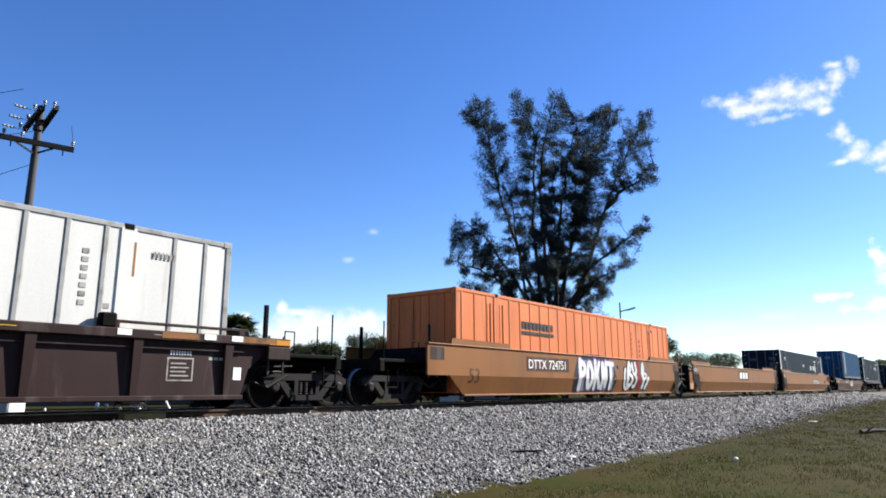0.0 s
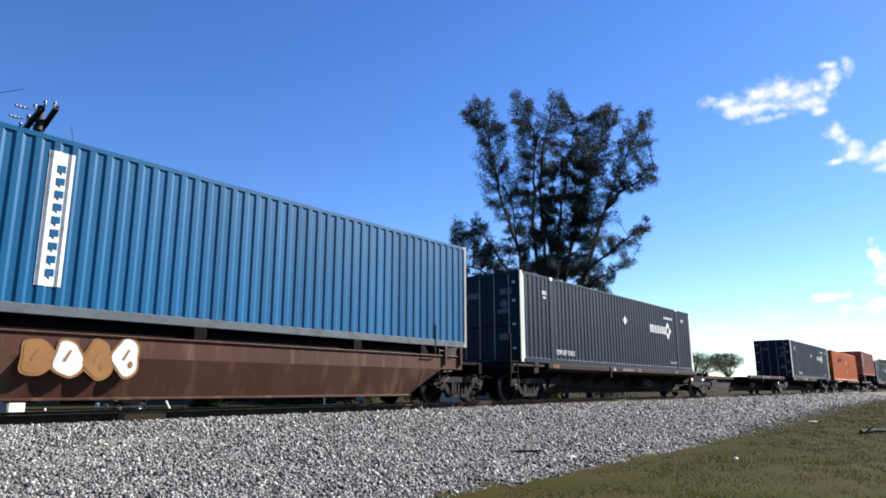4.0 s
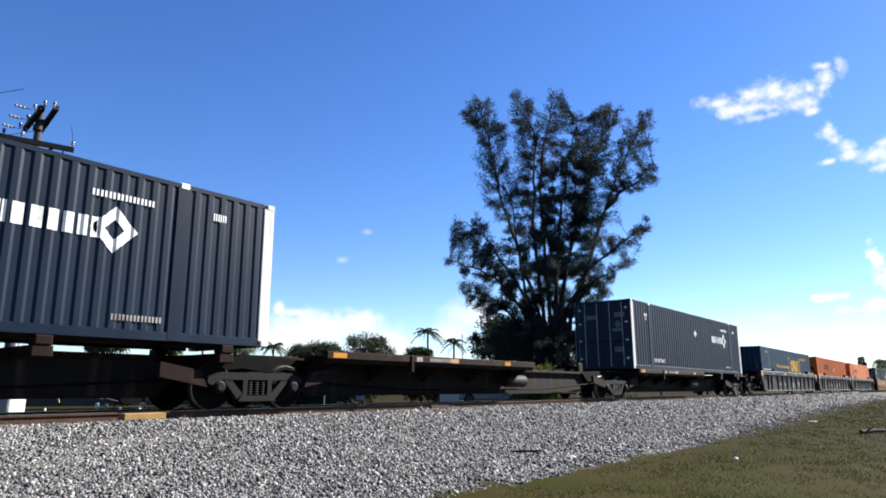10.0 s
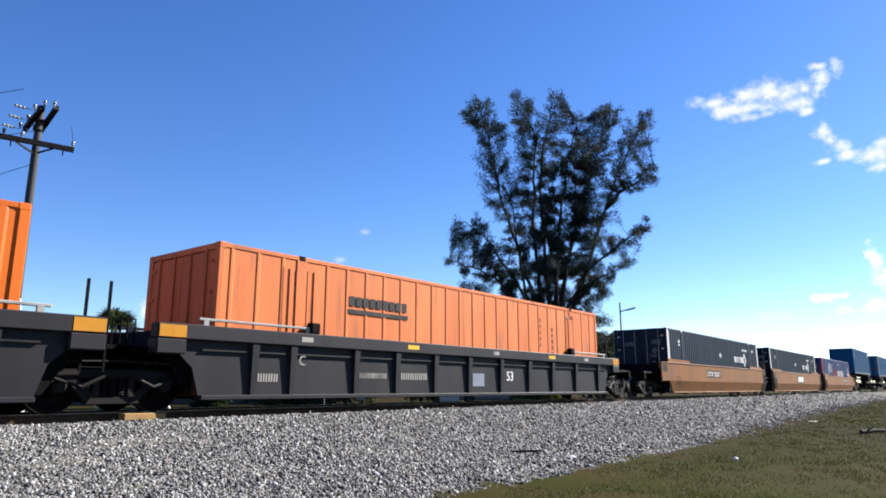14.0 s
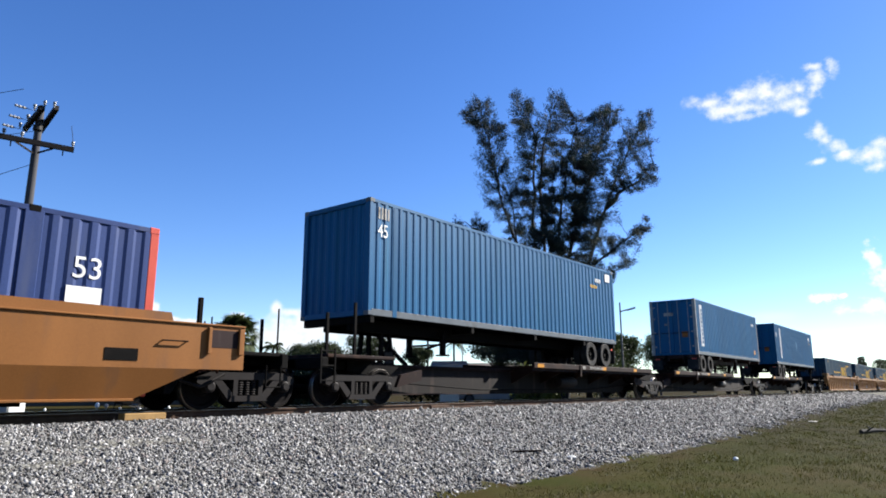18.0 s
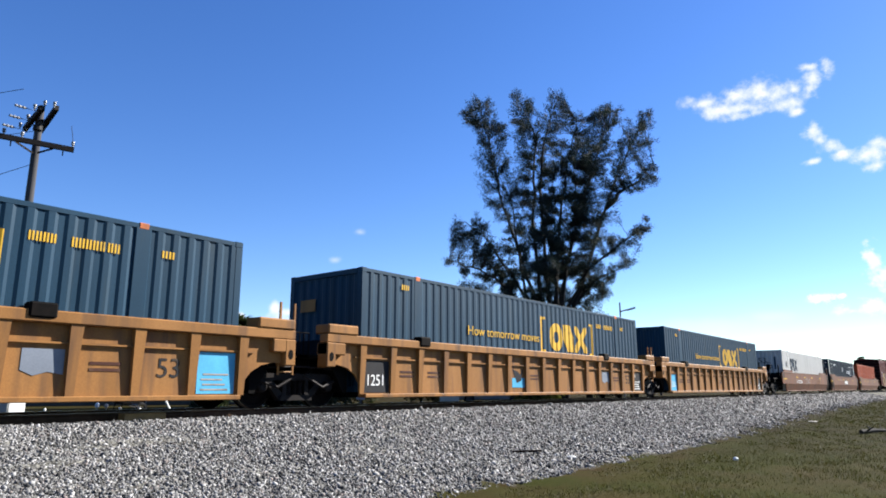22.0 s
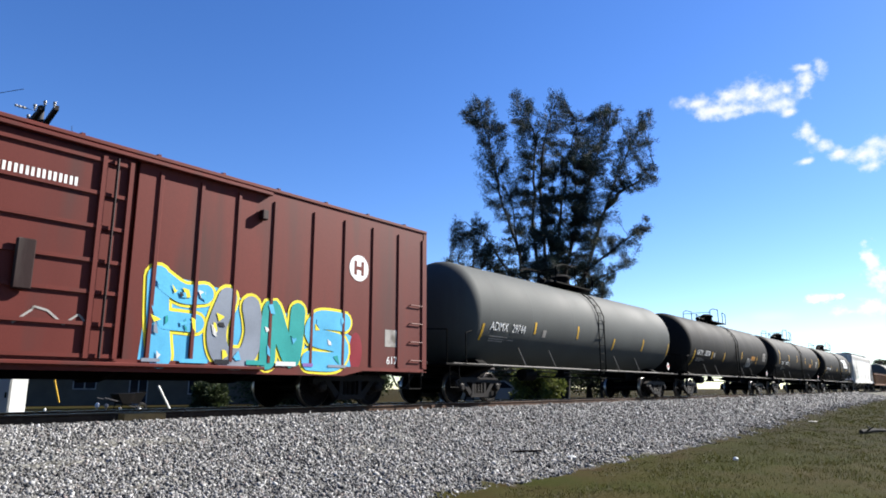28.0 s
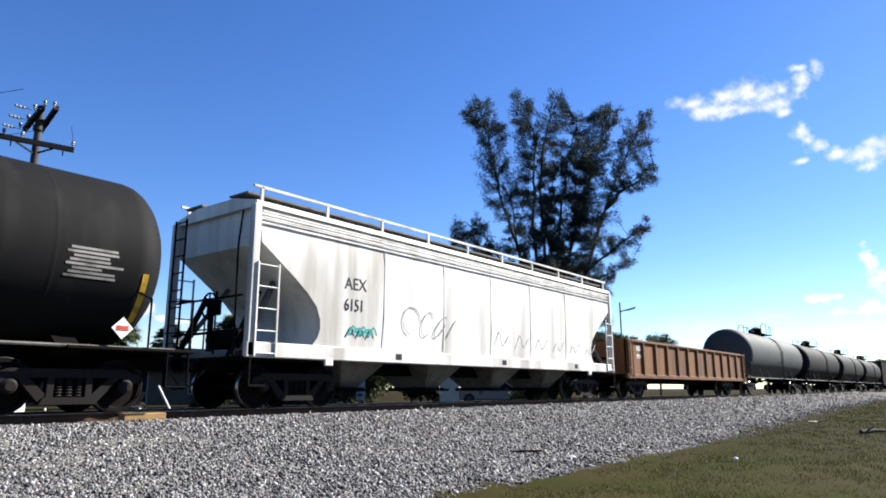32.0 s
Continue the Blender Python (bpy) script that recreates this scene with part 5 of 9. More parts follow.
def end_gear(car, x, side, outer, posts=True, paint=UNDER):
    """Platform, ladder and stanchions where a unit ends; side -1 at its start, 1 at its end; x the end of the well."""
    s = side
    reach = 2.6 if outer else 1.45
    a, b = sorted((x, x + s * reach))
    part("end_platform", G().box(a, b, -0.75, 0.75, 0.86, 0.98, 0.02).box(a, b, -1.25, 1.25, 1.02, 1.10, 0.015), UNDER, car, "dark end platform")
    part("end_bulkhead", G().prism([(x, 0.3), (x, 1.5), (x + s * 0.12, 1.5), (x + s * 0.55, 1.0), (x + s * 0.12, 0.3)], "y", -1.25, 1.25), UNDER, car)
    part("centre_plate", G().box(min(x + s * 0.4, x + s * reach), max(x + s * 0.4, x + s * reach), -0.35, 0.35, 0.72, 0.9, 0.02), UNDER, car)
    if posts and outer:
        for k, (dx, y, h) in enumerate(((0.62, -1.18, 2.05), (0.8, 1.18, 2.1))):
            part("stanchion", G().box(x + s * dx - 0.04, x + s * dx + 0.04, y - 0.04, y + 0.04, 1.08, h, 0.008), UNDER, car)
    if s > 0 or outer:
        lad = ladder(car, x + s * 0.75, -1.38, 0.66, 1.42, 0.36, paint if paint else UNDER, rungs=3)
        for q in (-0.18, 0.18) if s > 0 and not outer else ():
            part("stile", G().box(x + s * 0.75 + q - 0.02, x + s * 0.75 + q + 0.02, -1.40, -1.36, 1.42, 2.12), paint if paint else UNDER, lad)
    part("grab_iron", G().tube([(x + s * 1.1, -1.2, 1.1), (x + s * 1.1, -1.2, 1.55), (x + s * 1.35, -1.2, 1.55), (x + s * 1.35, -1.2, 1.1)], 0.014, 6), UNDER, car)
    part("pipework", G().tube([(x + s * 0.3, -1.15, 0.55), (x + s * 0.7, -1.22, 0.42), (x + s * 1.2, -1.2, 0.66)], 0.03, 6).tube([(x + s * 0.2, -1.22, 0.8), (x + s * 1.3, -1.22, 0.84)], 0.02, 6), CAST, car)
    if outer:
        coupler(car, x + s * 2.5, x + s * 3.35)
        part("end_sill", G().box(min(x + s * 2.45, x + s * 2.62), max(x + s * 2.45, x + s * 2.62), -1.3, 1.3, 0.78, 1.08, 0.02), UNDER, car)
        part("sill_step", G().tube([(x + s * 2.4, -1.34, 0.85), (x + s * 2.4, -1.34, 0.42), (x + s * 2.05, -1.34, 0.42), (x + s * 2.05, -1.34, 0.85)], 0.016, 6), UNDER, car)
        for y in (-1.2, 1.2):
            part("handrail", G().tube([(x + s * 2.4, y, 1.08), (x + s * 2.4, y, 2.0)], 0.018, 6), UNDER, car)


def smooth_well(S, paint, left_outer, right_outer, label, top=1.51, crease=0.73, low=0.22, guides=True, brake=None):
    car = rolling(thing("well_car", label, "rail car", group="well cars"), S)
    L = 16.154
    xl, xr = (-1.45 if left_outer else -0.5), L + (1.75 if right_outer else 0.5)
    for s in (-1, 1):
        Y = 1.5 * s
        yi = 1.44 * s
        up = G().prism([(xl, crease), (xr, crease), (xr, top), (xl, top)], "y", min(Y, yi), max(Y, yi))
        side = part("side_plate", up, paint, car)
        bl, br = (0.25 if left_outer else -0.1), (L - 0.25 if right_outer else L + 0.1)
        lowp = G()
        ya, yb = 1.5 * s, 1.34 * s
        yc, yd = 1.45 * s, 1.29 * s
        lo = [(xl + (0.9 if left_outer else 0.12), ya, crease), (xr - (0.9 if right_outer else 0.12), ya, crease), (br, yb, low), (bl, yb, low)]
        li = [(p[0], yc if i < 2 else yd, p[2]) for i, p in enumerate(lo)]
        lowp.add(lo + li, [(0, 1, 2, 3), (4, 7, 6, 5), (0, 4, 5, 1), (1, 5, 6, 2), (2, 6, 7, 3), (3, 7, 4, 0)])
        part("lower_side_plate", lowp, paint, side)
        part("top_chord", G().box(xl, xr, min(1.53 * s, 1.36 * s), max(1.53 * s, 1.36 * s), top, top + 0.035, 0.01), paint, side)
        part("bottom_flange", G().box(bl, br, min(1.39 * s, 1.22 * s), max(1.39 * s, 1.22 * s), low - 0.03, low + 0.015, 0.008), paint, side)
        if guides:
            for a, b in ((-0.35, 2.6), (L - 2.6, L + 0.35)):
                part("container_guide", G().prism([(a, top), (b, top), (b - 0.06, top + 0.19), (a + 0.06, top + 0.21)], "y", min(1.40 * s, 1.34 * s), max(1.40 * s, 1.34 * s)), paint, side)
        for k in range(5):
            part("drain_box", G().box(2.2 + k * 2.9, 2.7 + k * 2.9, min(1.2 * s, 1.05 * s), max(1.2 * s, 1.05 * s), low - 0.09, low - 0.02, 0.01), UNDER, side)
    part("well_floor", G().box(0.0, L, -1.25, 1.25, 0.22, 0.265).box(0.1, 0.5, -1.3, 1.3, 0.2, 0.36).box(L - 0.5, L - 0.1, -1.3, 1.3, 0.2, 0.36).box(L / 2 - 0.2, L / 2 + 0.2, -1.3, 1.3, 0.2, 0.34), UNDER, car)
    end_gear(car, -0.35, -1, left_outer, paint=BROWN_FLAT)
    end_gear(car, L + 0.35, 1, right_outer, paint=BROWN_FLAT)
    yp = -1.504
    # black gussets where the side plates stop short of the articulation
    if not left_outer:
        part("end_gusset", G().prism([(xl, 1.10), (0.36, 1.10), (0.36, low + 0.02), (0.22, low + 0.02), (xl, 0.78)], "y", yp - 0.001, yp + 0.003), UNDER, car, "black end gusset")
    if not right_outer:
        part("end_gusset", G().prism([(xr - 0.52, 1.16), (xr, 1.16), (xr, 0.78), (xr - 0.3, low + 0.02), (xr - 0.52, low + 0.02)], "y", yp - 0.001, yp + 0.003), UNDER, car, "black end gusset")
    # stencilled panels and grab irons at the unit ends
    for x in ((xl + 0.06) if not left_outer else -1.35, (xr - 0.66) if not right_outer else L + 1.05):
        part("label_panel", G().box(x, x + 0.58, yp, yp + 0.003, 1.12, 1.44), MAROON_DARK, car, "dark stencil panel")
    if right_outer:
        part("grab_iron", G().tube([(L + 0.1, -1.5, 1.2), (L + 0.1, -1.56, 1.2), (L + 0.55, -1.56, 1.2), (L + 0.55, -1.5, 1.2)], 0.014, 6), UNDER, car)
        part("bracket", G().box(L + 0.95, L + 1.02, -1.56, -1.5, 1.0, 1.48, 0.01).box(L + 1.6, L + 1.7, -1.56, -1.5, 1.0, 1.48, 0.01), paint, car)
    for s in (1,):
        if left_outer:
            bogie(car, -2.2)
        bogie(car, L + (2.2 if right_outer else 1.64))
    if brake is not None:
        brake_wheel(car, brake, -0.75, 1.95)
    return car


def ribbed_well(S, paint, left_outer, right_outer, label, ribs, chord=(1.24, 1.51), tape=AMBER, wide=0.11, guide=True, arch=False):
    car = rolling(thing("ribbed_well_car", label, "rail car", group="well cars"), S)
    L = 16.154
    xl, xr = (-1.35 if left_outer else -1.22), L + (1.35 if right_outer else 1.22)
    for s in (-1, 1):
        def span(a, b):
            return min(a * s, b * s), max(a * s, b * s)
        y0, y1 = span(1.40, 1.35)
        low_line = [(-0.30, 0.25), (L + 0.30, 0.25), (L + 0.45, 0.75), (L + 1.0, chord[0]), (-1.0, chord[0]), (-0.45, 0.75)]
        if arch:
            # the side runs on over the bogie, its lower edge cut to a round wheel arch
            curve = [(-1.16, 0.88), (-0.80, 0.90), (-0.50, 0.84), (-0.26, 0.70), (-0.10, 0.50), (-0.02, 0.25)]
            low_line = curve + [(L - u, v) for u, v in reversed(curve)] + [(L + 1.16, chord[0]), (-1.16, chord[0])]
        pan = part("side_panel", G().prism(low_line, "y", y0, y1), paint, car)
        y0, y1 = span(1.53, 1.28)
        ch = part("top_chord", G().box(xl, xr, y0, y1, chord[0], chord[1], 0.018), paint, car)
        y0, y1 = span(1.50, 1.25)
        part("bottom_sill", G().box(*((0.0, L) if arch else (-0.3, L + 0.3)), y0, y1, 0.19, 0.275, 0.012), paint, car)
        for x in ribs:
            ya, yb = span(1.50, 1.40)
            g = G()
            a, b = wide * 0.75, wide * 0.5
            yo, yi = 1.505 * s, 1.40 * s
            yl = 1.455 * s
            g.add([(x - a, yo, chord[0]), (x + a, yo, chord[0]), (x + a, yi, chord[0]), (x - a, yi, chord[0]), (x - b, yl, 0.275), (x + b, yl, 0.275), (x + b, yi, 0.275), (x - b, yi, 0.275)],
                  [(0, 1, 2, 3), (7, 6, 5, 4), (0, 4, 5, 1), (1, 5, 6, 2), (2, 6, 7, 3), (3, 7, 4, 0)])
            part("rib", g, paint, pan)
        y0, y1 = span(1.45, 1.41)
        part("stiffener", G().box(-0.3, L + 0.3, y0, y1, 1.06, 1.09), paint, pan)
        if guide:
            for a, b in ((-0.4, 2.3), (L - 2.3, L + 0.4)):
                y0, y1 = span(1.44, 1.38)
                part("guide_rail", G().box(a, b, y0, y1, chord[1] + 0.09, chord[1] + 0.14, 0.01).box(a + 0.1, a + 0.2, y0, y1, chord[1], chord[1] + 0.1).box(b - 0.2, b - 0.1, y0, y1, chord[1], chord[1] + 0.1), POSTGREY if paint is SLATE else paint, ch)
                q = b if a < 1 else a
                y0, y1 = span(1.50, 1.32)
                part("clamp", G().box(q - 0.13, q + 0.13, y0, y1, chord[1], chord[1] + 0.24, 0.03), UNDER, ch)
    part("well_floor", G().box(0.0, L, -1.25, 1.25, 0.22, 0.265).box(0.1, 0.5, -1.3, 1.3, 0.2, 0.36).box(L - 0.5, L - 0.1, -1.3, 1.3, 0.2, 0.36).box(L / 2 - 0.2, L / 2 + 0.2, -1.3, 1.3, 0.2, 0.34), UNDER, car)
    end_gear(car, -0.35, -1, left_outer, paint=paint if paint is not SLATE else None)
    end_gear(car, L + 0.35, 1, right_outer, paint=paint if paint is not SLATE else None)
    for x in (xl, xr - 0.55):
        part("end_box", G().box(x, x + 0.55, -1.535, -1.2, chord[0] - 0.26, chord[0], 0.02), paint, car)
    if tape:
        for x in (xl + 0.03, xr - 0.52):
            part("reflector_panel", G().box(x, x + 0.5, -1.537, -1.5315, chord[0] + 0.03, chord[1] - 0.03), tape, car, "amber reflective panel")
        for i, x in enumerate((1.9, 5.2, 8.9, 12.1, 14.6)):
            part("marking", G().box(x, x + (0.42 if i % 2 else 0.3), -1.5345, -1.5315, chord[0] + 0.09, chord[1] - 0.08), (DIM_MARK, YELLOW_MARK)[i % 2], car)
    if left_outer:
        bogie(car, -2.2)
    bogie(car, L + (2.2 if right_outer else 1.64))
    return car


RIBS_F = (0.82, 1.75, 3.54, 4.91, 6.37, 7.85, 9.42, 10.99, 12.46, 14.09, 15.83)
RIBS_I = [-0.08 + 1.016 * k for k in range(17)]


def diamond(cx, cz, r):
    return [(cx - r, cz), (cx, cz - r), (cx + r, cz), (cx, cz + r)]


Y_W = -1.5045   # just outside a smooth well's side


def company_block(car, x, z, w=1.5, h=0.34, dark=True):
    """Company mark on a dark panel: three plain blocks."""
    if dark:
        plate(car, rect(x, x + w * 1.35, z - 0.08, z + h + 0.08), MAROON_DARK, Y_W + 0.001, "mark_panel", "dark painted panel")
    for i in range(3):
        a = x + w * 0.10 + i * w * 0.40
        plate(car, [(a + w * 0.02, z), (a + w * 0.28, z), (a + w * 0.34, z + h), (a + w * 0.06, z + h)], WHITE_MARK, Y_W - 0.004, "mark", "white company mark block")


def reporting(car, x, z, h, number, y=Y_W, material=WHITE_MARK, panel=True):
    """The car's code letters, then its number."""
    if panel:
        plate(car, rect(x - 0.08 - h * 0.5, x + h * 8.6, z - 0.07, z + h + 0.07), BROWN_FLAT, y + 0.001, "number_panel", "dark painted panel")
    lettering("DTTX", h, car, material, x - h * 0.5, y - 0.005, z, name="code_letters", squeeze=1.05)
    lettering(number, h, car, material, x + h * 3.87, y - 0.005, z, name="car_number")


def well_face(z):
    """The outside of a smooth well's side, which leans in below its crease."""
    return -1.5 if z >= 0.73 else -1.5 + (0.73 - z) * 0.314


def ribbon(car, pts, w, material, out, name="graffiti_stroke", face=well_face):
    """A thick painted stroke with round ends that curves through its points on a side."""
    P = [pts[0]] + list(pts) + [pts[-1]]
    fine = []
    for k in range(1, len(P) - 2):
        n = max(3, int(math.dist(P[k], P[k + 1]) / 0.07))
        for j in range(n):
            t = j / n
            fine.append(tuple(0.5 * (2 * P[k][i] + (P[k + 1][i] - P[k - 1][i]) * t + (2 * P[k - 1][i] - 5 * P[k][i] + 4 * P[k + 1][i] - P[k + 2][i]) * t * t
                                     + (3 * P[k][i] - P[k - 1][i] - 3 * P[k + 1][i] + P[k + 2][i]) * t ** 3) for i in (0, 1)))
    fine.append(tuple(pts[-1]))
    vs, m_ = [], len(fine)
    for i, (x, z) in enumerate(fine):
        p, q = fine[max(0, i - 1)], fine[min(m_ - 1, i + 1)]
        ln = math.hypot(q[0] - p[0], q[1] - p[1]) + 1e-9
        a, b = -(q[1] - p[1]) / ln * w / 2, (q[0] - p[0]) / ln * w / 2
        vs += [(x + a, z + b), (x - a, z - b)]
    fs = [(2 * i, 2 * i + 1, 2 * i + 3, 2 * i + 2) for i in range(m_ - 1)]
    for i, s in ((0, -1), (m_ - 1, 1)):
        (x, z), (ux, uz) = fine[i], vs[2 * i]
        a0, k0 = math.atan2(uz - z, ux - x), len(vs)
        vs += [(x + w / 2 * math.cos(a0 - s * 3.1416 * j / 7), z + w / 2 * math.sin(a0 - s * 3.1416 * j / 7)) for j in range(1, 7)]
        fs.append((2 * i, *range(k0, k0 + 6), 2 * i + 1))
    g = G().add([(u, face(v) - out - 0.00001 * i, v) for i, (u, v) in enumerate(vs)], fs)
    return part(name, g, material, car)


def throw_up(car, strokes, material, y_out, edge="k", rim=0.10, face=well_face):
    """Fat painted strokes, each on a wider dark or bright rim."""
    for k, (w, pts) in enumerate(strokes):
        ribbon(car, pts, w + rim, SPRAY[edge], y_out + 0.0018 * k, "graffiti_outline", face)
    for k, (w, pts) in enumerate(strokes):
        m_ = material[k % len(material)] if isinstance(material, str) else material
        ribbon(car, pts, w, SPRAY[m_], y_out + 0.0018 * len(strokes) + 0.001 + 0.0018 * k, "graffiti_fill", face)


def bubble_tag(car, x, z, w, h, y, seed, fills="wwmw", edge="k"):
    """Painted bubble shapes with dark outlines, layered on a side."""
    rng = random.Random(seed)
    n = len(fills)
    for i, f in enumerate(fills):
        cx, cz = x + w * (i + 0.5) / n, z + h / 2 + rng.uniform(-0.04, 0.04) * h
        a = [(cx + w / n * 0.55 * math.cos(t) * (1 + 0.18 * math.sin(3 * t + seed + i)), cz + h * 0.5 * math.sin(t) * (1 + 0.12 * math.cos(2 * t + i))) for t in [6.2832 * k / 22 for k in range(22)]]
        plate(car, a, SPRAY[edge], y - 0.0005 * i, "graffiti_outline", thick=0.002)
        b = [(cx + (px - cx) * 0.84, cz + (pz - cz) * 0.88) for px, pz in a]
        plate(car, b, SPRAY[f], y - 0.004 - 0.0005 * i, "graffiti_fill", thick=0.002)
        plate(car, [(cx - w / n * 0.16, cz - h * 0.05), (cx + w / n * 0.05, cz + h * 0.22), (cx + w / n * 0.10, cz + h * 0.18), (cx - w / n * 0.08, cz - h * 0.08)], SPRAY[edge], y - 0.008 - 0.0005 * i, "graffiti_stroke", thick=0.002)
        if rng.random() < 0.6:
            plate(car, ellipse(cx + w / n * 0.15, cz - h * 0.18, w / n * 0.09, h * 0.09), SPRAY[edge], y - 0.008 - 0.0005 * i, "graffiti_stroke", thick=0.002)


def well_number(car, text, size, x, z, material, label=""):
    ob = lettering(text, size, car, material, x, 0, z, label, name="lettering")
    for v in ob.data.vertices:
        v.co.y = well_face(v.co.z) - 0.004 + v.co.y * 0.5
    return ob


def build_wells():
    c = ribbed_well(-8.85, MAROON_DARK, False, True, "dark maroon ribbed well car with amber top panels", [x + 0.28 for x in RIBS_F], (1.2, 1.36))
    for x, w in ((11.2, 0.9), (14.75, 0.7), (16.35, 0.8)):
        part("reflector_panel", G().box(x, x + w, -1.5375, -1.5315, 1.24, 1.34), DULL_AMBER, c, "dirty amber reflective panel")
    for x in (13.98, 15.55, 16.12):
        part("marking", G().box(x, x + 0.24, -1.5395, -1.5315, 1.25, 1.35), WHITE_MARK, c)
    g = G()
    for x0, x1, z0, z1 in ((14.95, 15.45, 0.52, 0.545), (14.95, 15.45, 0.90, 0.925), (14.95, 14.975, 0.545, 0.90), (15.425, 15.45, 0.545, 0.90)):
        g.box(x0, x1, -1.404, -1.4, z0, z1)
    part("stencil_frame", g, DIM_MARK, c, "pale stencilled frame")
    for k in range(4):
        part("data_line", G().box(15.02, 15.36 - 0.05 * (k % 2), -1.4035, -1.4, 0.60 + k * 0.07, 0.625 + k * 0.07), DIM_MARK, c)
    bars(c, 15.0, 0.97, 0.42, 0.07, 4, WHITE_MARK, -1.4)
    bars(c, 15.75, 0.90, 0.42, 0.05, 4, DIM_MARK, -1.4)
    part("label", G().box(16.28, 16.45, -1.4035, -1.4, 0.55, 0.78), WHITE_MARK, c, "small white label")
    # first ochre three-unit car
    c = smooth_well(14.47, OCHRE, True, False, "weathered ochre well car unit with graffiti", brake=None)
    well_number(c, "53", 0.40, 0.30, 0.55, BROWN_FLAT, "faded dark stencilled number")
    reporting(c, 3.55, 1.0, 0.29, "724751")
    for k, (u, v, ru, rv, m_) in enumerate(((9.75, 1.15, 0.30, 0.16, "p"), (10.15, 1.2, 0.25, 0.12, "n"), (12.95, 1.2, 0.35, 0.12, "p"), (9.3, 1.32, 0.2, 0.08, "g"))):
        plate(c, ellipse(u, v, ru, rv, 16), STAIN, -1.5005, "paint_stain", "faded overpainted patch", 0.001)
    def tag(*pts):
        return [(10.5 + 2.65 * u, 0.34 + 1.12 * v) for u, v in pts]
    throw_up(c, ((0.15, tag((0.07, 0.70), (0.03, 0.42), (0.06, 0.14), (0.13, 0.04), (0.22, 0.10))), (0.22, tag((0.20, 0.90), (0.16, 0.55), (0.14, 0.22))), (0.13, tag((0.22, 0.92), (0.27, 0.74), (0.19, 0.58))),
                 (0.16, tag((0.22, 0.54), (0.31, 0.42), (0.28, 0.2), (0.18, 0.14))), (0.15, tag((0.31, 0.90), (0.35, 0.60))), (0.16, tag((0.42, 0.92), (0.46, 0.66), (0.42, 0.54), (0.37, 0.56))),
                 (0.16, tag((0.42, 0.52), (0.46, 0.36), (0.42, 0.14), (0.36, 0.12)))), "w", 0.004)
    throw_up(c, ((0.20, tag((0.73, 0.90), (0.70, 0.62), (0.76, 0.34), (0.74, 0.10))), (0.12, tag((0.74, 0.90), (0.77, 0.76), (0.75, 0.60), (0.85, 0.56), (0.86, 0.46), (0.81, 0.40))), (0.20, tag((0.94, 0.40), (0.86, 0.08)))), "w", 0.004)
    throw_up(c, ((0.26, tag((0.56, 0.90), (0.57, 0.55))), (0.34, tag((0.58, 0.42), (0.60, 0.16)))), "m", 0.0025, "m", 0.06)
    # a wide lilac-white throw-up in a black cloud of paint
    cloud_line = [(6.6, 0.32), (6.5, 0.75), (6.75, 1.2), (7.3, 1.42), (8.2, 1.44), (9.1, 1.40), (9.55, 1.1), (9.75, 0.7), (9.55, 0.34)]
    for k in range(len(cloud_line) - 1):
        ribbon(c, [cloud_line[k], cloud_line[k + 1]], 0.30, SPRAY["k"], 0.002 + 0.0002 * k, "graffiti_outline")
    for k in range(6):
        ribbon(c, [(6.75, 0.42 + 0.17 * k), (9.5, 0.42 + 0.17 * k)], 0.20, SPRAY["g"], 0.003 + 0.0002 * k, "graffiti_shadow")

    def word(*pts):
        return [(6.7 + 2.8 * u, 0.36 + 1.02 * v) for u, v in pts]
    throw_up(c, ((0.24, word((0.05, 0.05), (0.05, 0.95))), (0.20, word((0.07, 0.92), (0.17, 0.80), (0.15, 0.55), (0.07, 0.50))), (0.22, word((0.27, 0.85), (0.24, 0.45), (0.28, 0.10), (0.36, 0.20), (0.38, 0.60), (0.32, 0.88), (0.28, 0.85))),
                 (0.22, word((0.46, 0.06), (0.47, 0.95))), (0.18, word((0.50, 0.50), (0.58, 0.92))), (0.18, word((0.50, 0.50), (0.60, 0.08))), (0.20, word((0.67, 0.06), (0.68, 0.92), (0.77, 0.12), (0.78, 0.94))),
                 (0.20, word((0.92, 0.06), (0.92, 0.90))), (0.18, word((0.84, 0.92), (1.0, 0.90)))), "w", 0.006, "p", 0.09)
    c = smooth_well(33.78, OCHRE, False, False, "empty weathered ochre well car unit")
    well_number(c, "53", 0.40, 0.30, 0.55, BROWN_FLAT, "faded dark stencilled number")
    lettering("1251", 0.2, c, WHITE_MARK, -0.42, Y_W - 0.005, 1.2)
    company_block(c, 7.4, 0.95)
    c = smooth_well(53.09, OCHRE, False, True, "weathered ochre well car unit", brake=16.154 + 1.6)
    well_number(c, "53", 0.40, 0.30, 0.55, BROWN_FLAT, "faded dark stencilled number")
    lettering("1251", 0.2, c, WHITE_MARK, -0.42, Y_W - 0.005, 1.2)
    reporting(c, 10.42, 0.77, 0.30, "724751")
    part("stencil_box", G().box(15.4, 15.9, Y_W - 0.003, Y_W, 0.84, 1.04), UNDER, c)
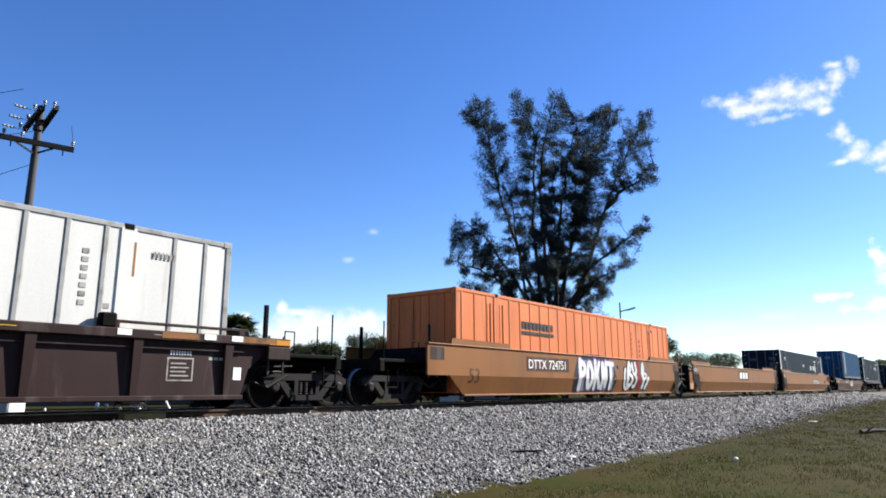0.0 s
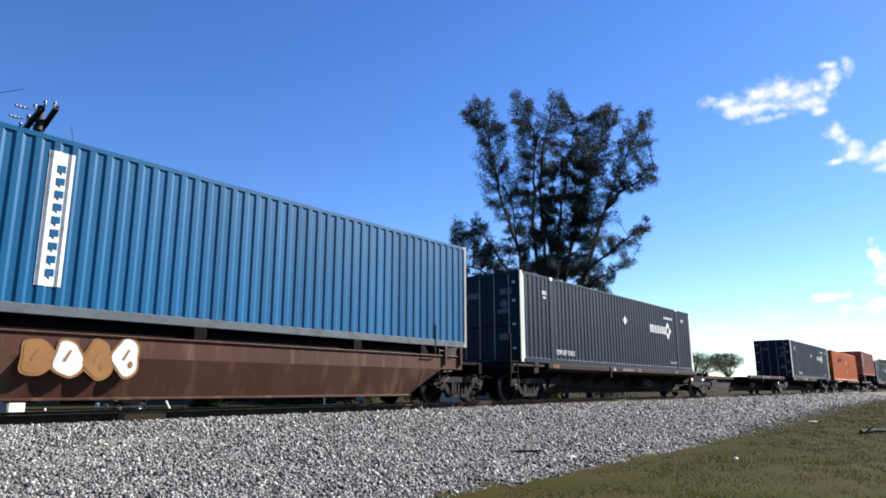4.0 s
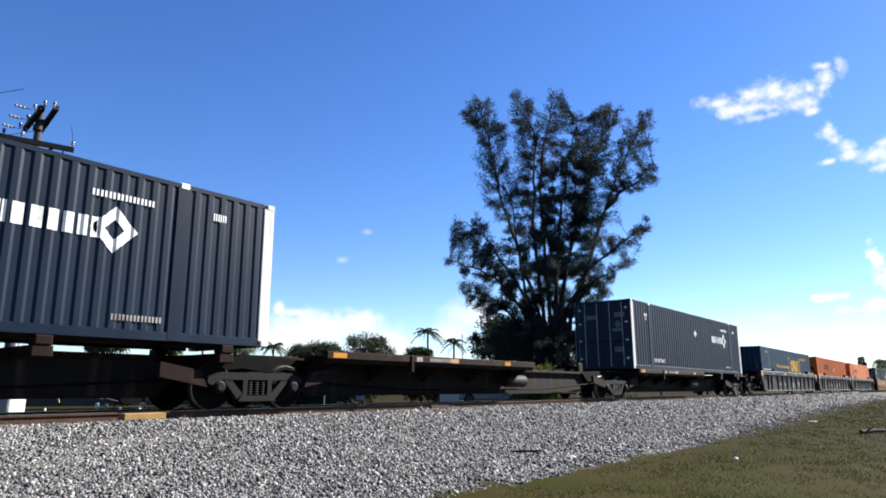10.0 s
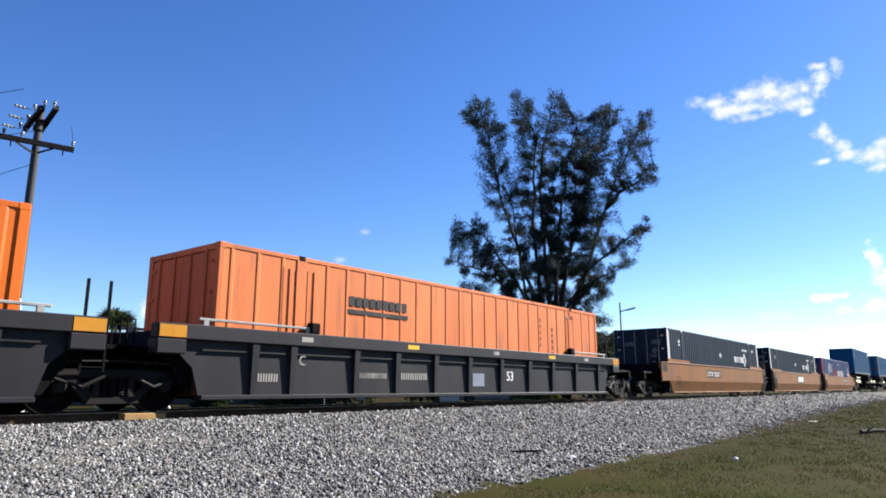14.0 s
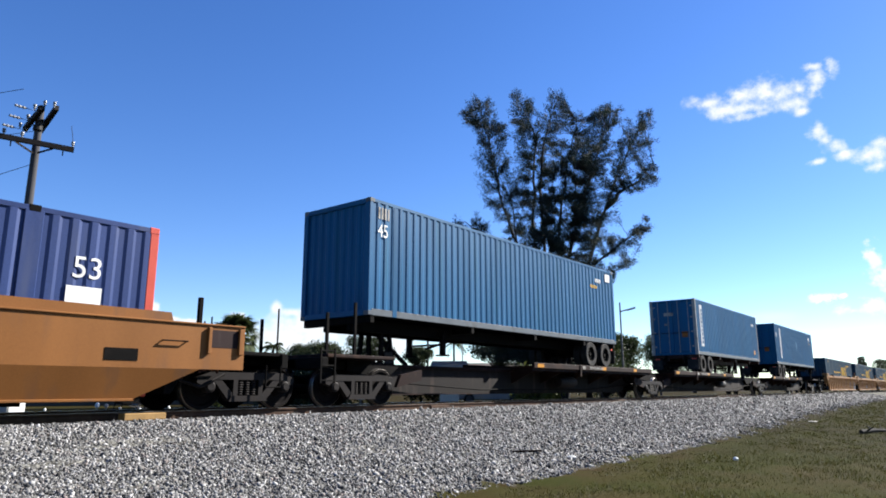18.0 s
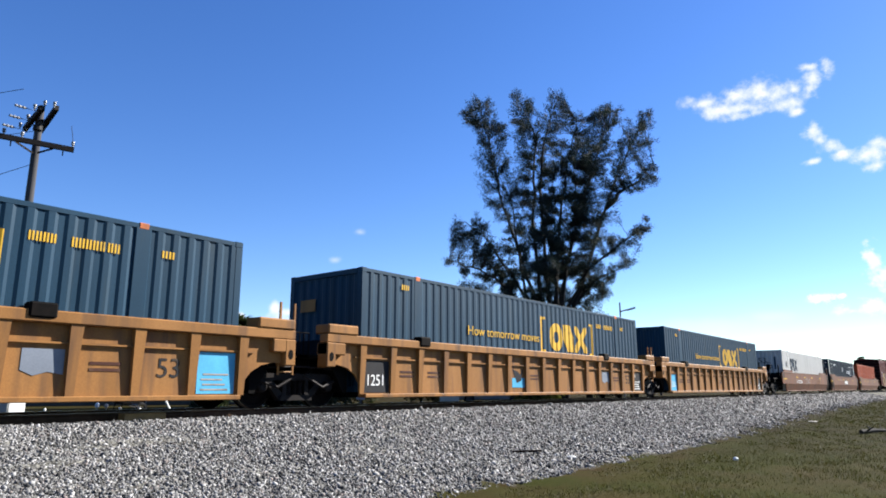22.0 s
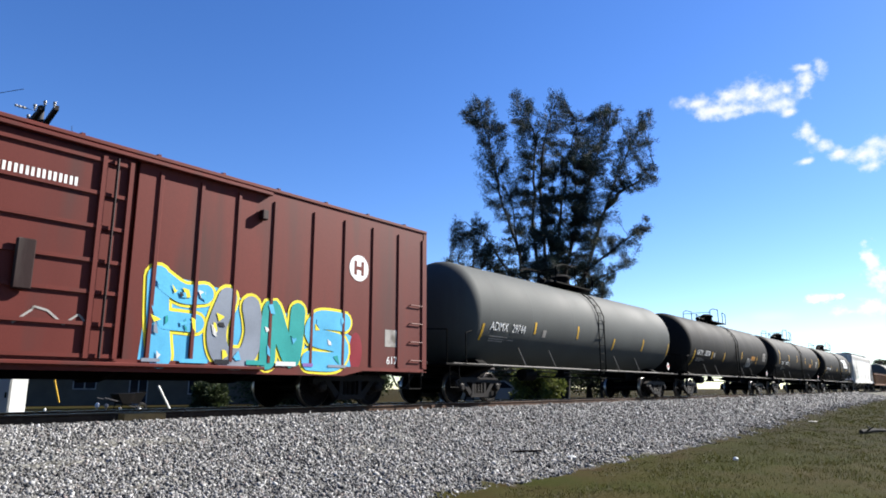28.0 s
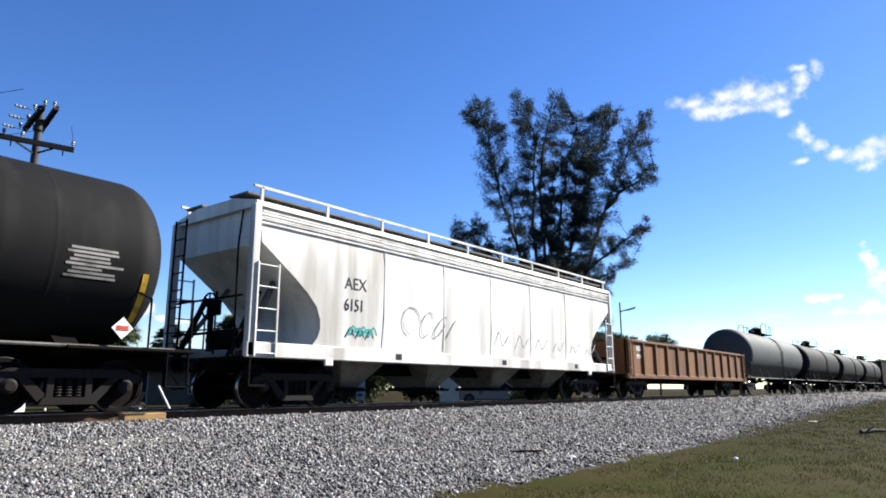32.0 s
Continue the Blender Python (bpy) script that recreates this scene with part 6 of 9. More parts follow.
    # slate ribbed car
    for i, s in enumerate((246.88, 266.40, 285.84)):
        c = ribbed_well(s, SLATE, i == 0, i == 2, "slate grey ribbed well car unit with amber panels", RIBS_F)
        lettering("53", 0.28, c, WHITE_MARK, 9.75 if i else 10.2, -1.405, 0.62, "white stencilled number")
        lettering("C", 0.2, c, DIM_MARK, 1.86, -1.508, 0.86)
        bars(c, 0.95, 0.52, 0.5, 0.16, 4, DIM_MARK, -1.404)
        bars(c, 3.7, 0.62, 0.9, 0.12, 7, DIM_MARK, -1.404)
        bars(c, 5.1, 0.6, 1.0, 0.16, 6, DIM_MARK, -1.404)
        plate(c, rect(8.05, 8.6, 0.45, 0.8), SPRAY["g"], -1.4035, "chalk_patch")
    # second ochre car
    for i, s in enumerate((309.37, 328.97, 348.42)):
        c = smooth_well(s, OCHRE, i == 0, i == 2, "ochre well car unit with a company mark panel" if i == 1 else "weathered ochre well car unit")
        if i != 1:
            well_number(c, "53", 0.40, 0.30, 0.55, BROWN_FLAT, "faded dark stencilled number")
        if i == 0:
            reporting(c, 5.0, 1.0, 0.24, "720271")
        if i == 1:
            company_block(c, 7.1, 0.86, 1.7, 0.4)
            lettering("C", 0.24, c, MAROON_DARK, 4.6, Y_W - 0.004, 1.05)
        if i == 2:
            reporting(c, 10.4, 1.02, 0.22, "720271")
            lettering("1251", 0.2, c, WHITE_MARK, -0.42, Y_W - 0.005, 1.2)
            part("stencil_box", G().box(15.3, 15.85, Y_W - 0.003, Y_W, 0.84, 1.04), UNDER, c)
    # dull ochre ribbed car
    for i, s in enumerate((430.23, 449.67, 469.09)):
        c = ribbed_well(s, OCHRE_DULL, i == 0, i == 2, "dull ochre ribbed well car unit with stencilled panels", RIBS_I, (1.36, 1.55), None, 0.13, guide=False, arch=True)
        lettering("53", 0.34, c, BLACK_MARK, 14.50, -1.405, 0.58, "black stencilled number")
        plate(c, rect(15.28, 16.05, 0.30, 1.04), BLACK_MARK if i else SPRAY["s"], -1.4035, "painted_panel", "black stencilled panel" if i else "bright blue painted panel")
        for k in range(4):
            plate(c, rect(15.36 + 0.04 * (k % 2), 15.92 - 0.06 * (k % 3), 0.36 + k * 0.09, 0.39 + k * 0.09), WHITE_MARK if i else DIM_MARK, -1.408, "data_line")
        if i:
            plate(c, ellipse(15.45, 0.88, 0.06, 0.06), DIM_MARK, -1.408)
        if i < 2:
            plate(c, [(12.42, 0.98), (12.42, 0.66), (12.6, 0.58), (12.8, 0.64), (13.02, 0.6), (13.02, 0.98)], SPRAY["g"], -1.4035, "painted_panel", "faded blue painted panel")
        if i > 0:
            plate(c, rect(0.02, 0.86, 0.3, 1.02), BLACK_MARK if i == 1 else SPRAY["s"], -1.4035, "painted_panel", "dark painted panel")
            lettering("1251", 0.26, c, WHITE_MARK, 0.08, -1.408, 0.46, squeeze=0.9)
        for x in (13.3, 1.15, 2.2, 7.2):
            for k in range(2):
                plate(c, rect(x + 0.1, x + 0.6, 0.66 + k * 0.1, 0.71 + k * 0.1), BROWN_FLAT, -1.4035, "data_line")
        if i == 1:
            plate(c, [(6.3, 0.95), (6.5, 0.55), (6.75, 0.62), (6.9, 1.0), (6.7, 0.8), (6.55, 0.9)], SPRAY["k"], -1.405, "graffiti_stroke")
            plate(c, rect(6.25, 6.95, 0.42, 0.7), SPRAY["s"], -1.4035, "graffiti_fill")
        for x in (-1.2, 16.45):
            part("end_bracket", G().box(x, x + 0.9, -1.55, -1.1, 1.55, 1.76, 0.03), OCHRE_DULL, c)
        for x in (-1.22, 17.12):
            post = part("end_post", G().box(x, x + 0.26, -1.54, -1.22, 0.84, 1.36, 0.02), OCHRE_DULL, c)
            part("post_hole", G().prism(ellipse(x + 0.13, 1.06, 0.06, 0.10, 12), "y", -1.545, -1.541), UNDER, post)
        for x in (1.85, 12.4):
            part("clamp", G().box(x, x + 0.4, -1.56, -1.3, 1.42, 1.66, 0.03), UNDER, c)
    # rusty ochre car
    for i, s in enumerate((492.54, 511.94, 531.37)):
        c = smooth_well(s, OCHRE_RUST, i == 0, i == 2, "rusty brown-ochre well car unit", brake=-2.0 if i == 0 else None)
        for x in (3.2, 6.1, 9.0, 12.6):
            part("reflector_panel", G().box(x, x + 0.46, Y_W - 0.003, Y_W, 1.18, 1.27), YELLOW_MARK, c, "yellow reflective panel")
        part("end_panel", G().box(-1.1, -0.1, Y_W - 0.003, Y_W, 1.02, 1.10), YELLOW_MARK, c, "yellow reflective panel")
        well_number(c, "53", 0.40, 0.14, 0.52, OCHRE_DULL if i == 0 else BROWN_FLAT, "faded stencilled number")
        if i == 0:
            reporting(c, 3.3, 0.78, 0.24, "723826", panel=False)
            loop_tag(c, 6.6, 0.76, 1.6, 0.42, 7, DIM_MARK, width=0.022)
            loop_tag(c, 10.9, 0.78, 2.2, 0.32, 8, OCHRE_DULL, width=0.022)
        if i == 1:
            company_block(c, 6.95, 0.82, 1.63, 0.32)
            scribble(c, 4.4, 1.10, 0.6, 0.22, 7, Y_W - 0.002, SPRAY["w"])


def loop_tag(car, x, z, w, h, n, material, out=0.008, face=well_face, width=0.035):
    """A run of round sprayed loops and tails, like quick handwriting."""
    for k in range(n):
        cx, r = x + w * (k + 0.5) / n, w / n * 0.85
        turn = 6.9 + 0.7 * (k % 3)
        pts = [(cx + r * math.cos(1.1 + 0.8 * k + turn * j / 11) * (1 - 0.03 * j), z + h / 2 + h * (0.46 - 0.012 * k % 0.08) * math.sin(1.1 + 0.8 * k + turn * j / 11)) for j in range(12)]
        ribbon(car, pts + [(cx + r * 1.3, z + h * (0.15 + 0.5 * (k % 2)))], width, material, out + 0.0015 * k, face=face)


def scribble(car, x, z, w, h, seed, y, material):
    """A loose run of thin sprayed strokes."""
    rng = random.Random(seed)
    n = max(4, int(w / 0.16))
    px, pz = x, z + h * 0.3
    for k in range(n):
        qx, qz = x + w * (k + 1) / n + rng.uniform(-0.08, 0.08), z + h * (0.05 + 0.9 * rng.random() if k % 2 else 0.9 - 0.5 * rng.random())
        dx, dz = qx - px, qz - pz
        ln = math.hypot(dx, dz) + 1e-6
        a, b = -dz / ln * 0.016, dx / ln * 0.016
        plate(car, [(px + a, pz + b), (px - a, pz - b), (qx - a, qz - b), (qx + a, qz + b)], material, y - 0.0004 * k, "graffiti_stroke", thick=0.0015)
        px, pz = qx, qz


def brown_flat_side_car():
    """Low brown well car that carries a short container above its side plates."""
    S = 75.0
    c = smooth_well(S + 1.45, BROWN_FLAT, True, True, "weathered brown smooth-sided well car with pale stencils", top=1.20, crease=0.88, low=0.24, guides=False)
    x0 = -1.45
    for a, b, z in ((0.2, 3.4, 1.36), (-1.4, 0.0, 1.40)):
        part("deck_rail", G().box(x0 + 1.45 + a, x0 + 1.45 + b, -1.32, -1.22, 1.20, z, 0.02), SPINE, c)
    part("reflector_panel", G().box(-0.3, 0.0, Y_W - 0.003, Y_W, 0.95, 1.15), YELLOW_MARK, c, "yellow reflective panel")
    lettering("FEC", 0.2, c, WHITE_MARK, 4.5, Y_W - 0.004, 0.96, name="code_letters")
    lettering("72734", 0.2, c, WHITE_MARK, 5.4, Y_W - 0.004, 0.96, name="car_number")
    bubble_tag(c, 7.2, 0.55, 1.8, 0.62, Y_W - 0.003, 8, "nwnw", "n")
    part("chalk_line", G().box(0.7, 3.2, -1.437, -1.425, 0.42, 0.44), DIM_MARK, c)
    for x in (6.5, 10.2, 14.2, 17.9):
        part("cross_bearer", G().box(x - 0.14, x + 0.14, -1.3, 1.3, 1.0, 1.495, 0.02), UNDER, c)
    for s in (-1, 1):
        part("support_sill", G().box(6.2, 18.3, min(0.9 * s, 1.1 * s), max(0.9 * s, 1.1 * s), 1.2, 1.42), UNDER, c)
    ladder(c, -1.2, -1.3, 1.1, 2.7, 0.1, UNDER, rungs=2)
    return c


build_wells()
brown_flat_side_car()

# ================= train: spine cars =================


def spine_unit(a, b, plat, label, hitch=None, left_end=False, right_end=False, short=None, pads=()):
    """One platform of a spine car between the bogie centres a and b; plat: the stretch with side decks; all along the train."""
    car = rolling(thing("spine_car", label, "rail car", group="spine cars"), a)
    L = b - a
    p0, p1 = plat[0] - a, plat[1] - a
    g = G().prism([(0.5, 0.92), (0.5, 0.70), (1.35, 0.62), (1.75, 0.26), (L - 1.75, 0.26), (L - 1.35, 0.62), (L - 0.5, 0.70), (L - 0.5, 0.92)], "y", -0.40, 0.40)
    part("centre_sill", g, SPINE_SIDE, car, "dusty boxed centre sill, coloured darker for the shade under the decks")
    part("sill_top", G().box(0.2, L - 0.2, -0.52, 0.52, 0.92, 1.0, 0.012), SPINE, car)
    part("sill_flange", G().box(1.7, L - 1.7, -0.46, 0.46, 0.23, 0.26), SPINE, car)
    # side decks with an edge channel
    for s in (-1, 1):
        def span(u, w):
            return min(u * s, w * s), max(u * s, w * s)
        y0, y1 = span(0.45, 1.30)
        deck = part("side_deck", G().box(p0, p1, y0, y1, 1.06, 1.10), SPINE, car)
        y0, y1 = span(1.30, 1.42)
        part("deck_edge", G().box(p0, p1, y0, y1, 1.02, 1.19, 0.015), SPINE, deck)
        y0, y1 = span(1.30, 1.36)
        part("deck_lip", G().box(p0, p1, y0, y1, 0.94, 1.02), SPINE, deck)
        n = max(3, int((p1 - p0) / 1.5))
        for k in range(n):
            x = p0 + 0.25 + (p1 - p0 - 0.5) * k / (n - 1)
            part("deck_bracket", G().prism([(0.4 * s, 0.55), (0.4 * s, 1.06), (1.32 * s, 1.06), (1.32 * s, 0.98)], "x", x - 0.03, x + 0.03), SPINE, deck)
        if s < 0:
            tape = DULL_AMBER if a < 130 else AMBER
            for k, (f, w, m_) in enumerate(((0.02, 0.4, tape), (0.34, 0.22, DIM_MARK), (0.5, 0.35, tape), (0.80, 0.3, tape))):
                part("reflector_panel", G().box(p0 + (p1 - p0) * f, p0 + (p1 - p0) * f + w, -1.4235, -1.4205, 1.05, 1.16), m_, deck)
            bars(deck, p0 + (p1 - p0) * 0.40, 1.065, 1.15, 0.085, 9, DIM_MARK, -1.4205)
            part("joint_strap", G().box(p0 + (p1 - p0) * 0.32 - 0.06, p0 + (p1 - p0) * 0.32 + 0.06, -1.45, -1.38, 0.78, 1.2, 0.02), SPINE, deck)
    for x in pads:
        px = x - a
        part("pedestal", G().box(px - 0.16, px + 0.16, -1.3, 1.3, 0.86, 1.04, 0.02).box(px - 0.13, px + 0.13, -1.32, -1.05, 1.04, 1.195, 0.02).box(px - 0.13, px + 0.13, 1.05, 1.32, 1.04, 1.195, 0.02), SPINE, car)
    if hitch is not None:
        x, z = hitch[0] - a, hitch[1]
        st = part("hitch_stand", G().box(x - 0.32, x + 0.32, -0.45, 0.45, z - 0.09, z, 0.03), UNDER, car, "dark trailer hitch stand")
        for dx, dy in ((-0.20, -0.42), (-0.20, 0.42), (0.22, -0.42), (0.22, 0.42)):
            part("hitch_leg", G().beam((x + dx, dy, 0.98), (x + dx * 0.6, dy * 0.85, z - 0.08), 0.09, 0.10), UNDER, st)
        part("hitch_brace", G().beam((x + 1.25 * (1 if hitch[2] > 0 else -1), 0, 1.02), (x, 0, z - 0.12), 0.09, 0.09), UNDER, st)
        part("hitch_tie", G().beam((x - 0.2, -0.43, 1.05), (x + 0.18, -0.40, z - 0.25), 0.04, 0.05).beam((x + 0.2, -0.43, 1.05), (x - 0.18, -0.40, z - 0.25), 0.04, 0.05), UNDER, st)
        part("hitch_plate", G().box(x - 0.16, x + 0.16, -0.52, -0.47, 1.0, 1.32, 0.02), CAST, st)
    # articulation shrouds by the bogies
    for x, s in ((0.0, 1), (L, -1)):
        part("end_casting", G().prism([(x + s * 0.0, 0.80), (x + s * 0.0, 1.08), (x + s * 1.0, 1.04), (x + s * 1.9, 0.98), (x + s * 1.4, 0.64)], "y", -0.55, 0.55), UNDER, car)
        part("step_shroud", G().prism([(x + s * 1.15, 0.42), (x + s * 1.3, 0.72), (x + s * 2.1, 0.86), (x + s * 2.1, 0.6)], "y", -1.12, -1.02), SPINE, car)
    part("air_reservoir", G().lathe([(0.0, 0.0), (0.16, 0.02), (0.19, 0.1), (0.19, 1.1), (0.16, 1.18), (0, 1.2)], (L * 0.55, -0.78, 0.62), "x", 14), CAST, car, smooth=True)
    part("train_line", G().tube([(0.6, -0.5, 0.6), (L * 0.3, -0.62, 0.36), (L * 0.7, -0.62, 0.36), (L - 0.6, -0.5, 0.6)], 0.025, 6), UNDER, car)
    if left_end:
        bogie(car, 0.0)
        part("end_frame", G().box(-1.5, 0.6, -0.5, 0.5, 0.82, 1.04, 0.02).box(-1.5, -1.3, -1.35, 1.35, 0.80, 1.06, 0.02), UNDER, car)
        coupler(car, -1.4, -2.0)
        ladder(car, -1.35, -1.38, 0.5, 1.25, 0.4, UNDER, rungs=3)
        part("end_deck", G().box(-1.3, 0.9, -1.3, 1.3, 1.06, 1.14, 0.015), SPINE, car)
        for u, v, w in ((-1.25, -1.2, 2.05), (-0.4, -1.2, 2.35), (-1.25, 1.14, 2.05)):
            part("stanchion", G().box(u, u + 0.06, v, v + 0.06, 1.1, w), UNDER, car)
    bogie(car, L)
    if right_end:
        part("end_frame", G().box(L - 0.6, L + 1.5, -0.5, 0.5, 0.82, 1.04, 0.02).box(L + 1.3, L + 1.5, -1.35, 1.35, 0.80, 1.06, 0.02), UNDER, car)
        coupler(car, L + 1.4, L + 2.0)
        ladder(car, L + 1.35, -1.38, 0.5, 1.25, 0.4, UNDER, rungs=3)
        part("end_deck", G().box(L - 0.9, L + 1.3, -1.3, 1.3, 1.06, 1.14, 0.015), SPINE, car)
        brake_wheel(car, L + 1.0, -0.8, 1.85)
        part("handrail", G().tube([(L + 0.6, -1.25, 1.14), (L + 0.6, -1.25, 1.95), (L + 1.3, -1.25, 1.95), (L + 1.3, -1.25, 1.14)], 0.018, 6), UNDER, car)
    if short:
        part("short_deck", G().box(short[0] - a, short[1] - a, -1.42, 1.42, 1.02, 1.18, 0.015), SPINE, car)
    return car


def build_spines():
    lab = "rusty brown spine car platform with side decks"
    spine_unit(98.5, 115.95, (99.2, 113.85), lab, left_end=True, pads=(98.6, 105.6, 113.0))
    spine_unit(115.95, 133.3, (123.75, 133.2), "empty rusty brown spine car platform", hitch=(118.6, 1.22, 1))
    spine_unit(133.3, 151.7, (136.3, 145.6), lab, right_end=True, pads=(138.0, 148.0, 151.6))
    spine_unit(155.8, 172.7, (163.1, 171.9), lab, left_end=True, pads=(157.0, 169.6), short=(155.6, 157.2))
    spine_unit(172.7, 189.9, (174.35, 182.95), "rusty brown spine car platform carrying a chassis", hitch=(188.2, 1.92, -1))
    spine_unit(189.9, 207.5, (191.75, 200.2), lab, pads=(192.6, 203.4, 206.6))
    spine_unit(207.5, 224.5, (209.0, 217.7), "empty rusty brown spine car platform", hitch=(222.6, 1.22, -1))
    spine_unit(224.5, 241.2, (226.1, 234.5), lab, right_end=True, pads=(227.0, 237.8, 241.0))
    spine_unit(369.9, 387.8, (377.15, 386.9), "rusty brown spine car platform carrying a chassis", hitch=(371.4, 1.94, 1), left_end=True)
    spine_unit(387.8, 406.6, (389.7, 399.2), "rusty brown spine car platform carrying a chassis", hitch=(404.9, 1.94, -1))
    spine_unit(406.6, 424.1, (408.6, 418.1), "rusty brown spine car platform carrying a chassis", hitch=(423.0, 1.94, -1), right_end=True)


build_spines()

# ================= train: containers =================
PITCH, DEEP = 0.276, 0.020


def groove(x, pitch=PITCH, deep=DEEP):
    """How far a corrugated side lies inwards at x."""
    u = (x / pitch) % 1.0
    return deep * (0.0 if u < 0.32 else (u - 0.32) / 0.18 if u < 0.5 else 1.0 if u < 0.82 else (1.0 - u) / 0.18)


def stations(x0, x1, pitch=PITCH):
    xs, k = [x0], math.floor(x0 / pitch)
    while k * pitch < x1:
        for u in (0.0, 0.32, 0.5, 0.82):
            x = (k + u) * pitch
            if x0 + 1e-4 < x < x1 - 1e-4:
                xs.append(x)
        k += 1
    return xs + [x1]


def corrugated(g, x0, x1, z0, z1, y, s, pitch=PITCH, deep=DEEP):
    """A corrugated sheet in the plane y, whose outside looks towards s."""
    xs = stations(x0, x1, pitch)
    vs = [(x, y - s * groove(x, pitch, deep), z) for x in xs for z in (z0, z1)]
    return g.add(vs, [(2 * i, 2 * i + 2, 2 * i + 3, 2 * i + 1) for i in range(len(xs) - 1)])


def decal(car, x0, x1, fn, y, material, name="marking", label="", pitch=PITCH, deep=DEEP, proud=0.004):
    """Paint that follows the corrugation; fn(x) gives its stretches of height."""
    cuts = stations(x0, x1, pitch)
    xs = sorted(set(cuts + [x0 + (x1 - x0) * i / 24 for i in range(25)]))
    g = G()
    for a, b in zip(xs, xs[1:]):
        if b - a < 1e-5:
            continue
        ra, rb, rm = fn(a + 1e-6), fn(b - 1e-6), fn((a + b) / 2)
        if not len(ra) == len(rb) == len(rm):
            ra = rb = rm
        ya, yb = y + groove(a + 1e-6, pitch, deep) - proud, y + groove(b - 1e-6, pitch, deep) - proud
        for (la, ha), (lb, hb) in zip(ra, rb):
            g.add([(a, ya, la), (b, yb, lb), (b, yb, hb), (a, ya, ha)], [(0, 1, 2, 3)])
    return part(name, g, material, car, label, weld=True)


def block_word(car, x, z, widths, h, y, material, label, gap=0.10, hollow=True, pitch=PITCH):
    """A company mark as plain blocks, some of them hollow."""
    cx = x
    for i, w in enumerate(widths):
        a, b, t = cx, cx + w, w * 0.40

        def fn(q, a=a, b=b, t=t):
            return [(z, z + h)] if not hollow or q < a + t or q > b - t else []
        decal(car, a, b, fn, y, material, "mark", label, pitch)
        cx += w + gap


def three_marks(car, x, z, widths, h, y, material, label, pitch=PITCH):
    """A company mark as three plain shapes: a broad ring, a lozenge and a cross."""
    w, gap = widths[0], h * 0.09

    def ring(q, cx=x + w / 2):
        u = abs(q - cx) / (w / 2)
        v = abs(q - cx) / (w * 0.20)
        e = h / 2 * (1 - min(1.0, u) ** 2.6) ** 0.5
        m_ = z + h / 2
        return [(m_ - e, m_ + e)] if v >= 1 else [(m_ - e, m_ - h * 0.21 * (1 - v * v) ** 0.5), (m_ + h * 0.21 * (1 - v * v) ** 0.5, m_ + e)]
    decal(car, x, x + w, ring, y, material, "mark", label, pitch)
    x += w + gap
    w = widths[1]
    decal(car, x, x + w, lambda q, x0=x: [(z + h * max(0.0, 0.45 - 1.2 * (q - x0) / w), z + h * min(1.0, 1.75 - 1.2 * (q - x0) / w))], y, material, "mark", label, pitch)
    x += w + gap
    w = widths[2]

    def cross(q, x0=x):
        u, t = (q - x0) / w, h * 0.20
        lo, hi = z + h * min(u, 1 - u), z + h * max(u, 1 - u)
        lo0, hi1 = max(z, lo - t), min(z + h, hi + t)
        return [(lo0, hi1)] if hi - t <= lo + t else [(lo0, lo + t), (hi - t, hi1)]
    decal(car, x, x + w, cross, y, material, "mark", label, pitch)


def diamond_decal(car, cx, cz, r, y, material, hole=0.0, label="", pitch=PITCH):
    def fn(q):
        o, i = r - abs(q - cx), hole - abs(q - cx)
        if o <= 0:
            return []
        return [(cz - o, cz + o)] if i <= 0 else [(cz - o, cz - i), (cz + i, cz + o)]
    decal(car, cx - r, cx + r, fn, y, material, "mark", label, pitch)


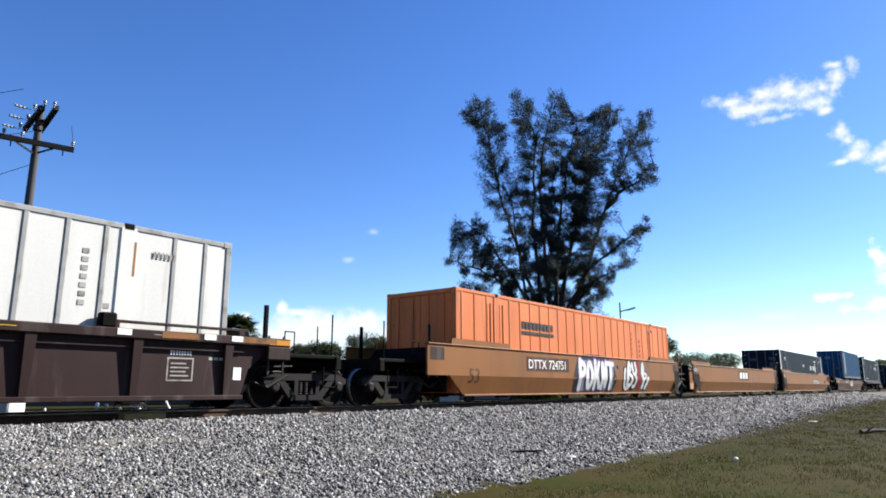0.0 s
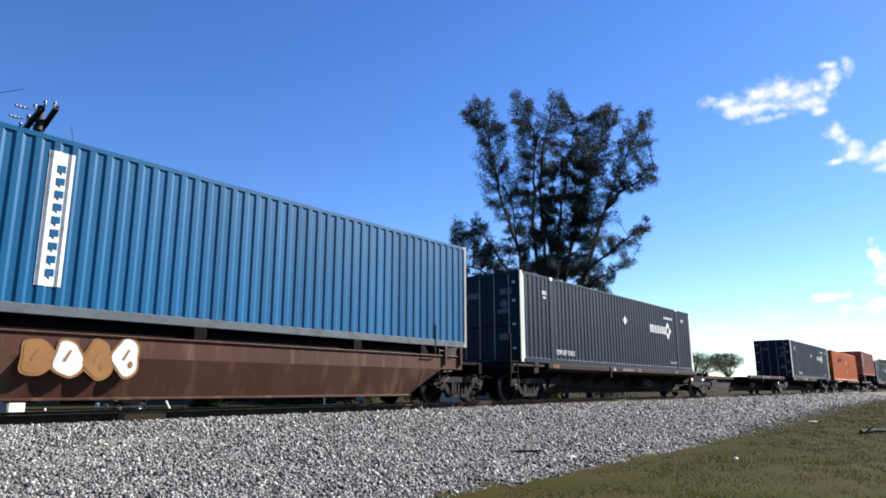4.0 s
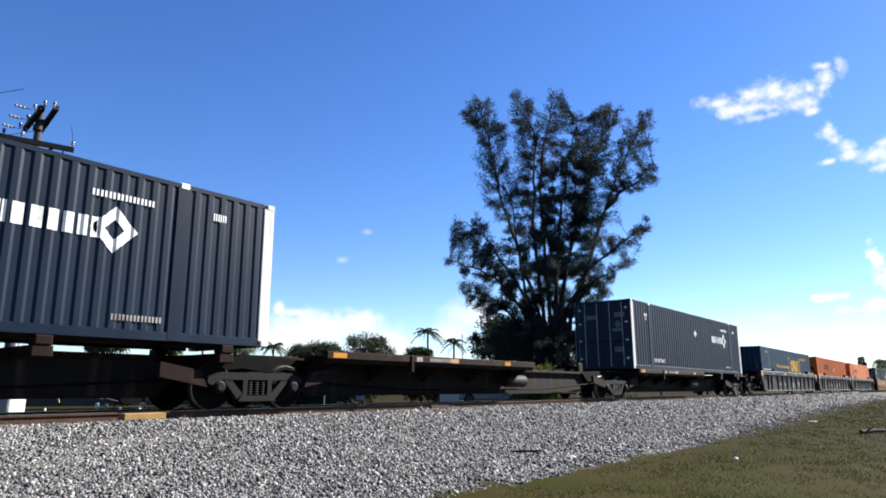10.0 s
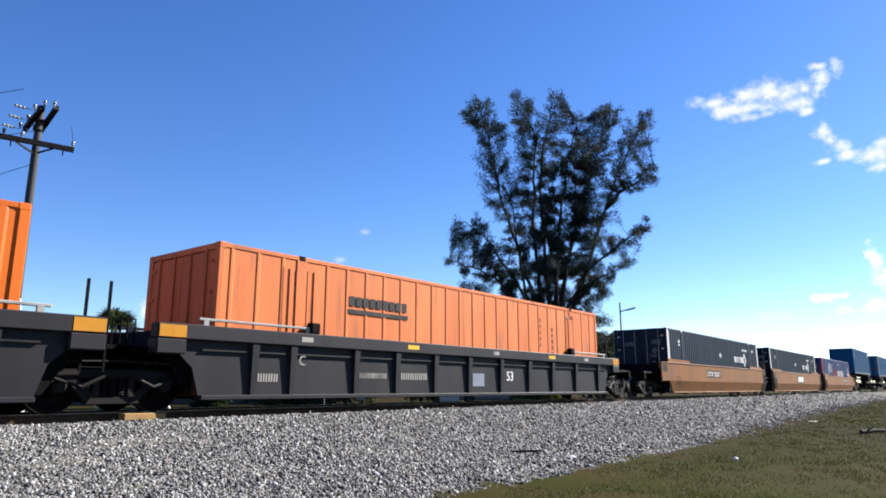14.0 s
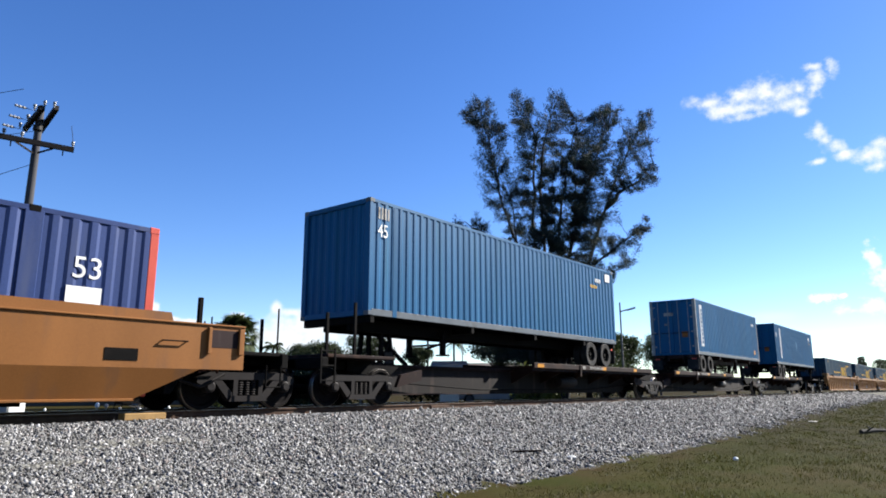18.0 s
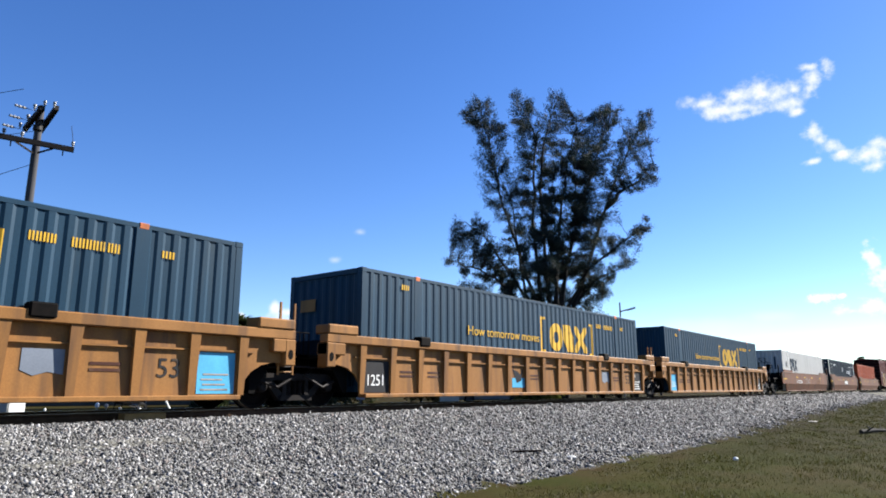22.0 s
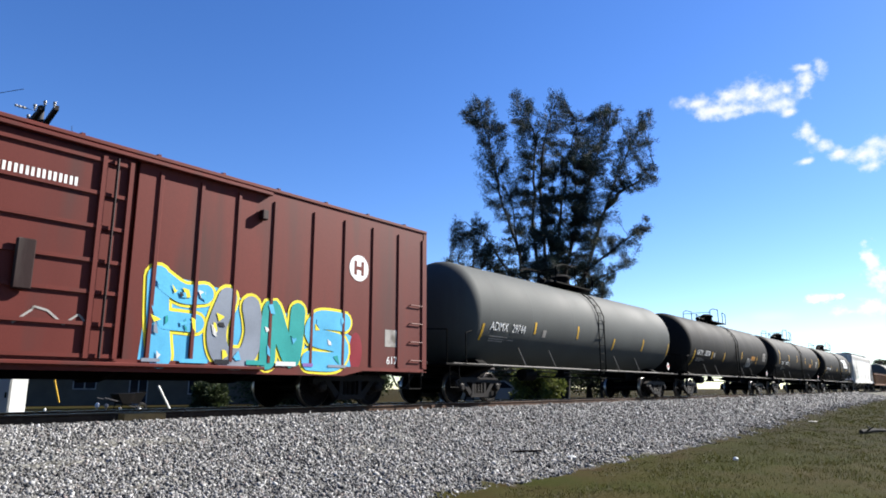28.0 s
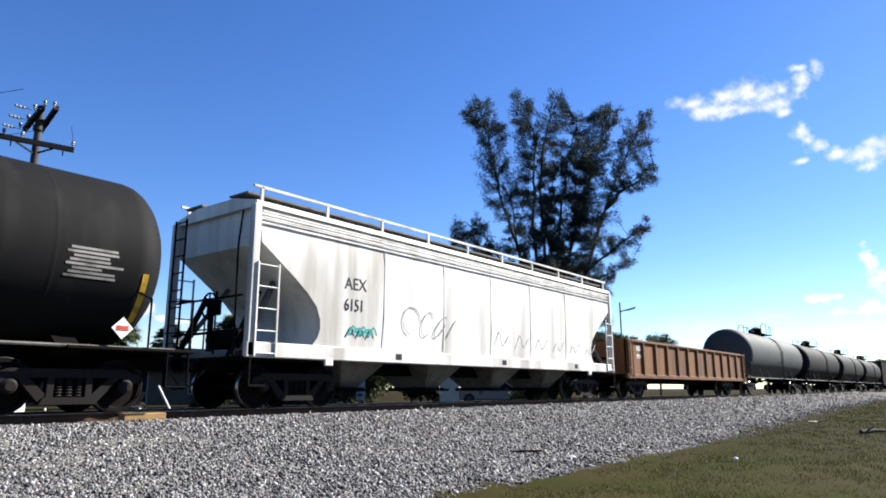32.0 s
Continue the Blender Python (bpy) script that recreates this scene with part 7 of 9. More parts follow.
def container(S, zb, L, W, paint, label, post=None, front="door", sheet=False, lift_posts=True, post_w=0.16, rail=None, H=2.896, pitch=PITCH, post_step=0.612, end_paint=None, rail_h=0.16):
    c = rolling(thing("container", label, "container", group="containers"), S, zb)
    post, rail, h = post or paint, rail or paint, W / 2
    end_paint = end_paint or paint
    frames = [0.0, L]
    lp = (2.02, L - 2.02) if lift_posts else ()
    for s in (-1, 1):
        y = h * s

        def span(u, w):
            return min((h + u) * s, (h + w) * s), max((h + u) * s, (h + w) * s)
        y0, y1 = span(-0.05, -0.002)
        if sheet:
            sd = part("side_panel", G().box(post_w, L - post_w, *span(-0.06, -0.016), rail_h, H - 0.10), paint, c)
            n = int((L - 0.4) / post_step)
            k, x = 0, 0.3
            while x < L - 0.25:
                near_lift = any(abs(x - q) < 0.28 for q in lp)
                if not near_lift:
                    part("side_post", G().prism([(x - 0.055, (h - 0.016) * s), (x - 0.03, (h - 0.001) * s), (x + 0.03, (h - 0.001) * s), (x + 0.055, (h - 0.016) * s)], "z", rail_h, H - 0.1), post if post is not paint else paint, sd)
                x += post_step
        else:
            sd = part("side_panel", corrugated(G(), post_w, L - post_w, rail_h, H - 0.09, y - 0.002 * s, s, pitch), paint, c)
        part("top_rail", G().box(post_w, L - post_w, *span(-0.07, 0.0), H - 0.10, H - 0.012, 0.008), post if sheet and post is not paint else paint, c)
        part("bottom_rail", G().box(post_w, L - post_w, *span(-0.06, 0.0), 0.0, rail_h, 0.008), rail, c)
        for x in (0, L - post_w):
            part("corner_post", G().box(x, x + post_w, *span(-0.16, 0.002), 0.10, H - 0.10, 0.012), post, c)
            for z in (0.0, H - 0.118):
                cx = 0 if x == 0 else L - 0.178
                part("corner_casting", G().box(cx, cx + 0.178, *span(-0.162, 0.006), z, z + 0.118, 0.014), post if post is not paint else rail, c)
        for x in lp:
            q = part("lift_post", G().box(x - 0.14, x + 0.14, *span(-0.08, 0.004), 0.0, H - 0.06, 0.012), paint, c)
            part("lift_casting", G().box(x - 0.089, x + 0.089, *span(-0.16, 0.008), H - 0.11, H + 0.004, 0.012), WHITE_MARK if paint is NAVY else UNDER if not paint is TEALBLUE else ORANGE_OLD, q)
    roof = G()
    xs = stations(post_w, L - post_w, 0.5)
    roof.box(0.05, L - 0.05, -h + 0.06, h - 0.06, H - 0.05, H - 0.02)
    part("roof", roof, paint, c)
    part("floor", G().box(0.06, L - 0.06, -h + 0.07, h - 0.07, 0.06, 0.15), UNDER, c)
    # ends
    for x, s, kind in ((0.0, -1, front), (L, 1, "wall")):
        a, b = sorted((x, x - s * 0.10))
        part("end_sill", G().box(a, b, -h + 0.16, h - 0.16, 0.0, 0.14, 0.01), end_paint, c)
        part("end_header", G().box(a, b, -h + 0.16, h - 0.16, H - 0.14, H - 0.012, 0.01), end_paint, c)
        if kind == "door":
            for y0, y1 in ((-h + 0.165, -0.006), (0.006, h - 0.165)):
                d = part("door", G().box(min(x - s * 0.02, x - s * 0.06), max(x - s * 0.02, x - s * 0.06), y0, y1, 0.15, H - 0.15, 0.012), end_paint, c)
                for f in (0.22, 0.72):
                    y = y0 + (y1 - y0) * f
                    part("lock_rod", G().cyl((x + s * 0.004, y, 0.10), (x + s * 0.004, y, H - 0.1), 0.019, 8), POSTGREY if paint is NAVY else post, d)
                    part("rod_handle", G().box(min(x, x + s * 0.03), max(x, x + s * 0.03), y, y + 0.42, 1.12, 1.16), UNDER, d)
                for z in (0.4, 1.15, 1.9, 2.5):
                    yy = y0 + 0.02 if y0 < -0.1 else y1 - 0.12
                    part("hinge", G().box(min(x - s * 0.02, x + s * 0.012), max(x - s * 0.02, x + s * 0.012), yy, yy + 0.10, z, z + 0.07), post, d)
        else:
            g = G()
            ys = stations(-h + 0.16, h - 0.16, 0.276)
            vs = [(x - s * (0.03 + groove(y, 0.276, 0.036)), y, z) for y in ys for z in (0.14, H - 0.14)]
            g.add(vs, [(2 * i, 2 * i + 2, 2 * i + 3, 2 * i + 1) for i in range(len(ys) - 1)])
            part("end_wall", g, end_paint, c)
    return c


L53, W53, L40, W40 = 16.154, 2.591, 12.192, 2.438
YS = -W53 / 2 - 0.002
Y4 = -W40 / 2 - 0.002


def end_plate(c, W, y0, y1, z0, z1, material, name="end_marking"):
    part(name, G().box(-0.012, -0.006, y0, y1, z0, z1), material, c)


def navy(S, zb, late=False):
    c = container(S, zb, L53, W53, NAVY, "dark navy corrugated container with white corner posts and white marks", post=WHITE, post_w=0.25)
    diamond_decal(c, *((8.03, 2.03, 0.25) if late else (8.1, 1.92, 0.20)), YS, WHITE_MARK, 0.0, "white diamond mark")
    if late:
        bars(c, 2.75, 2.32, 1.15, 0.14, 6, WHITE_MARK, YS)
        bars(c, 1.40, 2.38, 0.30, 0.13, 2, WHITE_MARK, YS)
    block_word(c, 10.75, 1.62, (0.34, 0.14, 0.44, 0.38, 0.36), 0.34, YS, WHITE_MARK, "white company mark block", 0.07)
    diamond_decal(c, 12.92, 1.80, 0.40, YS, WHITE_MARK, 0.17, "white hollow diamond mark")
    bars(c, 12.5, 2.32, 1.1, 0.11, 8, WHITE_MARK, YS)
    if not late:
        lettering("TOP LIFT ONLY", 0.17, c, WHITE_MARK, 2.22, YS - 0.005, 0.31, squeeze=0.82)
    bars(c, 13.0, 0.30, 0.9, 0.10, 7, DIM_MARK, YS)
    if not late:
        bars(c, 1.40, 2.25, 0.30, 0.14, 3, WHITE_MARK, YS)
    bars(c, 14.75, 2.32, 0.30, 0.14, 3, WHITE_MARK, YS)
    bars(c, 1.45, 2.12, 0.2, 0.08, 2, WHITE_MARK, YS)
    for y0, y1, z0, z1 in ((-1.0, -0.55, 2.15, 2.35), (-0.9, -0.45, 1.55, 1.68), (0.3, 0.75, 2.1, 2.28), (-0.85, -0.5, 0.7, 0.9)):
        end_plate(c, W53, y0, y1, z0, z1, RAILGREY)
    part("end_marking", G().prism(diamond(-0.70, 1.85, 0.17), "x", -0.014, -0.008), RAILGREY, c)
    # Thin navy sheets cover the white posts where they face the start end.
    for s in (-1, 1):
        y0, y1 = sorted((s * (W53 / 2 - 0.17), s * (W53 / 2 - 0.014)))
        part("post_face", G().box(-0.010, -0.002, y0, y1, 0.0, 2.89), NAVY, c, "thin navy sheet over the end face of a corner post")
    return c


def teal(S, zb):
    c = container(S, zb, L53, W53, TEALBLUE, "teal-blue corrugated container with yellow marks", front="wall", pitch=0.30, rail=TEALBLUE)
    P = 0.30
    lettering("How tomorrow moves", 0.27, c, YELLOW_MARK, 4.16, YS - 0.006, 1.56, "yellow slogan lettering", squeeze=1.12)
    three_marks(c, 8.82, 1.32, (0.86, 0.74, 0.92), 0.92, YS, YELLOW_MARK, "yellow company mark block", P)
    for x, s in ((8.22, 1), (11.72, -1)):
        decal(c, x, x + 0.30, lambda q, x=x, s=s: [(1.25, 2.40)] if ((q < x + 0.10) if s > 0 else (q > x + 0.20)) else [(1.25, 1.33), (2.32, 2.40)], YS, YELLOW_MARK, "mark", "yellow bracket mark", P)
    bars(c, 12.35, 2.30, 0.42, 0.15, 4, YELLOW_MARK, YS)
    bars(c, 12.98, 2.29, 0.55, 0.16, 5, YELLOW_MARK, YS)
    bars(c, 13.55, 2.29, 0.22, 0.16, 2, YELLOW_MARK, YS)
    bars(c, 1.40, 2.50, 0.3, 0.13, 2, YELLOW_MARK, YS)
    bars(c, 14.50, 2.34, 0.26, 0.13, 2, YELLOW_MARK, YS)
    part("end_marking", G().box(-0.012, -0.004, 0.30, 0.85, 1.95, 2.25), OCHRE_DULL, c, "faded yellow mark block")
    return c


def orange_corr(S, zb, red=False):
    p = ORANGE_RED if red else ORANGE
    c = container(S, zb, L53, W53, p, "red-orange corrugated container in a rusty well car" if red else "bright orange corrugated container with dark marks", pitch=0.276)
    if not red:
        block_word(c, 3.3, 2.02 if zb > 1 else 2.05, [0.22] * 9, 0.20, YS, BROWN_FLAT, "dark lettering bar", 0.05, False)
        decal(c, 3.25, 5.6, lambda q: [(1.86, 1.97)], YS, BLACK_MARK, "mark", "dark stripe")
        diamond_decal(c, 8.6, 1.85, 0.20, YS, WHITE_MARK, 0.0, "white diamond mark")
        if zb > 1:
            diamond_decal(c, 8.6, 0.85, 0.20, YS, WHITE_MARK, 0.0, "white diamond mark")
            for k in range(18):
                part("reflector_strip", G().box(0.5 + k * 0.87, 0.8 + k * 0.87, YS - 0.006, YS - 0.002, 0.05, 0.10), WHITE_MARK, c)
    else:
        diamond_decal(c, 7.6, 1.7, 0.18, YS, ORANGE_OLD, 0.0, "pale diamond mark")
        bars(c, 13.0, 1.6, 1.0, 0.3, 4, ORANGE, YS)
    for y0, y1 in ((-1.0, -0.2), (0.15, 0.95)):
        part("end_marking", G().box(-0.012, -0.006, y0, y1, 1.75, 2.0), BLACK_MARK, c)
    return c


def orange_sheet(S, zb):
    c = container(S, zb, L53, W53, ORANGE_OLD, "faded orange sheet-and-post container with dark mark", sheet=True, front="door", post_w=0.12)
    y = -W53 / 2
    block = G()
    for k in range(9):
        block.box(3.42 + k * 0.225, 3.60 + k * 0.225, y - 0.004, y + 0.001, 1.98, 2.20)
    part("mark", block, BLACK_MARK, c, "dark lettering bars")
    part("mark", G().box(3.38, 5.45, y - 0.004, y + 0.001, 1.80, 1.90), BLACK_MARK, c, "dark stripe")
    for x in (1.55, 1.72, 1.9, 2.2, 2.38, 13.8, 13.98, 14.3):
        part("logistic_post", G().box(x - 0.02, x + 0.02, y - 0.006, y + 0.03, 0.2, 2.6), ORANGE_OLD, c)
    part("mark", G().prism(diamond(14.9, 0.85, 0.28), "y", y + 0.008, y + 0.014), BROWN_FLAT, c)
    bars(c, 13.85, 2.5, 0.5, 0.12, 4, DIM_MARK, y)
    for k in range(5):
        part("mark", G().box(11.95, 12.05, y + 0.008, y + 0.014, 1.45 + k * 0.2, 1.58 + k * 0.2), BROWN_FLAT, c)
        part("mark", G().box(12.75, 12.83, y + 0.008, y + 0.014, 1.2 + k * 0.2, 1.32 + k * 0.2), BROWN_FLAT, c)
    return c


def build_containers():
    c = container(-8.85, 0.25, L53, W53, WHITE, "white sheet-and-post container with grey posts", post=POSTGREY, sheet=True, post_w=0.12)
    y = -W53 / 2
    for k in range(7):
        part("mark", G().box(13.42, 13.52, y + 0.008, y + 0.014, 1.45 + k * 0.14, 1.53 + k * 0.14), DIM_MARK, c)
    for k in range(3):
        part("mark", G().box(13.80, 13.92, y + 0.008, y + 0.014, 1.15 + k * 0.14, 1.23 + k * 0.14), DIM_MARK, c)
    bars(c, 14.6, 2.38, 0.45, 0.11, 3, DIM_MARK, y)
    plate(c, rect(14.24, 14.28, 2.0, 2.6), OCHRE_DULL, y - 0.004, "rust_stain", "rust-brown water stain", 0.002)
    orange_sheet(14.47, 0.265)
    navy(53.09, 0.265)
    navy(97.72, 1.20)
    navy(136.76, 1.20)
    orange_corr(155.52, 1.21)
    navy(191.37, 1.20)
    navy(225.83, 1.20)
    teal(246.88, 0.265)
    orange_corr(266.40, 0.265)
    orange_sheet(285.84, 0.265)
    navy(309.37, 0.265)
    navy(328.83, 0.265)
    c = container(348.42, 0.265, L53, W53, VIOLET, "violet-blue corrugated container with red posts and white marks", post=REDPOST, post_w=0.16, pitch=0.30, front="wall")
    diamond_decal(c, 3.6, 2.0, 0.52, YS, WHITE_MARK, 0.28, "white ring mark", 0.30)
    block_word(c, 4.3, 1.65, (0.1, 0.1, 0.1, 0.1), 0.8, YS, WHITE_MARK, "white stripe mark", 0.08, False, 0.30)
    block_word(c, 5.9, 1.30, (0.34, 0.3, 0.3, 0.34), 0.6, YS, REDPOST, "red lettering bar", 0.12, True, 0.30)
    block_word(c, 8.3, 1.30, (0.40, 0.26, 0.26, 0.26, 0.3, 0.24, 0.24, 0.26, 0.12, 0.28), 0.55, YS, WHITE_MARK, "white lettering bar", 0.10, True, 0.30)
    bars(c, 9.0, 2.35, 0.35, 0.2, 3, WHITE_MARK, YS)
    lettering("53", 0.36, c, WHITE_MARK, 14.75, YS - 0.005, 1.86, "white number")
    plate(c, rect(14.7, 15.25, 1.38, 1.72), WHITE_MARK, YS - 0.002, "label", "white label")
    for y in (-0.6, 0.4):
        part("end_marking", G().lathe([(0.0, -0.004), (0.3, -0.004), (0.3, 0.004), (0.0, 0.004)], (-0.02, y, 2.1), "x", 18), DIM_MARK, c)
    for s in (430.23, 449.67, 469.09):
        teal(s, 0.31)
    c = container(492.54, 0.265, L53, W53, WHITE, "white corrugated container with dark blue marks", pitch=0.34, front="wall")
    three_marks(c, 2.46, 1.42, (0.84, 0.64, 0.82), 0.94, YS, NAVY, "dark blue company mark block", 0.34)
    lettering("INTERMODAL", 0.20, c, NAVY, 2.62, YS - 0.006, 1.16, "dark blue lettering", squeeze=1.25)
    lettering("53", 0.44, c, BLACK_MARK, 1.0, YS - 0.006, 1.66, squeeze=0.72)
    lettering("53", 0.42, c, BLACK_MARK, 0, 0, 0, name="end_number").matrix_local = pose(-0.03, 0.35, 1.95, 0, 0, -90)
    part("end_marking", G().box(-0.014, -0.006, -0.35, 0.35, 1.40, 1.68).box(-0.014, -0.006, -0.85, -0.75, 1.5, 2.4), TEALBLUE, c)
    navy(511.94, 0.265, True)
    orange_corr(531.37, 0.28, True)
    # boxes of ocean trade
    c = container(82.78, 1.496, L40, W40, BLUE, "bright blue corrugated forty-foot container with a white panel", lift_posts=False, post=POSTGREY, post_w=0.12, end_paint=BLUE, rail=RAILGREY, H=2.87)
    white_panel(c, 1.05)
    c = container(177.79, 2.06, L40, W40, BROWNRED, "brown-red corrugated forty-foot container on a chassis", lift_posts=False, post_w=0.12, H=2.896)
    for k in range(6):
        decal(c, 1.05, 1.40, lambda q, k=k: [(0.95 + k * 0.27, 1.15 + k * 0.27)], Y4, WHITE_MARK, "mark", "white vertical lettering bar")
    bars(c, 11.3, 1.6, 0.4, 0.18, 2, YELLOW_MARK, Y4)
    bars(c, 11.5, 2.1, 0.2, 0.3, 2, DIM_MARK, Y4)
    plate(c, ellipse(6.55, 0.98, 0.09, 0.16, 12), WHITE_MARK, Y4 - 0.002, "paint_dab", "white paint dab")
    end_plate(c, W40, -0.75, -0.35, 1.05, 1.35, AMBER)
    end_plate(c, W40, -0.3, 0.1, 1.6, 2.2, DIM_MARK)
    c = container(369.89, 2.10, 13.95, W40, BLUE, "bright blue corrugated forty-five-foot container on a chassis", lift_posts=False, post_w=0.12, front="wall", rail=RAILGREY)
    part("lift_post", G().box(0.85, 1.02, -W40 / 2 - 0.004, -W40 / 2 + 0.08, 0, 2.8, 0.01), BLUE, c)
    lettering("45", 0.34, c, WHITE_MARK, 0.28, Y4 - 0.005, 1.95, squeeze=0.8)
    bars(c, 0.3, 2.4, 0.45, 0.3, 2, DIM_MARK, Y4)
    bars(c, 12.3, 2.3, 0.5, 0.14, 3, WHITE_MARK, Y4)
    part("label", G().box(13.2, 13.6, Y4 - 0.006, Y4, 2.42, 2.72), WHITE_MARK, c, "white label")
    bars(c, 11.9, 2.05, 0.6, 0.12, 3, YELLOW_MARK, Y4)
    c = container(393.93, 2.11, 12.3, W40, BLUE, "bright blue corrugated forty-foot container on a chassis", lift_posts=False, post_w=0.12, post=POSTGREY, rail=RAILGREY)
    white_panel(c, 0.7)
    part("label", G().box(11.1, 11.4, Y4 - 0.006, Y4, 0.4, 0.65), AMBER, c, "yellow label")
    bars(c, 11.0, 2.2, 0.5, 0.14, 3, WHITE_MARK, Y4)
    c = container(411.30, 2.12, 13.72, W40, BLUE, "bright blue corrugated forty-five-foot container on a chassis", lift_posts=False, post_w=0.12, rail=RAILGREY)
    white_panel(c, 1.45)
    lettering("45", 0.36, c, WHITE_MARK, 0.22, Y4 - 0.005, 1.9, squeeze=0.8)
    part("lift_post", G().box(12.7, 12.87, -W40 / 2 - 0.004, -W40 / 2 + 0.08, 0, 2.8, 0.01), BLUE, c)
    bars(c, 12.1, 2.2, 0.4, 0.3, 2, WHITE_MARK, Y4)
    bars(c, 12.3, 1.9, 0.16, 0.14, 1, YELLOW_MARK, Y4)
    part("mark", G().lathe([(0.0, -0.002), (0.3, -0.002), (0.3, 0.003), (0.0, 0.003)], (7.0, Y4 - 0.004, 1.6), "y", 20), BLUE, c)


def white_panel(c, x):
    decal(c, x, x + 0.38, lambda q: [(0.45, 2.62)], Y4, WHITE_MARK, "white_panel", "white vertical painted panel")
    for k in range(9):
        part("mark", G().box(x + 0.14, x + 0.26, Y4 - 0.012, Y4 - 0.006, 0.6 + k * 0.21, 0.72 + k * 0.21), BLUE, c) if x < 1.1 else None
    end_plate(c, W40, -0.05, 0.45, 2.05, 2.22, DIM_MARK)
    end_plate(c, W40, -0.75, -0.45, 0.9, 1.2, OCHRE)
    end_plate(c, W40, 0.3, 0.45, 1.55, 1.65, DIM_MARK)


build_containers()


def chassis(S, zb, L, tyres, legs, hitch_left, paint=UNDER):
    """Container chassis: two rails, tandem axles on paired tyres, landing legs; all along the container from its start."""
    ch = rolling(thing("container_chassis", "dark steel container chassis on paired tyres", "chassis", group="container chassis"), S)
    for s in (-1, 1):
        part("main_rail", G().box(0.15, L - 0.15, min(0.35 * s, 0.5 * s), max(0.35 * s, 0.5 * s), zb - 0.32, zb - 0.02, 0.01), paint, ch)
    for x in (0.1, L * 0.3, L * 0.55, L * 0.8, L - 0.25):
        part("cross_bolster", G().box(x, x + 0.15, -1.2, 1.2, zb - 0.18, zb, 0.015), paint, ch)
    r, cz = 0.455, 1.185 + 0.455
    for x in tyres:
        part("axle", G().cyl((x, -1.15, cz), (x, 1.15, cz), 0.065, 10), UNDER, ch)
        for s in (-1, 1):
            for y in (1.08, 0.78):
                t = part("tyre", G().lathe([(0.27, -0.115), (0.42, -0.125), (r, -0.095), (r, 0.095), (0.42, 0.125), (0.27, 0.115)], (x, y * s, cz), "y", 28, True), RUBBER, ch, smooth=True)
                part("rim", G().lathe([(0.0, -0.02 * s), (0.10, -0.03 * s), (0.12, 0.05 * s), (0.22, 0.02 * s), (0.27, 0.09 * s), (0.275, -0.09 * s), (0.0, -0.06 * s)], (x, y * s, cz), "y", 20), UNDER, t)
            part("spring_hanger", G().prism([(x - 0.5, zb - 0.32), (x + 0.5, zb - 0.32), (x + 0.15, cz - 0.05), (x - 0.15, cz - 0.05)], "y", 0.42 * s - 0.04, 0.42 * s + 0.04), UNDER, ch)
    for s in (-1, 1):
        e = min(tyres) - 0.75 if not hitch_left else max(tyres) + 0.75
        part("mud_flap", G().box(e - 0.02, e + 0.02, min(0.65 * s, 1.22 * s), max(0.65 * s, 1.22 * s), 1.35, zb - 0.25), RUBBER, ch)
        leg = part("landing_leg", G().box(legs - 0.07, legs + 0.07, 0.62 * s - 0.07, 0.62 * s + 0.07, 1.32, zb - 0.1, 0.012), paint, ch)
        part("foot", G().box(legs - 0.14, legs + 0.14, 0.62 * s - 0.14, 0.62 * s + 0.14, 1.28, 1.32), UNDER, leg)
    part("leg_brace", G().beam((legs, -0.62, 1.6), (legs, 0.62, 1.6), 0.05, 0.05).beam((legs, 0, 1.5), (legs + (1.2 if hitch_left else -1.2), 0, zb - 0.3), 0.06, 0.06), UNDER, ch)
    x0 = 0.02 if not hitch_left else L - 0.14
    part("rear_bumper", G().box(x0, x0 + 0.12, -1.15, 1.15, zb - 0.62, zb - 0.5, 0.01).box(x0, x0 + 0.1, -0.55, -0.45, zb - 0.5, zb).box(x0, x0 + 0.1, 0.45, 0.55, zb - 0.5, zb), UNDER, ch)
    part("tail_lamp", G().box(x0 - 0.02, x0 + 0.14, -1.05, -0.85, zb - 0.30, zb - 0.18, 0.01).box(x0 - 0.02, x0 + 0.14, 0.85, 1.05, zb - 0.30, zb - 0.18, 0.01), REDPOST, ch)


chassis(177.79, 2.06, 12.19, (0.73, 1.95), 8.9, False)
chassis(369.89, 2.10, 13.95, (11.77, 12.99), 3.6, True)
chassis(393.93, 2.11, 12.3, (0.70, 1.92), 8.8, False, MAROON_DARK)
chassis(411.30, 2.12, 13.72, (0.74, 2.04), 9.8, False)

# ================= train: boxcar, tank cars, hopper, gondola =================


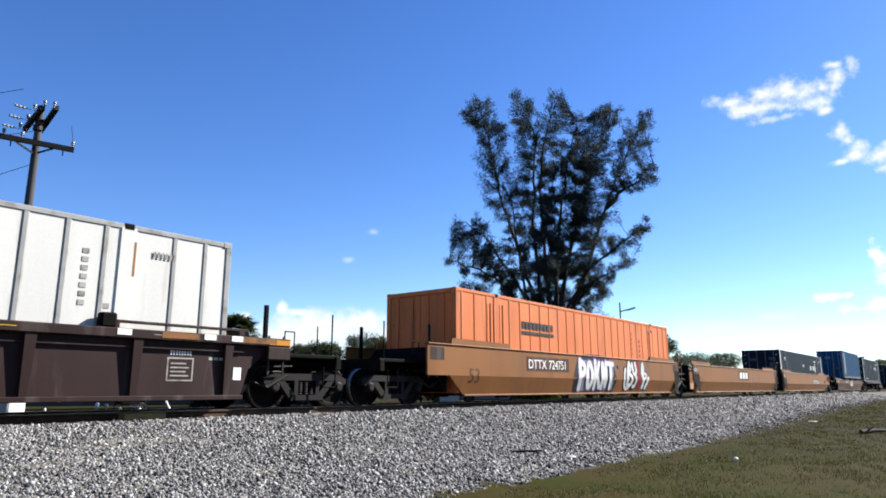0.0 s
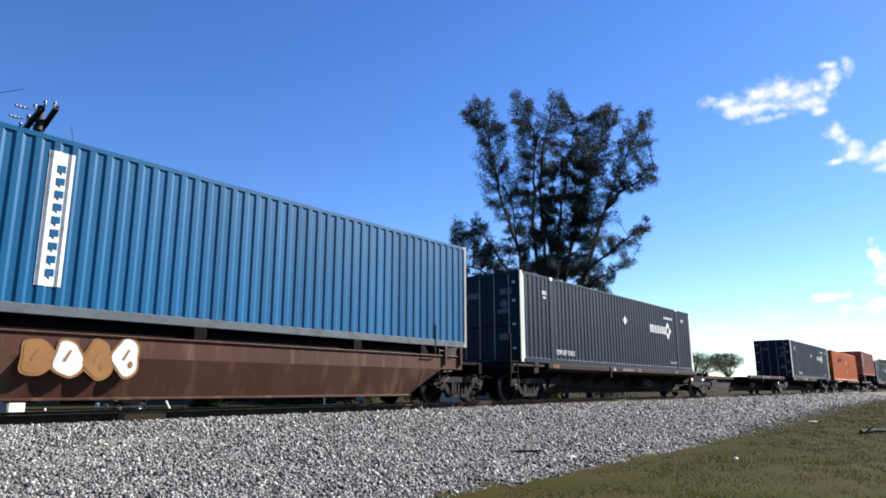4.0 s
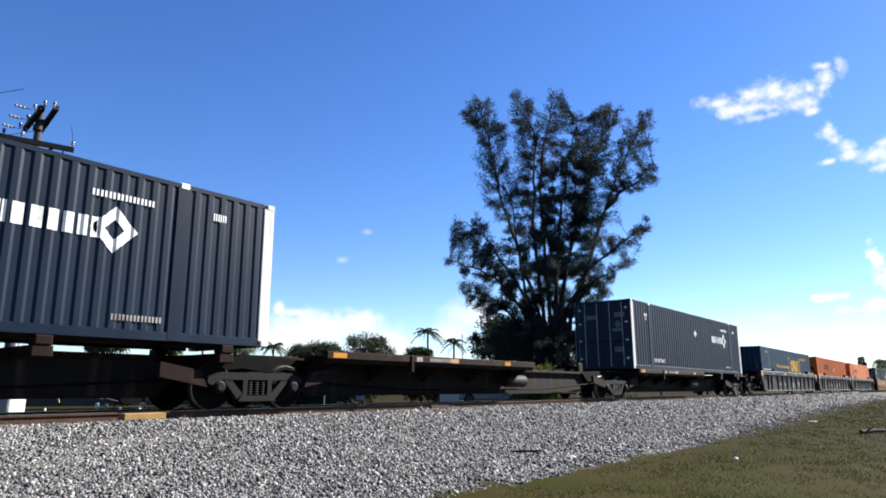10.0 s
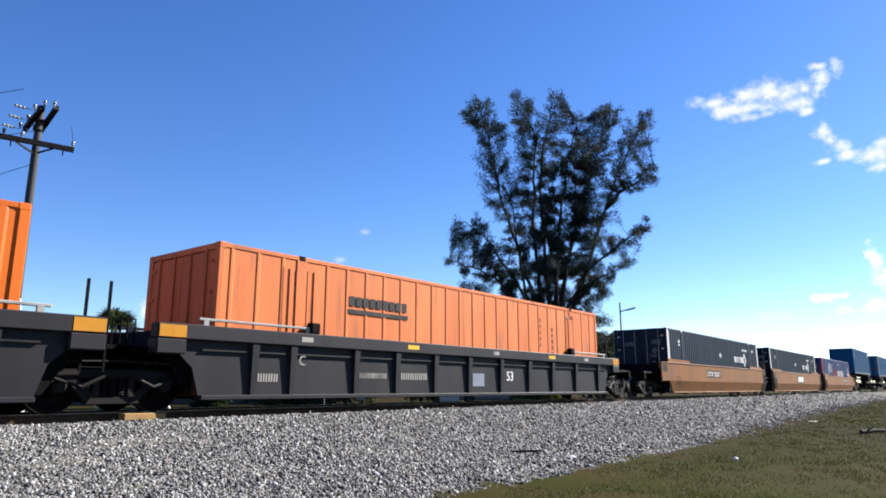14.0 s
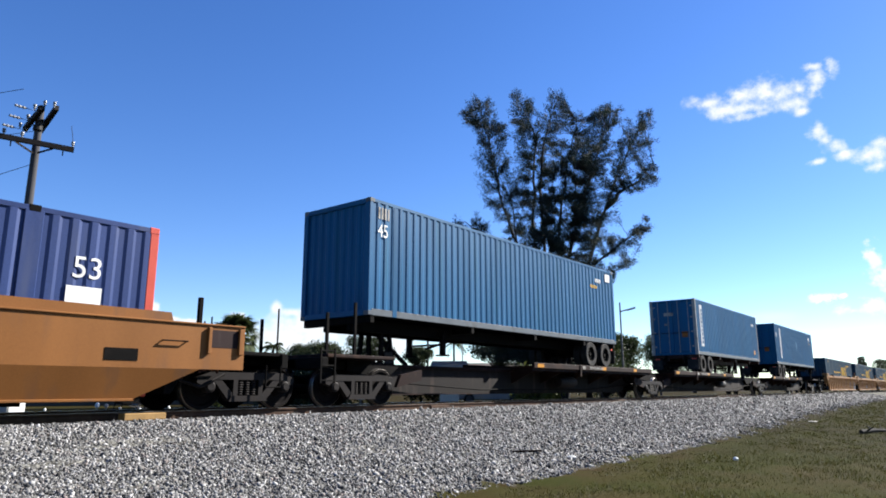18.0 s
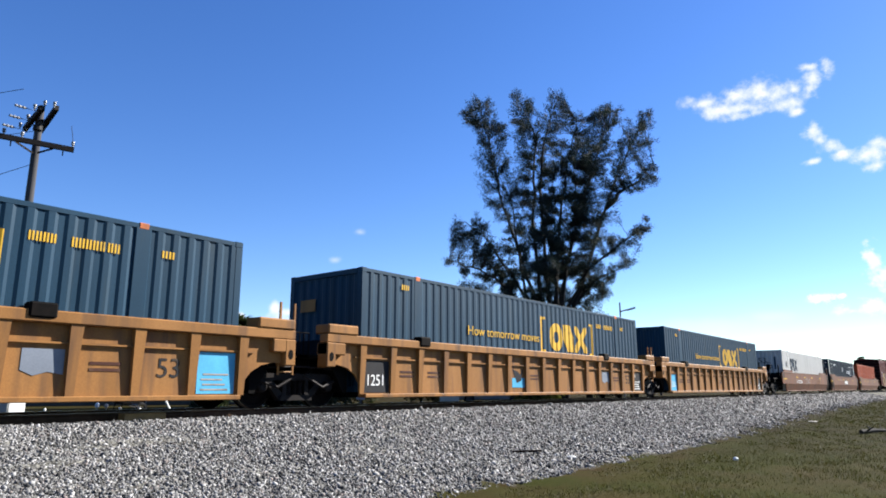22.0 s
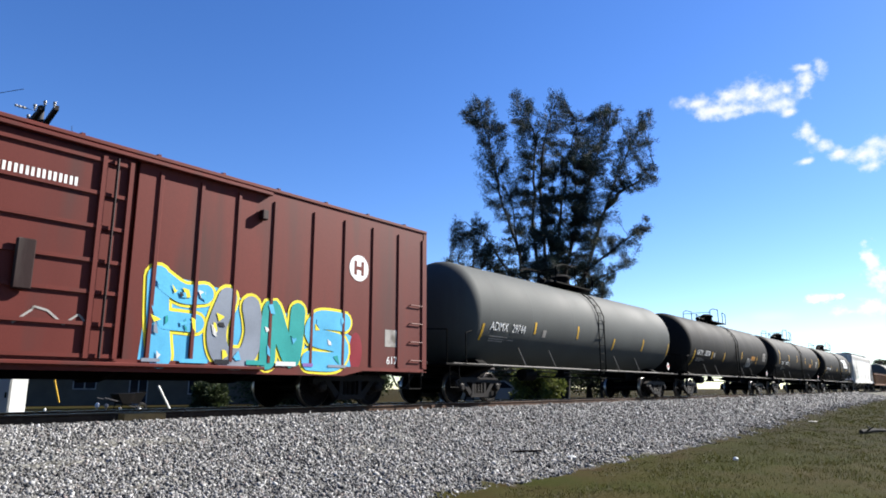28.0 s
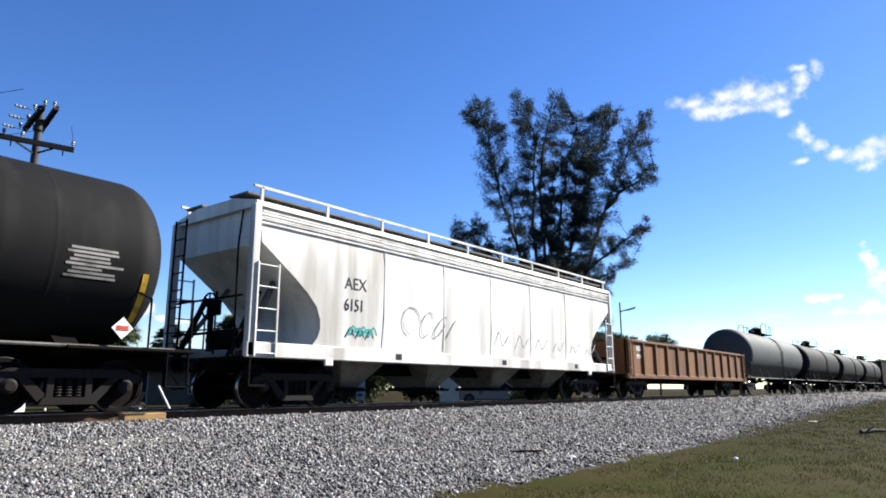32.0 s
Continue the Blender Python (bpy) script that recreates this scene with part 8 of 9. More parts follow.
def boxcar():
    S, L, h = 552.13, 18.35, 1.55
    z0, z1 = 0.80, 4.36
    c = rolling(thing("boxcar", "oxide-red boxcar with ribbed sides and colourful graffiti", "rail car"), S)
    d0, d1 = 7.45, 10.70
    for s in (-1, 1):
        def span(u, w):
            return min((h + u) * s, (h + w) * s), max((h + u) * s, (h + w) * s)
        sd = part("side_sheet", G().box(0.0, d0, *span(-0.05, 0), z0, z1), BOXRED, c)
        part("side_sheet", G().box(d1, L, *span(-0.05, 0), z0, z1), BOXRED, c)
        part("door_recess", G().box(d0, d1, *span(-0.14, -0.09), z0, z1), BOXRED, c)
        for x in (1.06, 1.92, 2.81, 3.73, 4.59, 5.47, 6.39, 11.10, 11.9, 12.7, 13.55, 14.6, 15.5, 16.4, 17.3, 18.2):
            part("rib", G().prism([(x - 0.05, (h + 0.0) * s), (x - 0.03, (h + 0.032) * s), (x + 0.03, (h + 0.032) * s), (x + 0.05, (h + 0.0) * s)], "z", z0 + 0.08, z1 - 0.25), BOXRED, sd)
        part("side_sill", G().prism([(0.0, z0 - 0.02), (0.0, z0 + 0.06), (L, z0 + 0.06), (L, z0 - 0.02), (L - 2.2, z0 - 0.02), (L - 2.8, z0 - 0.14), (2.8, z0 - 0.14), (2.2, z0 - 0.02)], "y", *span(-0.10, 0.012)), BOXRED, c)
        door = part("sliding_door", G().box(d0 + 0.1, d1 - 0.1, *span(-0.03, 0.02), z0 + 0.02, z1 - 0.2), BOXRED, c)
        g = G()
        for x in (d0 + 0.12, d0 + 0.5, d1 - 0.65, d1 - 0.2):
            g.box(x, x + 0.07, *span(0.02, 0.08), z0 + 0.05, z1 - 0.25)
        for z in (z0 + 0.06, z0 + 0.55, z0 + 1.05, z0 + 1.55, z0 + 2.1, z0 + 2.65, z1 - 0.35):
            g.box(d0 + 0.12, d1 - 0.12, *span(0.02, 0.06), z, z + 0.06)
        part("door_frame", g, BOXRED, door)
        for x in (d0 + 0.33, d1 - 0.42):
            part("lock_bar", G().cyl((x, (h + 0.1) * s, z0 + 0.05), (x, (h + 0.1) * s, z1 - 0.25), 0.024, 8), MAROON_DARK, door)
        part("latch", G().box((d0 + d1) / 2 - 0.13, (d0 + d1) / 2 + 0.13, *span(0.06, 0.14), z0 + 1.0, z0 + 1.75, 0.02), MAROON_DARK, door)
        part("door_track", G().box(d0 - 0.2, d1 + 2.7, *span(0.0, 0.12), z1 - 0.17, z1 - 0.10, 0.01), BOXRED, c)
        part("door_track", G().box(d0 - 0.2, d1 + 2.7, *span(0.0, 0.12), z0 - 0.06, z0 - 0.0, 0.01), BOXRED, c)
        part("door_stop", G().box(d1 + 2.45, d1 + 2.6, *span(0, 0.14), z1 - 0.7, z1 - 0.5, 0.02), MAROON_DARK, c)
        part("eave", G().box(0, L, *span(-0.06, 0.03), z1 - 0.05, z1 + 0.02, 0.01), BOXRED, c)
    part("roof", G().prism([(-h, z1), (-h, z1 + 0.02), (0, z1 + 0.14), (h, z1 + 0.02), (h, z1)], "x", 0.02, L - 0.02), BOXRED, c)
    g = G()
    for k in range(14):
        x = 0.6 + k * 1.3
        g.prism([(-h, z1 + 0.02), (-h, z1 + 0.06), (0, z1 + 0.18), (h, z1 + 0.06), (h, z1 + 0.02)], "x", x, x + 0.06)
    part("roof_rib", g, BOXRED, c)
    for x, s in ((0.0, -1), (L, 1)):
        e = G()
        zs = stations(z0, z1, 0.42)
        ys = (-h + 0.01, h - 0.01)
        vs = [(x + s * (0.02 - groove(z, 0.42, 0.06)), y, z) for z in zs for y in ys]
        e.add(vs, [(2 * i, 2 * i + 1, 2 * i + 3, 2 * i + 2) for i in range(len(zs) - 1)])
        # End walls take a darker colour than the red sides to stand for shade.
        part("end_wall", e, SPINE, c)
        for y0, y1 in ((-h - 0.012, -h + 0.1), (h - 0.1, h + 0.012)):
            part("end_post", G().box(min(x, x - s * 0.12), max(x, x - s * 0.12), y0, y1, z0, z1), BOXRED, c)
        for k in range(4):
            z = z0 + 0.25 + k * 0.45
            part("grab_iron", G().tube([(x - s * 0.2, -h, z), (x - s * 0.2, -h - 0.045, z), (x - s * 0.64, -h - 0.045, z), (x - s * 0.64, -h, z)], 0.014, 6), BOXRED, c)
        ladder(c, x + s * 0.07, -h + 0.4, z0 - 0.1, z0 + 2.0, 0.42, MAROON_DARK, along="y", rungs=7)
        part("sill_step", G().tube([(x - s * 0.2, -h, z0), (x - s * 0.2, -h, 0.38), (x - s * 0.65, -h, 0.38), (x - s * 0.65, -h, z0)], 0.018, 6), UNDER, c)
        coupler(c, x + s * 0.05, x + s * 0.85)
        part("crossover_platform", G().box(min(x, x + s * 0.5), max(x, x + s * 0.5), -1.2, 1.2, 1.02, 1.08), UNDER, c)
    part("underframe", G().box(0.3, L - 0.3, -0.3, 0.3, 0.55, z0).box(0.2, L - 0.2, -1.45, 1.45, z0 - 0.05, z0), UNDER, c)
    for x in (4.5, 7.2, 10.9, 13.6):
        part("cross_tie", G().prism([(-1.45, z0 - 0.05), (-0.3, 0.5), (0.3, 0.5), (1.45, z0 - 0.05)], "x", x - 0.05, x + 0.05), UNDER, c)
    part("brake_cylinder", G().lathe([(0.0, 0.0), (0.18, 0.0), (0.18, 0.5), (0.1, 0.55), (0.0, 0.55)], (6.4, -0.7, 0.55), "x", 14), UNDER, c)
    brake_wheel(c, -0.15, 0.4, 3.0)
    y = -h - 0.0005
    # owner's mark as bars, car number, small data
    bars(c, 1.28, 2.42, 0.50, 0.26, 2, WHITE_MARK, y - 0.002, "owner_mark")
    bars(c, 2.20, 2.42, 0.50, 0.26, 2, WHITE_MARK, y - 0.002, "owner_mark")
    lettering("781", 0.28, c, WHITE_MARK, 1.22, y - 0.004, 1.95, name="car_number")
    lettering("131", 0.28, c, WHITE_MARK, 2.15, y - 0.004, 1.95, name="car_number")
    bars(c, 1.25, 1.45, 0.55, 0.09, 3, DIM_MARK, y - 0.002)
    part("reflector_panel", G().box(0.75, 1.35, -h - 0.02, -h - 0.014, z0 - 0.01, z0 + 0.05), AMBER, c)
    part("ring_mark", G().lathe([(0.0, -0.002), (0.30, -0.002), (0.30, 0.002), (0.0, 0.002)], (15.95, y - 0.004, 3.08), "y", 24), WHITE_MARK, c, "white round herald")
    part("ring_mark", G().box(15.80, 15.88, y - 0.010, y - 0.007, 2.92, 3.24).box(16.02, 16.10, y - 0.010, y - 0.007, 2.92, 3.24).box(15.88, 16.02, y - 0.010, y - 0.007, 3.04, 3.12), BOXRED, c)
    bars(c, d0 + 1.05, 3.5, 1.25, 0.16, 8, WHITE_MARK, -h - 0.022)
    part("door_placard", G().box(d0 + 0.62, d0 + 1.05, -h - 0.026, -h - 0.022, z0 + 1.02, z0 + 1.4), WHITE_MARK, c, "white placard on the door")
    part("label", G().box(16.85, 17.3, y - 0.003, y, 1.35, 1.75), DIM_MARK, c)
    lettering("617", 0.18, c, WHITE_MARK, 16.9, y - 0.004, 0.95)
    # graffiti, left of the door and right of it
    def flat(z):
        return -h
    ribs_at = ((445, 1.92), (548, 2.81), (638, 3.73), (720, 4.59), (793, 5.47), (860, 6.39), (920, 7.45))

    def spot(*pts):
        out = []
        for u, v in pts:
            x = float(np.interp(u, [q[0] for q in ribs_at], [q[1] for q in ribs_at]))
            out.append((x, 0.82 + (612 + (u - 470) * 0.068 - v) / (126 - (u - 548) * 0.074)))
        return out
    plate(c, [(2.3, z0), (7.3, z0), (7.35, 1.4), (6.9, 1.95), (5.2, 1.7), (3.0, 1.55), (2.2, 1.2)], SPRAY["k"], y, "graffiti_shadow", thick=0.001)
    letters = ((0.34, spot((578, 445), (552, 520), (505, 598))), (0.28, spot((628, 448), (606, 545), (622, 618))), (0.22, spot((520, 545), (610, 548))),
               (0.30, spot((716, 560), (658, 548), (645, 492), (682, 462), (712, 495), (690, 528))), (0.32, spot((655, 556), (680, 610), (712, 618))),
               (0.30, spot((752, 472), (728, 560), (738, 618), (772, 595))), (0.30, spot((818, 480), (798, 560), (802, 618))), (0.30, spot((866, 482), (872, 555), (884, 622))), (0.20, spot((800, 548), (878, 552))))
    letters = [(w_ * 1.22, pts) for w_, pts in letters]
    throw_up(c, letters, "nnnnnngpg", 0.003, "y", 0.11, flat)
    rng = random.Random(40)
    for k in range(16):
        w_, pts = letters[rng.randrange(len(letters))]
        u, v = pts[rng.randrange(len(pts))]
        plate(c, ellipse(u + rng.uniform(-0.08, 0.08), v + rng.uniform(-0.12, 0.12), rng.uniform(0.04, 0.10), rng.uniform(0.04, 0.16), 9), SPRAY["pgtnp"[k % 5]], -h - 0.040 - 0.0002 * k, "graffiti_stroke", thick=0.001)
    throw_up(c, ((0.12, spot((505, 520), (470, 512), (440, 545), (450, 580), (490, 575))),), "p", 0.003, "w", 0.06, flat)
    x0 = d1 + 0.30
    rng = random.Random(41)
    wide = 4.75
    plate(c, [(x0 - 0.05, z0), (x0 + wide, z0), (x0 + wide + 0.05, 1.5), (x0 + wide * 0.8, 1.95), (x0 + wide * 0.55, 1.85), (x0 + wide * 0.3, 2.2), (x0 + 0.05, 2.35)], SPRAY["s"], y, "graffiti_fill", thick=0.001)
    for k in range(9):
        a = x0 + wide * (k + rng.uniform(0.1, 0.7)) / 9
        plate(c, ellipse(a, 2.16 - 0.05 * k + rng.uniform(-0.05, 0.05), rng.uniform(0.06, 0.22), rng.uniform(0.04, 0.10), 10), SPRAY["k" if k % 3 else "m"], y - 0.0015 - 0.0002 * k, "graffiti_drip", thick=0.001)
    def on(*pts):
        return [(x0 + wide * u, z0 + (1.50 - 0.28 * u) * v) for u, v in pts]
    letters = ((0.30, on((0.04, 0.98), (0.05, 0.5), (0.07, 0.08))), (0.26, on((0.06, 0.95), (0.14, 0.84), (0.23, 0.88))), (0.24, on((0.08, 0.50), (0.20, 0.50))), (0.30, on((0.33, 0.88), (0.29, 0.45), (0.32, 0.14), (0.42, 0.12), (0.46, 0.45), (0.44, 0.82))),
               (0.28, on((0.53, 0.10), (0.54, 0.84), (0.60, 0.45), (0.66, 0.14), (0.68, 0.86))), (0.30, on((0.95, 0.82), (0.80, 0.78), (0.77, 0.52), (0.93, 0.42), (0.91, 0.14), (0.75, 0.12))))
    letters = [(w_ * 1.35, pts) for w_, pts in letters]
    throw_up(c, letters, "sssgts", 0.004, "y", 0.12, flat)
    for k in range(34):
        w_, pts = letters[rng.randrange(len(letters))]
        i = rng.randrange(len(pts) - 1)
        f = rng.random()
        u, v = pts[i][0] + (pts[i + 1][0] - pts[i][0]) * f + rng.uniform(-0.10, 0.02), pts[i][1] + (pts[i + 1][1] - pts[i][1]) * f - 0.08
        s_ = rng.uniform(0.05, 0.13)
        tri = [(u, v), (u + s_, v + rng.uniform(-0.10, 0.10)), (u + s_ * rng.uniform(0.3, 0.8), v + rng.uniform(0.06, 0.20)), (u - rng.uniform(0.0, 0.08), v + rng.uniform(0.06, 0.2))]
        plate(c, tri, SPRAY["ystgskyw"[rng.randrange(8)]], y - 0.029 - 0.0001 * k, "graffiti_stroke", thick=0.001)
    for k in range(7):
        a = x0 + wide * k / 7
        plate(c, rect(a, a + rng.uniform(0.25, 0.6), z0 + 0.03, z0 + rng.uniform(0.07, 0.12)), SPRAY["gsktwpg"[k]], y - 0.034, "graffiti_stroke", thick=0.001)
    plate(c, ellipse(x0 + wide + 0.15, 1.2, 0.2, 0.42), SPRAY["m"], y - 0.001, "graffiti_fill", thick=0.001)
    scribble(c, d0 + 0.45, 1.35, 0.9, 0.4, 21, -h - 0.023, DIM_MARK)
    scribble(c, d0 + 1.6, 1.2, 1.0, 0.4, 22, -h - 0.0245, DIM_MARK)
    bogie(c, 2.2)
    bogie(c, L - 2.1)


boxcar()

TR, TZ = 1.53, 2.605


def tank_mesh(length):
    """Shell with dished heads, from x = 0 to its length."""
    prof, n = [], 9
    for i in range(n + 1):
        t = math.pi / 2 * i / n
        prof.append((TR * math.sin(t) + 1e-4, 0.80 - 0.80 * math.cos(t)))
    prof.append((TR, 0.84))
    for x in (3.6, 6.4, 9.2, 12.0, 14.4):       # weld seams
        prof += [(TR, x - 0.03), (TR, x), (TR + 0.002, x + 0.015), (TR + 0.002, x + 0.045), (TR, x + 0.06), (TR, x + 0.09)]
    prof.append((TR, length - 0.84))
    for i in range(n + 1):
        t = math.pi / 2 * (1 - i / n)
        prof.append((TR * math.sin(t) + 1e-4, length - 0.80 + 0.80 * math.cos(t)))
    return G().lathe(prof, (0, 0, TZ), "x", 56)


def on_shell(x, a, out=0.004):
    """A place on the near side of a tank at angle a (degrees above the level middle)."""
    return (x, -(TR + out) * math.cos(radians(a)), TZ + (TR + out) * math.sin(radians(a)))


def shell_patch(car, x0, x1, a0, a1, material, name="marking", label="", out=0.006, lean=0.0):
    g, n = G(), 6
    for i in range(n):
        p, q = a0 + (a1 - a0) * i / n, a0 + (a1 - a0) * (i + 1) / n
        u, v = lean * i / n, lean * (i + 1) / n
        g.add([on_shell(x0 + u, p, out), on_shell(x1 + u, p, out), on_shell(x1 + v, q, out), on_shell(x0 + v, q, out)], [(0, 1, 2, 3)])
    return part(name, g, material, car, label)


def shell_text(car, text, size, x, a, material, squeeze=0.85):
    ob = lettering(text, size, car, material, x, 0, 0, name="car_number", squeeze=squeeze)
    for v in ob.data.vertices:
        ang = math.degrees(v.co.z / TR) + a
        v.co = Vector(on_shell(v.co.x, ang, 0.012 - v.co.y))
    return ob


def tank_car(S, paint, label, number="", code="", at=2.3, strips=(), span=(-30, -13), panel=None, amber=False, reach=(0.72, 17.2)):
    c = rolling(thing("tank_car", label, "rail car", group="tank cars"), S)
    part("shell", tank_mesh(reach[1] - reach[0]), paint, c, "long cylindrical tank with dished heads", loc=(reach[0], 0, 0), smooth=True)
    L = 17.7
    for s in (-1, 1):
        part("side_rail", G().tube([(0.5, 1.34 * s, 1.05), (L - 0.5, 1.34 * s, 1.05)], 0.028, 8), HOPPER_DARK, c)
        for x in (4.2, 6.1, 11.2, 13.2):
            part("rail_bracket", G().beam((x, 1.34 * s, 1.07), (x - 0.30, 1.26 * s, 1.62), 0.03, 0.03), HOPPER_DARK, c)
    for x, s in ((0.0, 1), (L, -1)):
        a, b = sorted((x, x + s * 3.6))
        part("stub_sill", G().box(a, b, -0.32, 0.32, 0.72, 1.10, 0.02), UNDER, c)
        a, b = sorted((x + s * 0.1, x + s * 2.3))
        part("end_platform", G().box(a, b, -1.4, 1.4, 1.0, 1.06, 0.015), UNDER, c)
        part("body_bolster", G().prism([(-1.35, 0.98), (-0.3, 0.72), (0.3, 0.72), (1.35, 0.98), (0.9, 1.25), (-0.9, 1.25)], "x", x + s * 2.2 - 0.18, x + s * 2.2 + 0.18), UNDER, c)
        for pts in (((0.2, -1.35, 1.06), (0.2, -1.35, 1.95), (0.2, -0.5, 2.0)), ((1.0, -1.38, 1.06), (1.0, -1.38, 1.9), (1.25, -1.42, 1.98)), ((0.2, 1.35, 1.06), (0.2, 1.35, 1.95))):
            part("end_handrail", G().tube([(x + s * u, v, w) for u, v, w in pts], 0.018, 6), UNDER, c)
        part("sill_step", G().tube([(x + s * 0.25, -1.40, 1.0), (x + s * 0.25, -1.40, 0.42), (x + s * 0.65, -1.40, 0.42), (x + s * 0.65, -1.40, 1.0)], 0.018, 6), UNDER, c)
        coupler(c, x, x - s * 0.35)
        bogie(c, x + s * 2.05)
        part("end_lever", G().tube([(x, -1.3, 0.9), (x, -0.2, 0.86)], 0.015, 6), UNDER, c)
    # top platform with railing, manway and valves
    top = TZ + TR
    pf = part("top_platform", G().box(7.4, 10.4, -0.78, 0.78, top + 0.03, top + 0.07), UNDER, c, "dark grating platform")
    for y in (-0.76, 0.76):
        part("railing", G().tube([(7.4, y, top + 0.05), (7.4, y, top + 0.62), (7.9, y, top + 0.76), (8.9, y, top + 0.78), (8.9, y, top + 0.05)], 0.022, 6), UNDER, pf)
        part("railing", G().tube([(9.75, y, top + 0.05), (9.75, y, top + 0.70), (10.35, y, top + 0.62), (10.35, y, top + 0.05)], 0.022, 6), UNDER, pf)
    part("end_rail", G().tube([(7.4, -0.76, top + 0.52), (7.4, 0.76, top + 0.52)], 0.018, 6), UNDER, pf)
    part("manway", G().lathe([(0.33, -0.1), (0.33, 0.42), (0.38, 0.43), (0.38, 0.50), (0.2, 0.60), (0.0, 0.62)], (9.2, 0, top), "z", 20), UNDER, c, "dark manway dome", smooth=True)
    for x, r, h in ((7.9, 0.11, 0.36), (8.5, 0.14, 0.34), (9.9, 0.09, 0.42)):
        part("valve", G().lathe([(r, -0.05), (r, h * 0.6), (r * 1.3, h * 0.62), (r * 1.3, h * 0.75), (r * 0.5, h), (0, h)], (x, 0.1, top), "z", 12), UNDER, c)
    # side ladder that follows the shell
    lad = None
    for x in (9.1, 9.55):
        pts = [(x, -1.40, 0.62)] + [(x, -1.54 if a < 5 else -(TR + 0.07) * math.cos(radians(a)), 1.0 + (TZ - 1.0) * (a + 50) / 50 if a < 0 else TZ + (TR + 0.07) * math.sin(radians(a))) for a in (-48, -24, 0, 15, 30, 45, 60)]
        ob = part("ladder" if lad is None else "stile", G().tube(pts, 0.02, 6), UNDER, c if lad is None else lad)
        lad = lad or ob
    for k in range(11):
        z = 0.75 + k * 0.3
        y = -1.52 if z < TZ else -(TR + 0.07) * math.cos(math.asin(min(0.99, (z - TZ) / (TR + 0.07))))
        part("rung", G().cyl((9.1, y, z), (9.55, y, z), 0.014, 6), UNDER, lad)
    part("outlet_valve", G().lathe([(0.22, 0.0), (0.22, 0.12), (0.12, 0.16), (0.12, 0.5), (0, 0.5)], (8.9, 0, 0.78), "z", 14), UNDER, c)
    part("brake_cylinder", G().lathe([(0.0, 0.0), (0.2, 0.0), (0.2, 0.7), (0.12, 0.78), (0, 0.78)], (5.6, -0.3, 0.85), "x", 14), UNDER, c)
    part("train_line", G().tube([(2.4, -0.2, 0.8), (15.4, -0.2, 0.8)], 0.03, 6), UNDER, c)
    if number:
        shell_text(c, code, 0.26, at - 0.06, -21, WHITE_MARK, 0.9)
        shell_text(c, number, 0.26, at + 1.10, -21, WHITE_MARK)
        for k, (w, a0) in enumerate(((1.0, -28.5), (1.35, -31.5), (0.8, -34))):
            shell_patch(c, at + 0.05, at + w, a0, a0 + 1.2, DIM_MARK)
        shell_patch(c, 5.1, 5.3, -23, -14, DIM_MARK, "data_panel")
    for x, lo, hi in strips:
        shell_patch(c, x - 0.05, x + 0.05, lo, hi, YELLOW_MARK, "reflector_strip", "yellow reflective strip")
    if panel:
        for k in range(8):
            shell_patch(c, 15.2 + 0.05 * (k % 3), 16.0 + 0.1 * (k % 2) - 0.12 * (k % 3), panel[0] + 4 + k * 2.4, panel[0] + 5.5 + k * 2.4, DIM_MARK, "data_line")
    if number:
        plate(c, diamond(16.2, 1.36, 0.18), WHITE_MARK, -1.46, "placard", "white and red diamond placard")
        plate(c, rect(16.1, 16.3, 1.32, 1.40), REDPOST, -1.466, "placard_bar")
    if amber:
        shell_patch(c, 12.6, 13.4, -20, -11, AMBER, "hazard_panel", "amber warning panel")
        for k in range(2):
            shell_patch(c, 12.68, 13.3 - 0.1 * k, -17.5 + 3.2 * k, -16.2 + 3.2 * k, OCHRE, "hazard_line", out=0.010)
    return c


tank_car(571.4, TANKGREY, "dull grey tank car with yellow strips and white number", "29744", "ADMX", at=2.15, strips=((1.75, -34, -15), (4.6, -20, -6), (7.5, -20, -3), (10.55, -30, -13), (13.4, -27, -8), (16.3, -30, -10)), reach=(0.75, 17.14))
second_tank = tank_car(589.4, TANKBLACK, "black tank car with yellow strips and white number", "203700", "GATX", at=2.45, strips=((2.05, -44, -13), (4.87, -27, -12), (7.03, -29, -11), (10.45, -20, -4), (13.9, -28, -10)), panel=(-23, -4), amber=True, reach=(0.66, 17.25))
tank_car(607.5, TANKBLACK, "black tank car with many yellow strips", "194919", "TILX", at=2.8, strips=((2.1, -19, 16), (5.0, -11, 7), (7.8, -10, 8), (10.9, -11, 7), (13.7, -11, 8), (16.8, -19, 14)), panel=(-23, -4), amber=True, reach=(0.75, 17.5))
billboard = tank_car(626.35, TANKBLACK, "black tank car with a white billboard panel", "192359", "TILX", at=2.15, strips=((1.75, -44, -12), (4.3, -22, -5), (7.75, -27, -10), (10.6, -28, -11), (13.7, -22, -8), (16.5, -46, -12)), panel=(-23, -4), reach=(0.6, 17.2))
shell_patch(billboard, 11.87, 14.25, -7, 24, WHITE_MARK, "billboard", "white parallelogram billboard panel", 0.008, -0.6)
for k in range(7):
    shell_patch(billboard, 12.3 + k * 0.2, 12.42 + k * 0.2, 0, 6, SLATE, "billboard_bar", out=0.013)
shell_patch(billboard, 11.75, 12.15, 9, 20, SLATE, "billboard_bar", out=0.013)
shell_patch(billboard, 12.4, 13.5, 12, 15, SLATE, "billboard_bar", out=0.013)
for k in range(6):
    shell_patch(billboard, 11.6 + k * 0.24, 11.65 + k * 0.24, -39, -30 + 3 * (k % 2), SPRAY["g"], "graffiti_stroke", lean=0.09 * (-1) ** k)
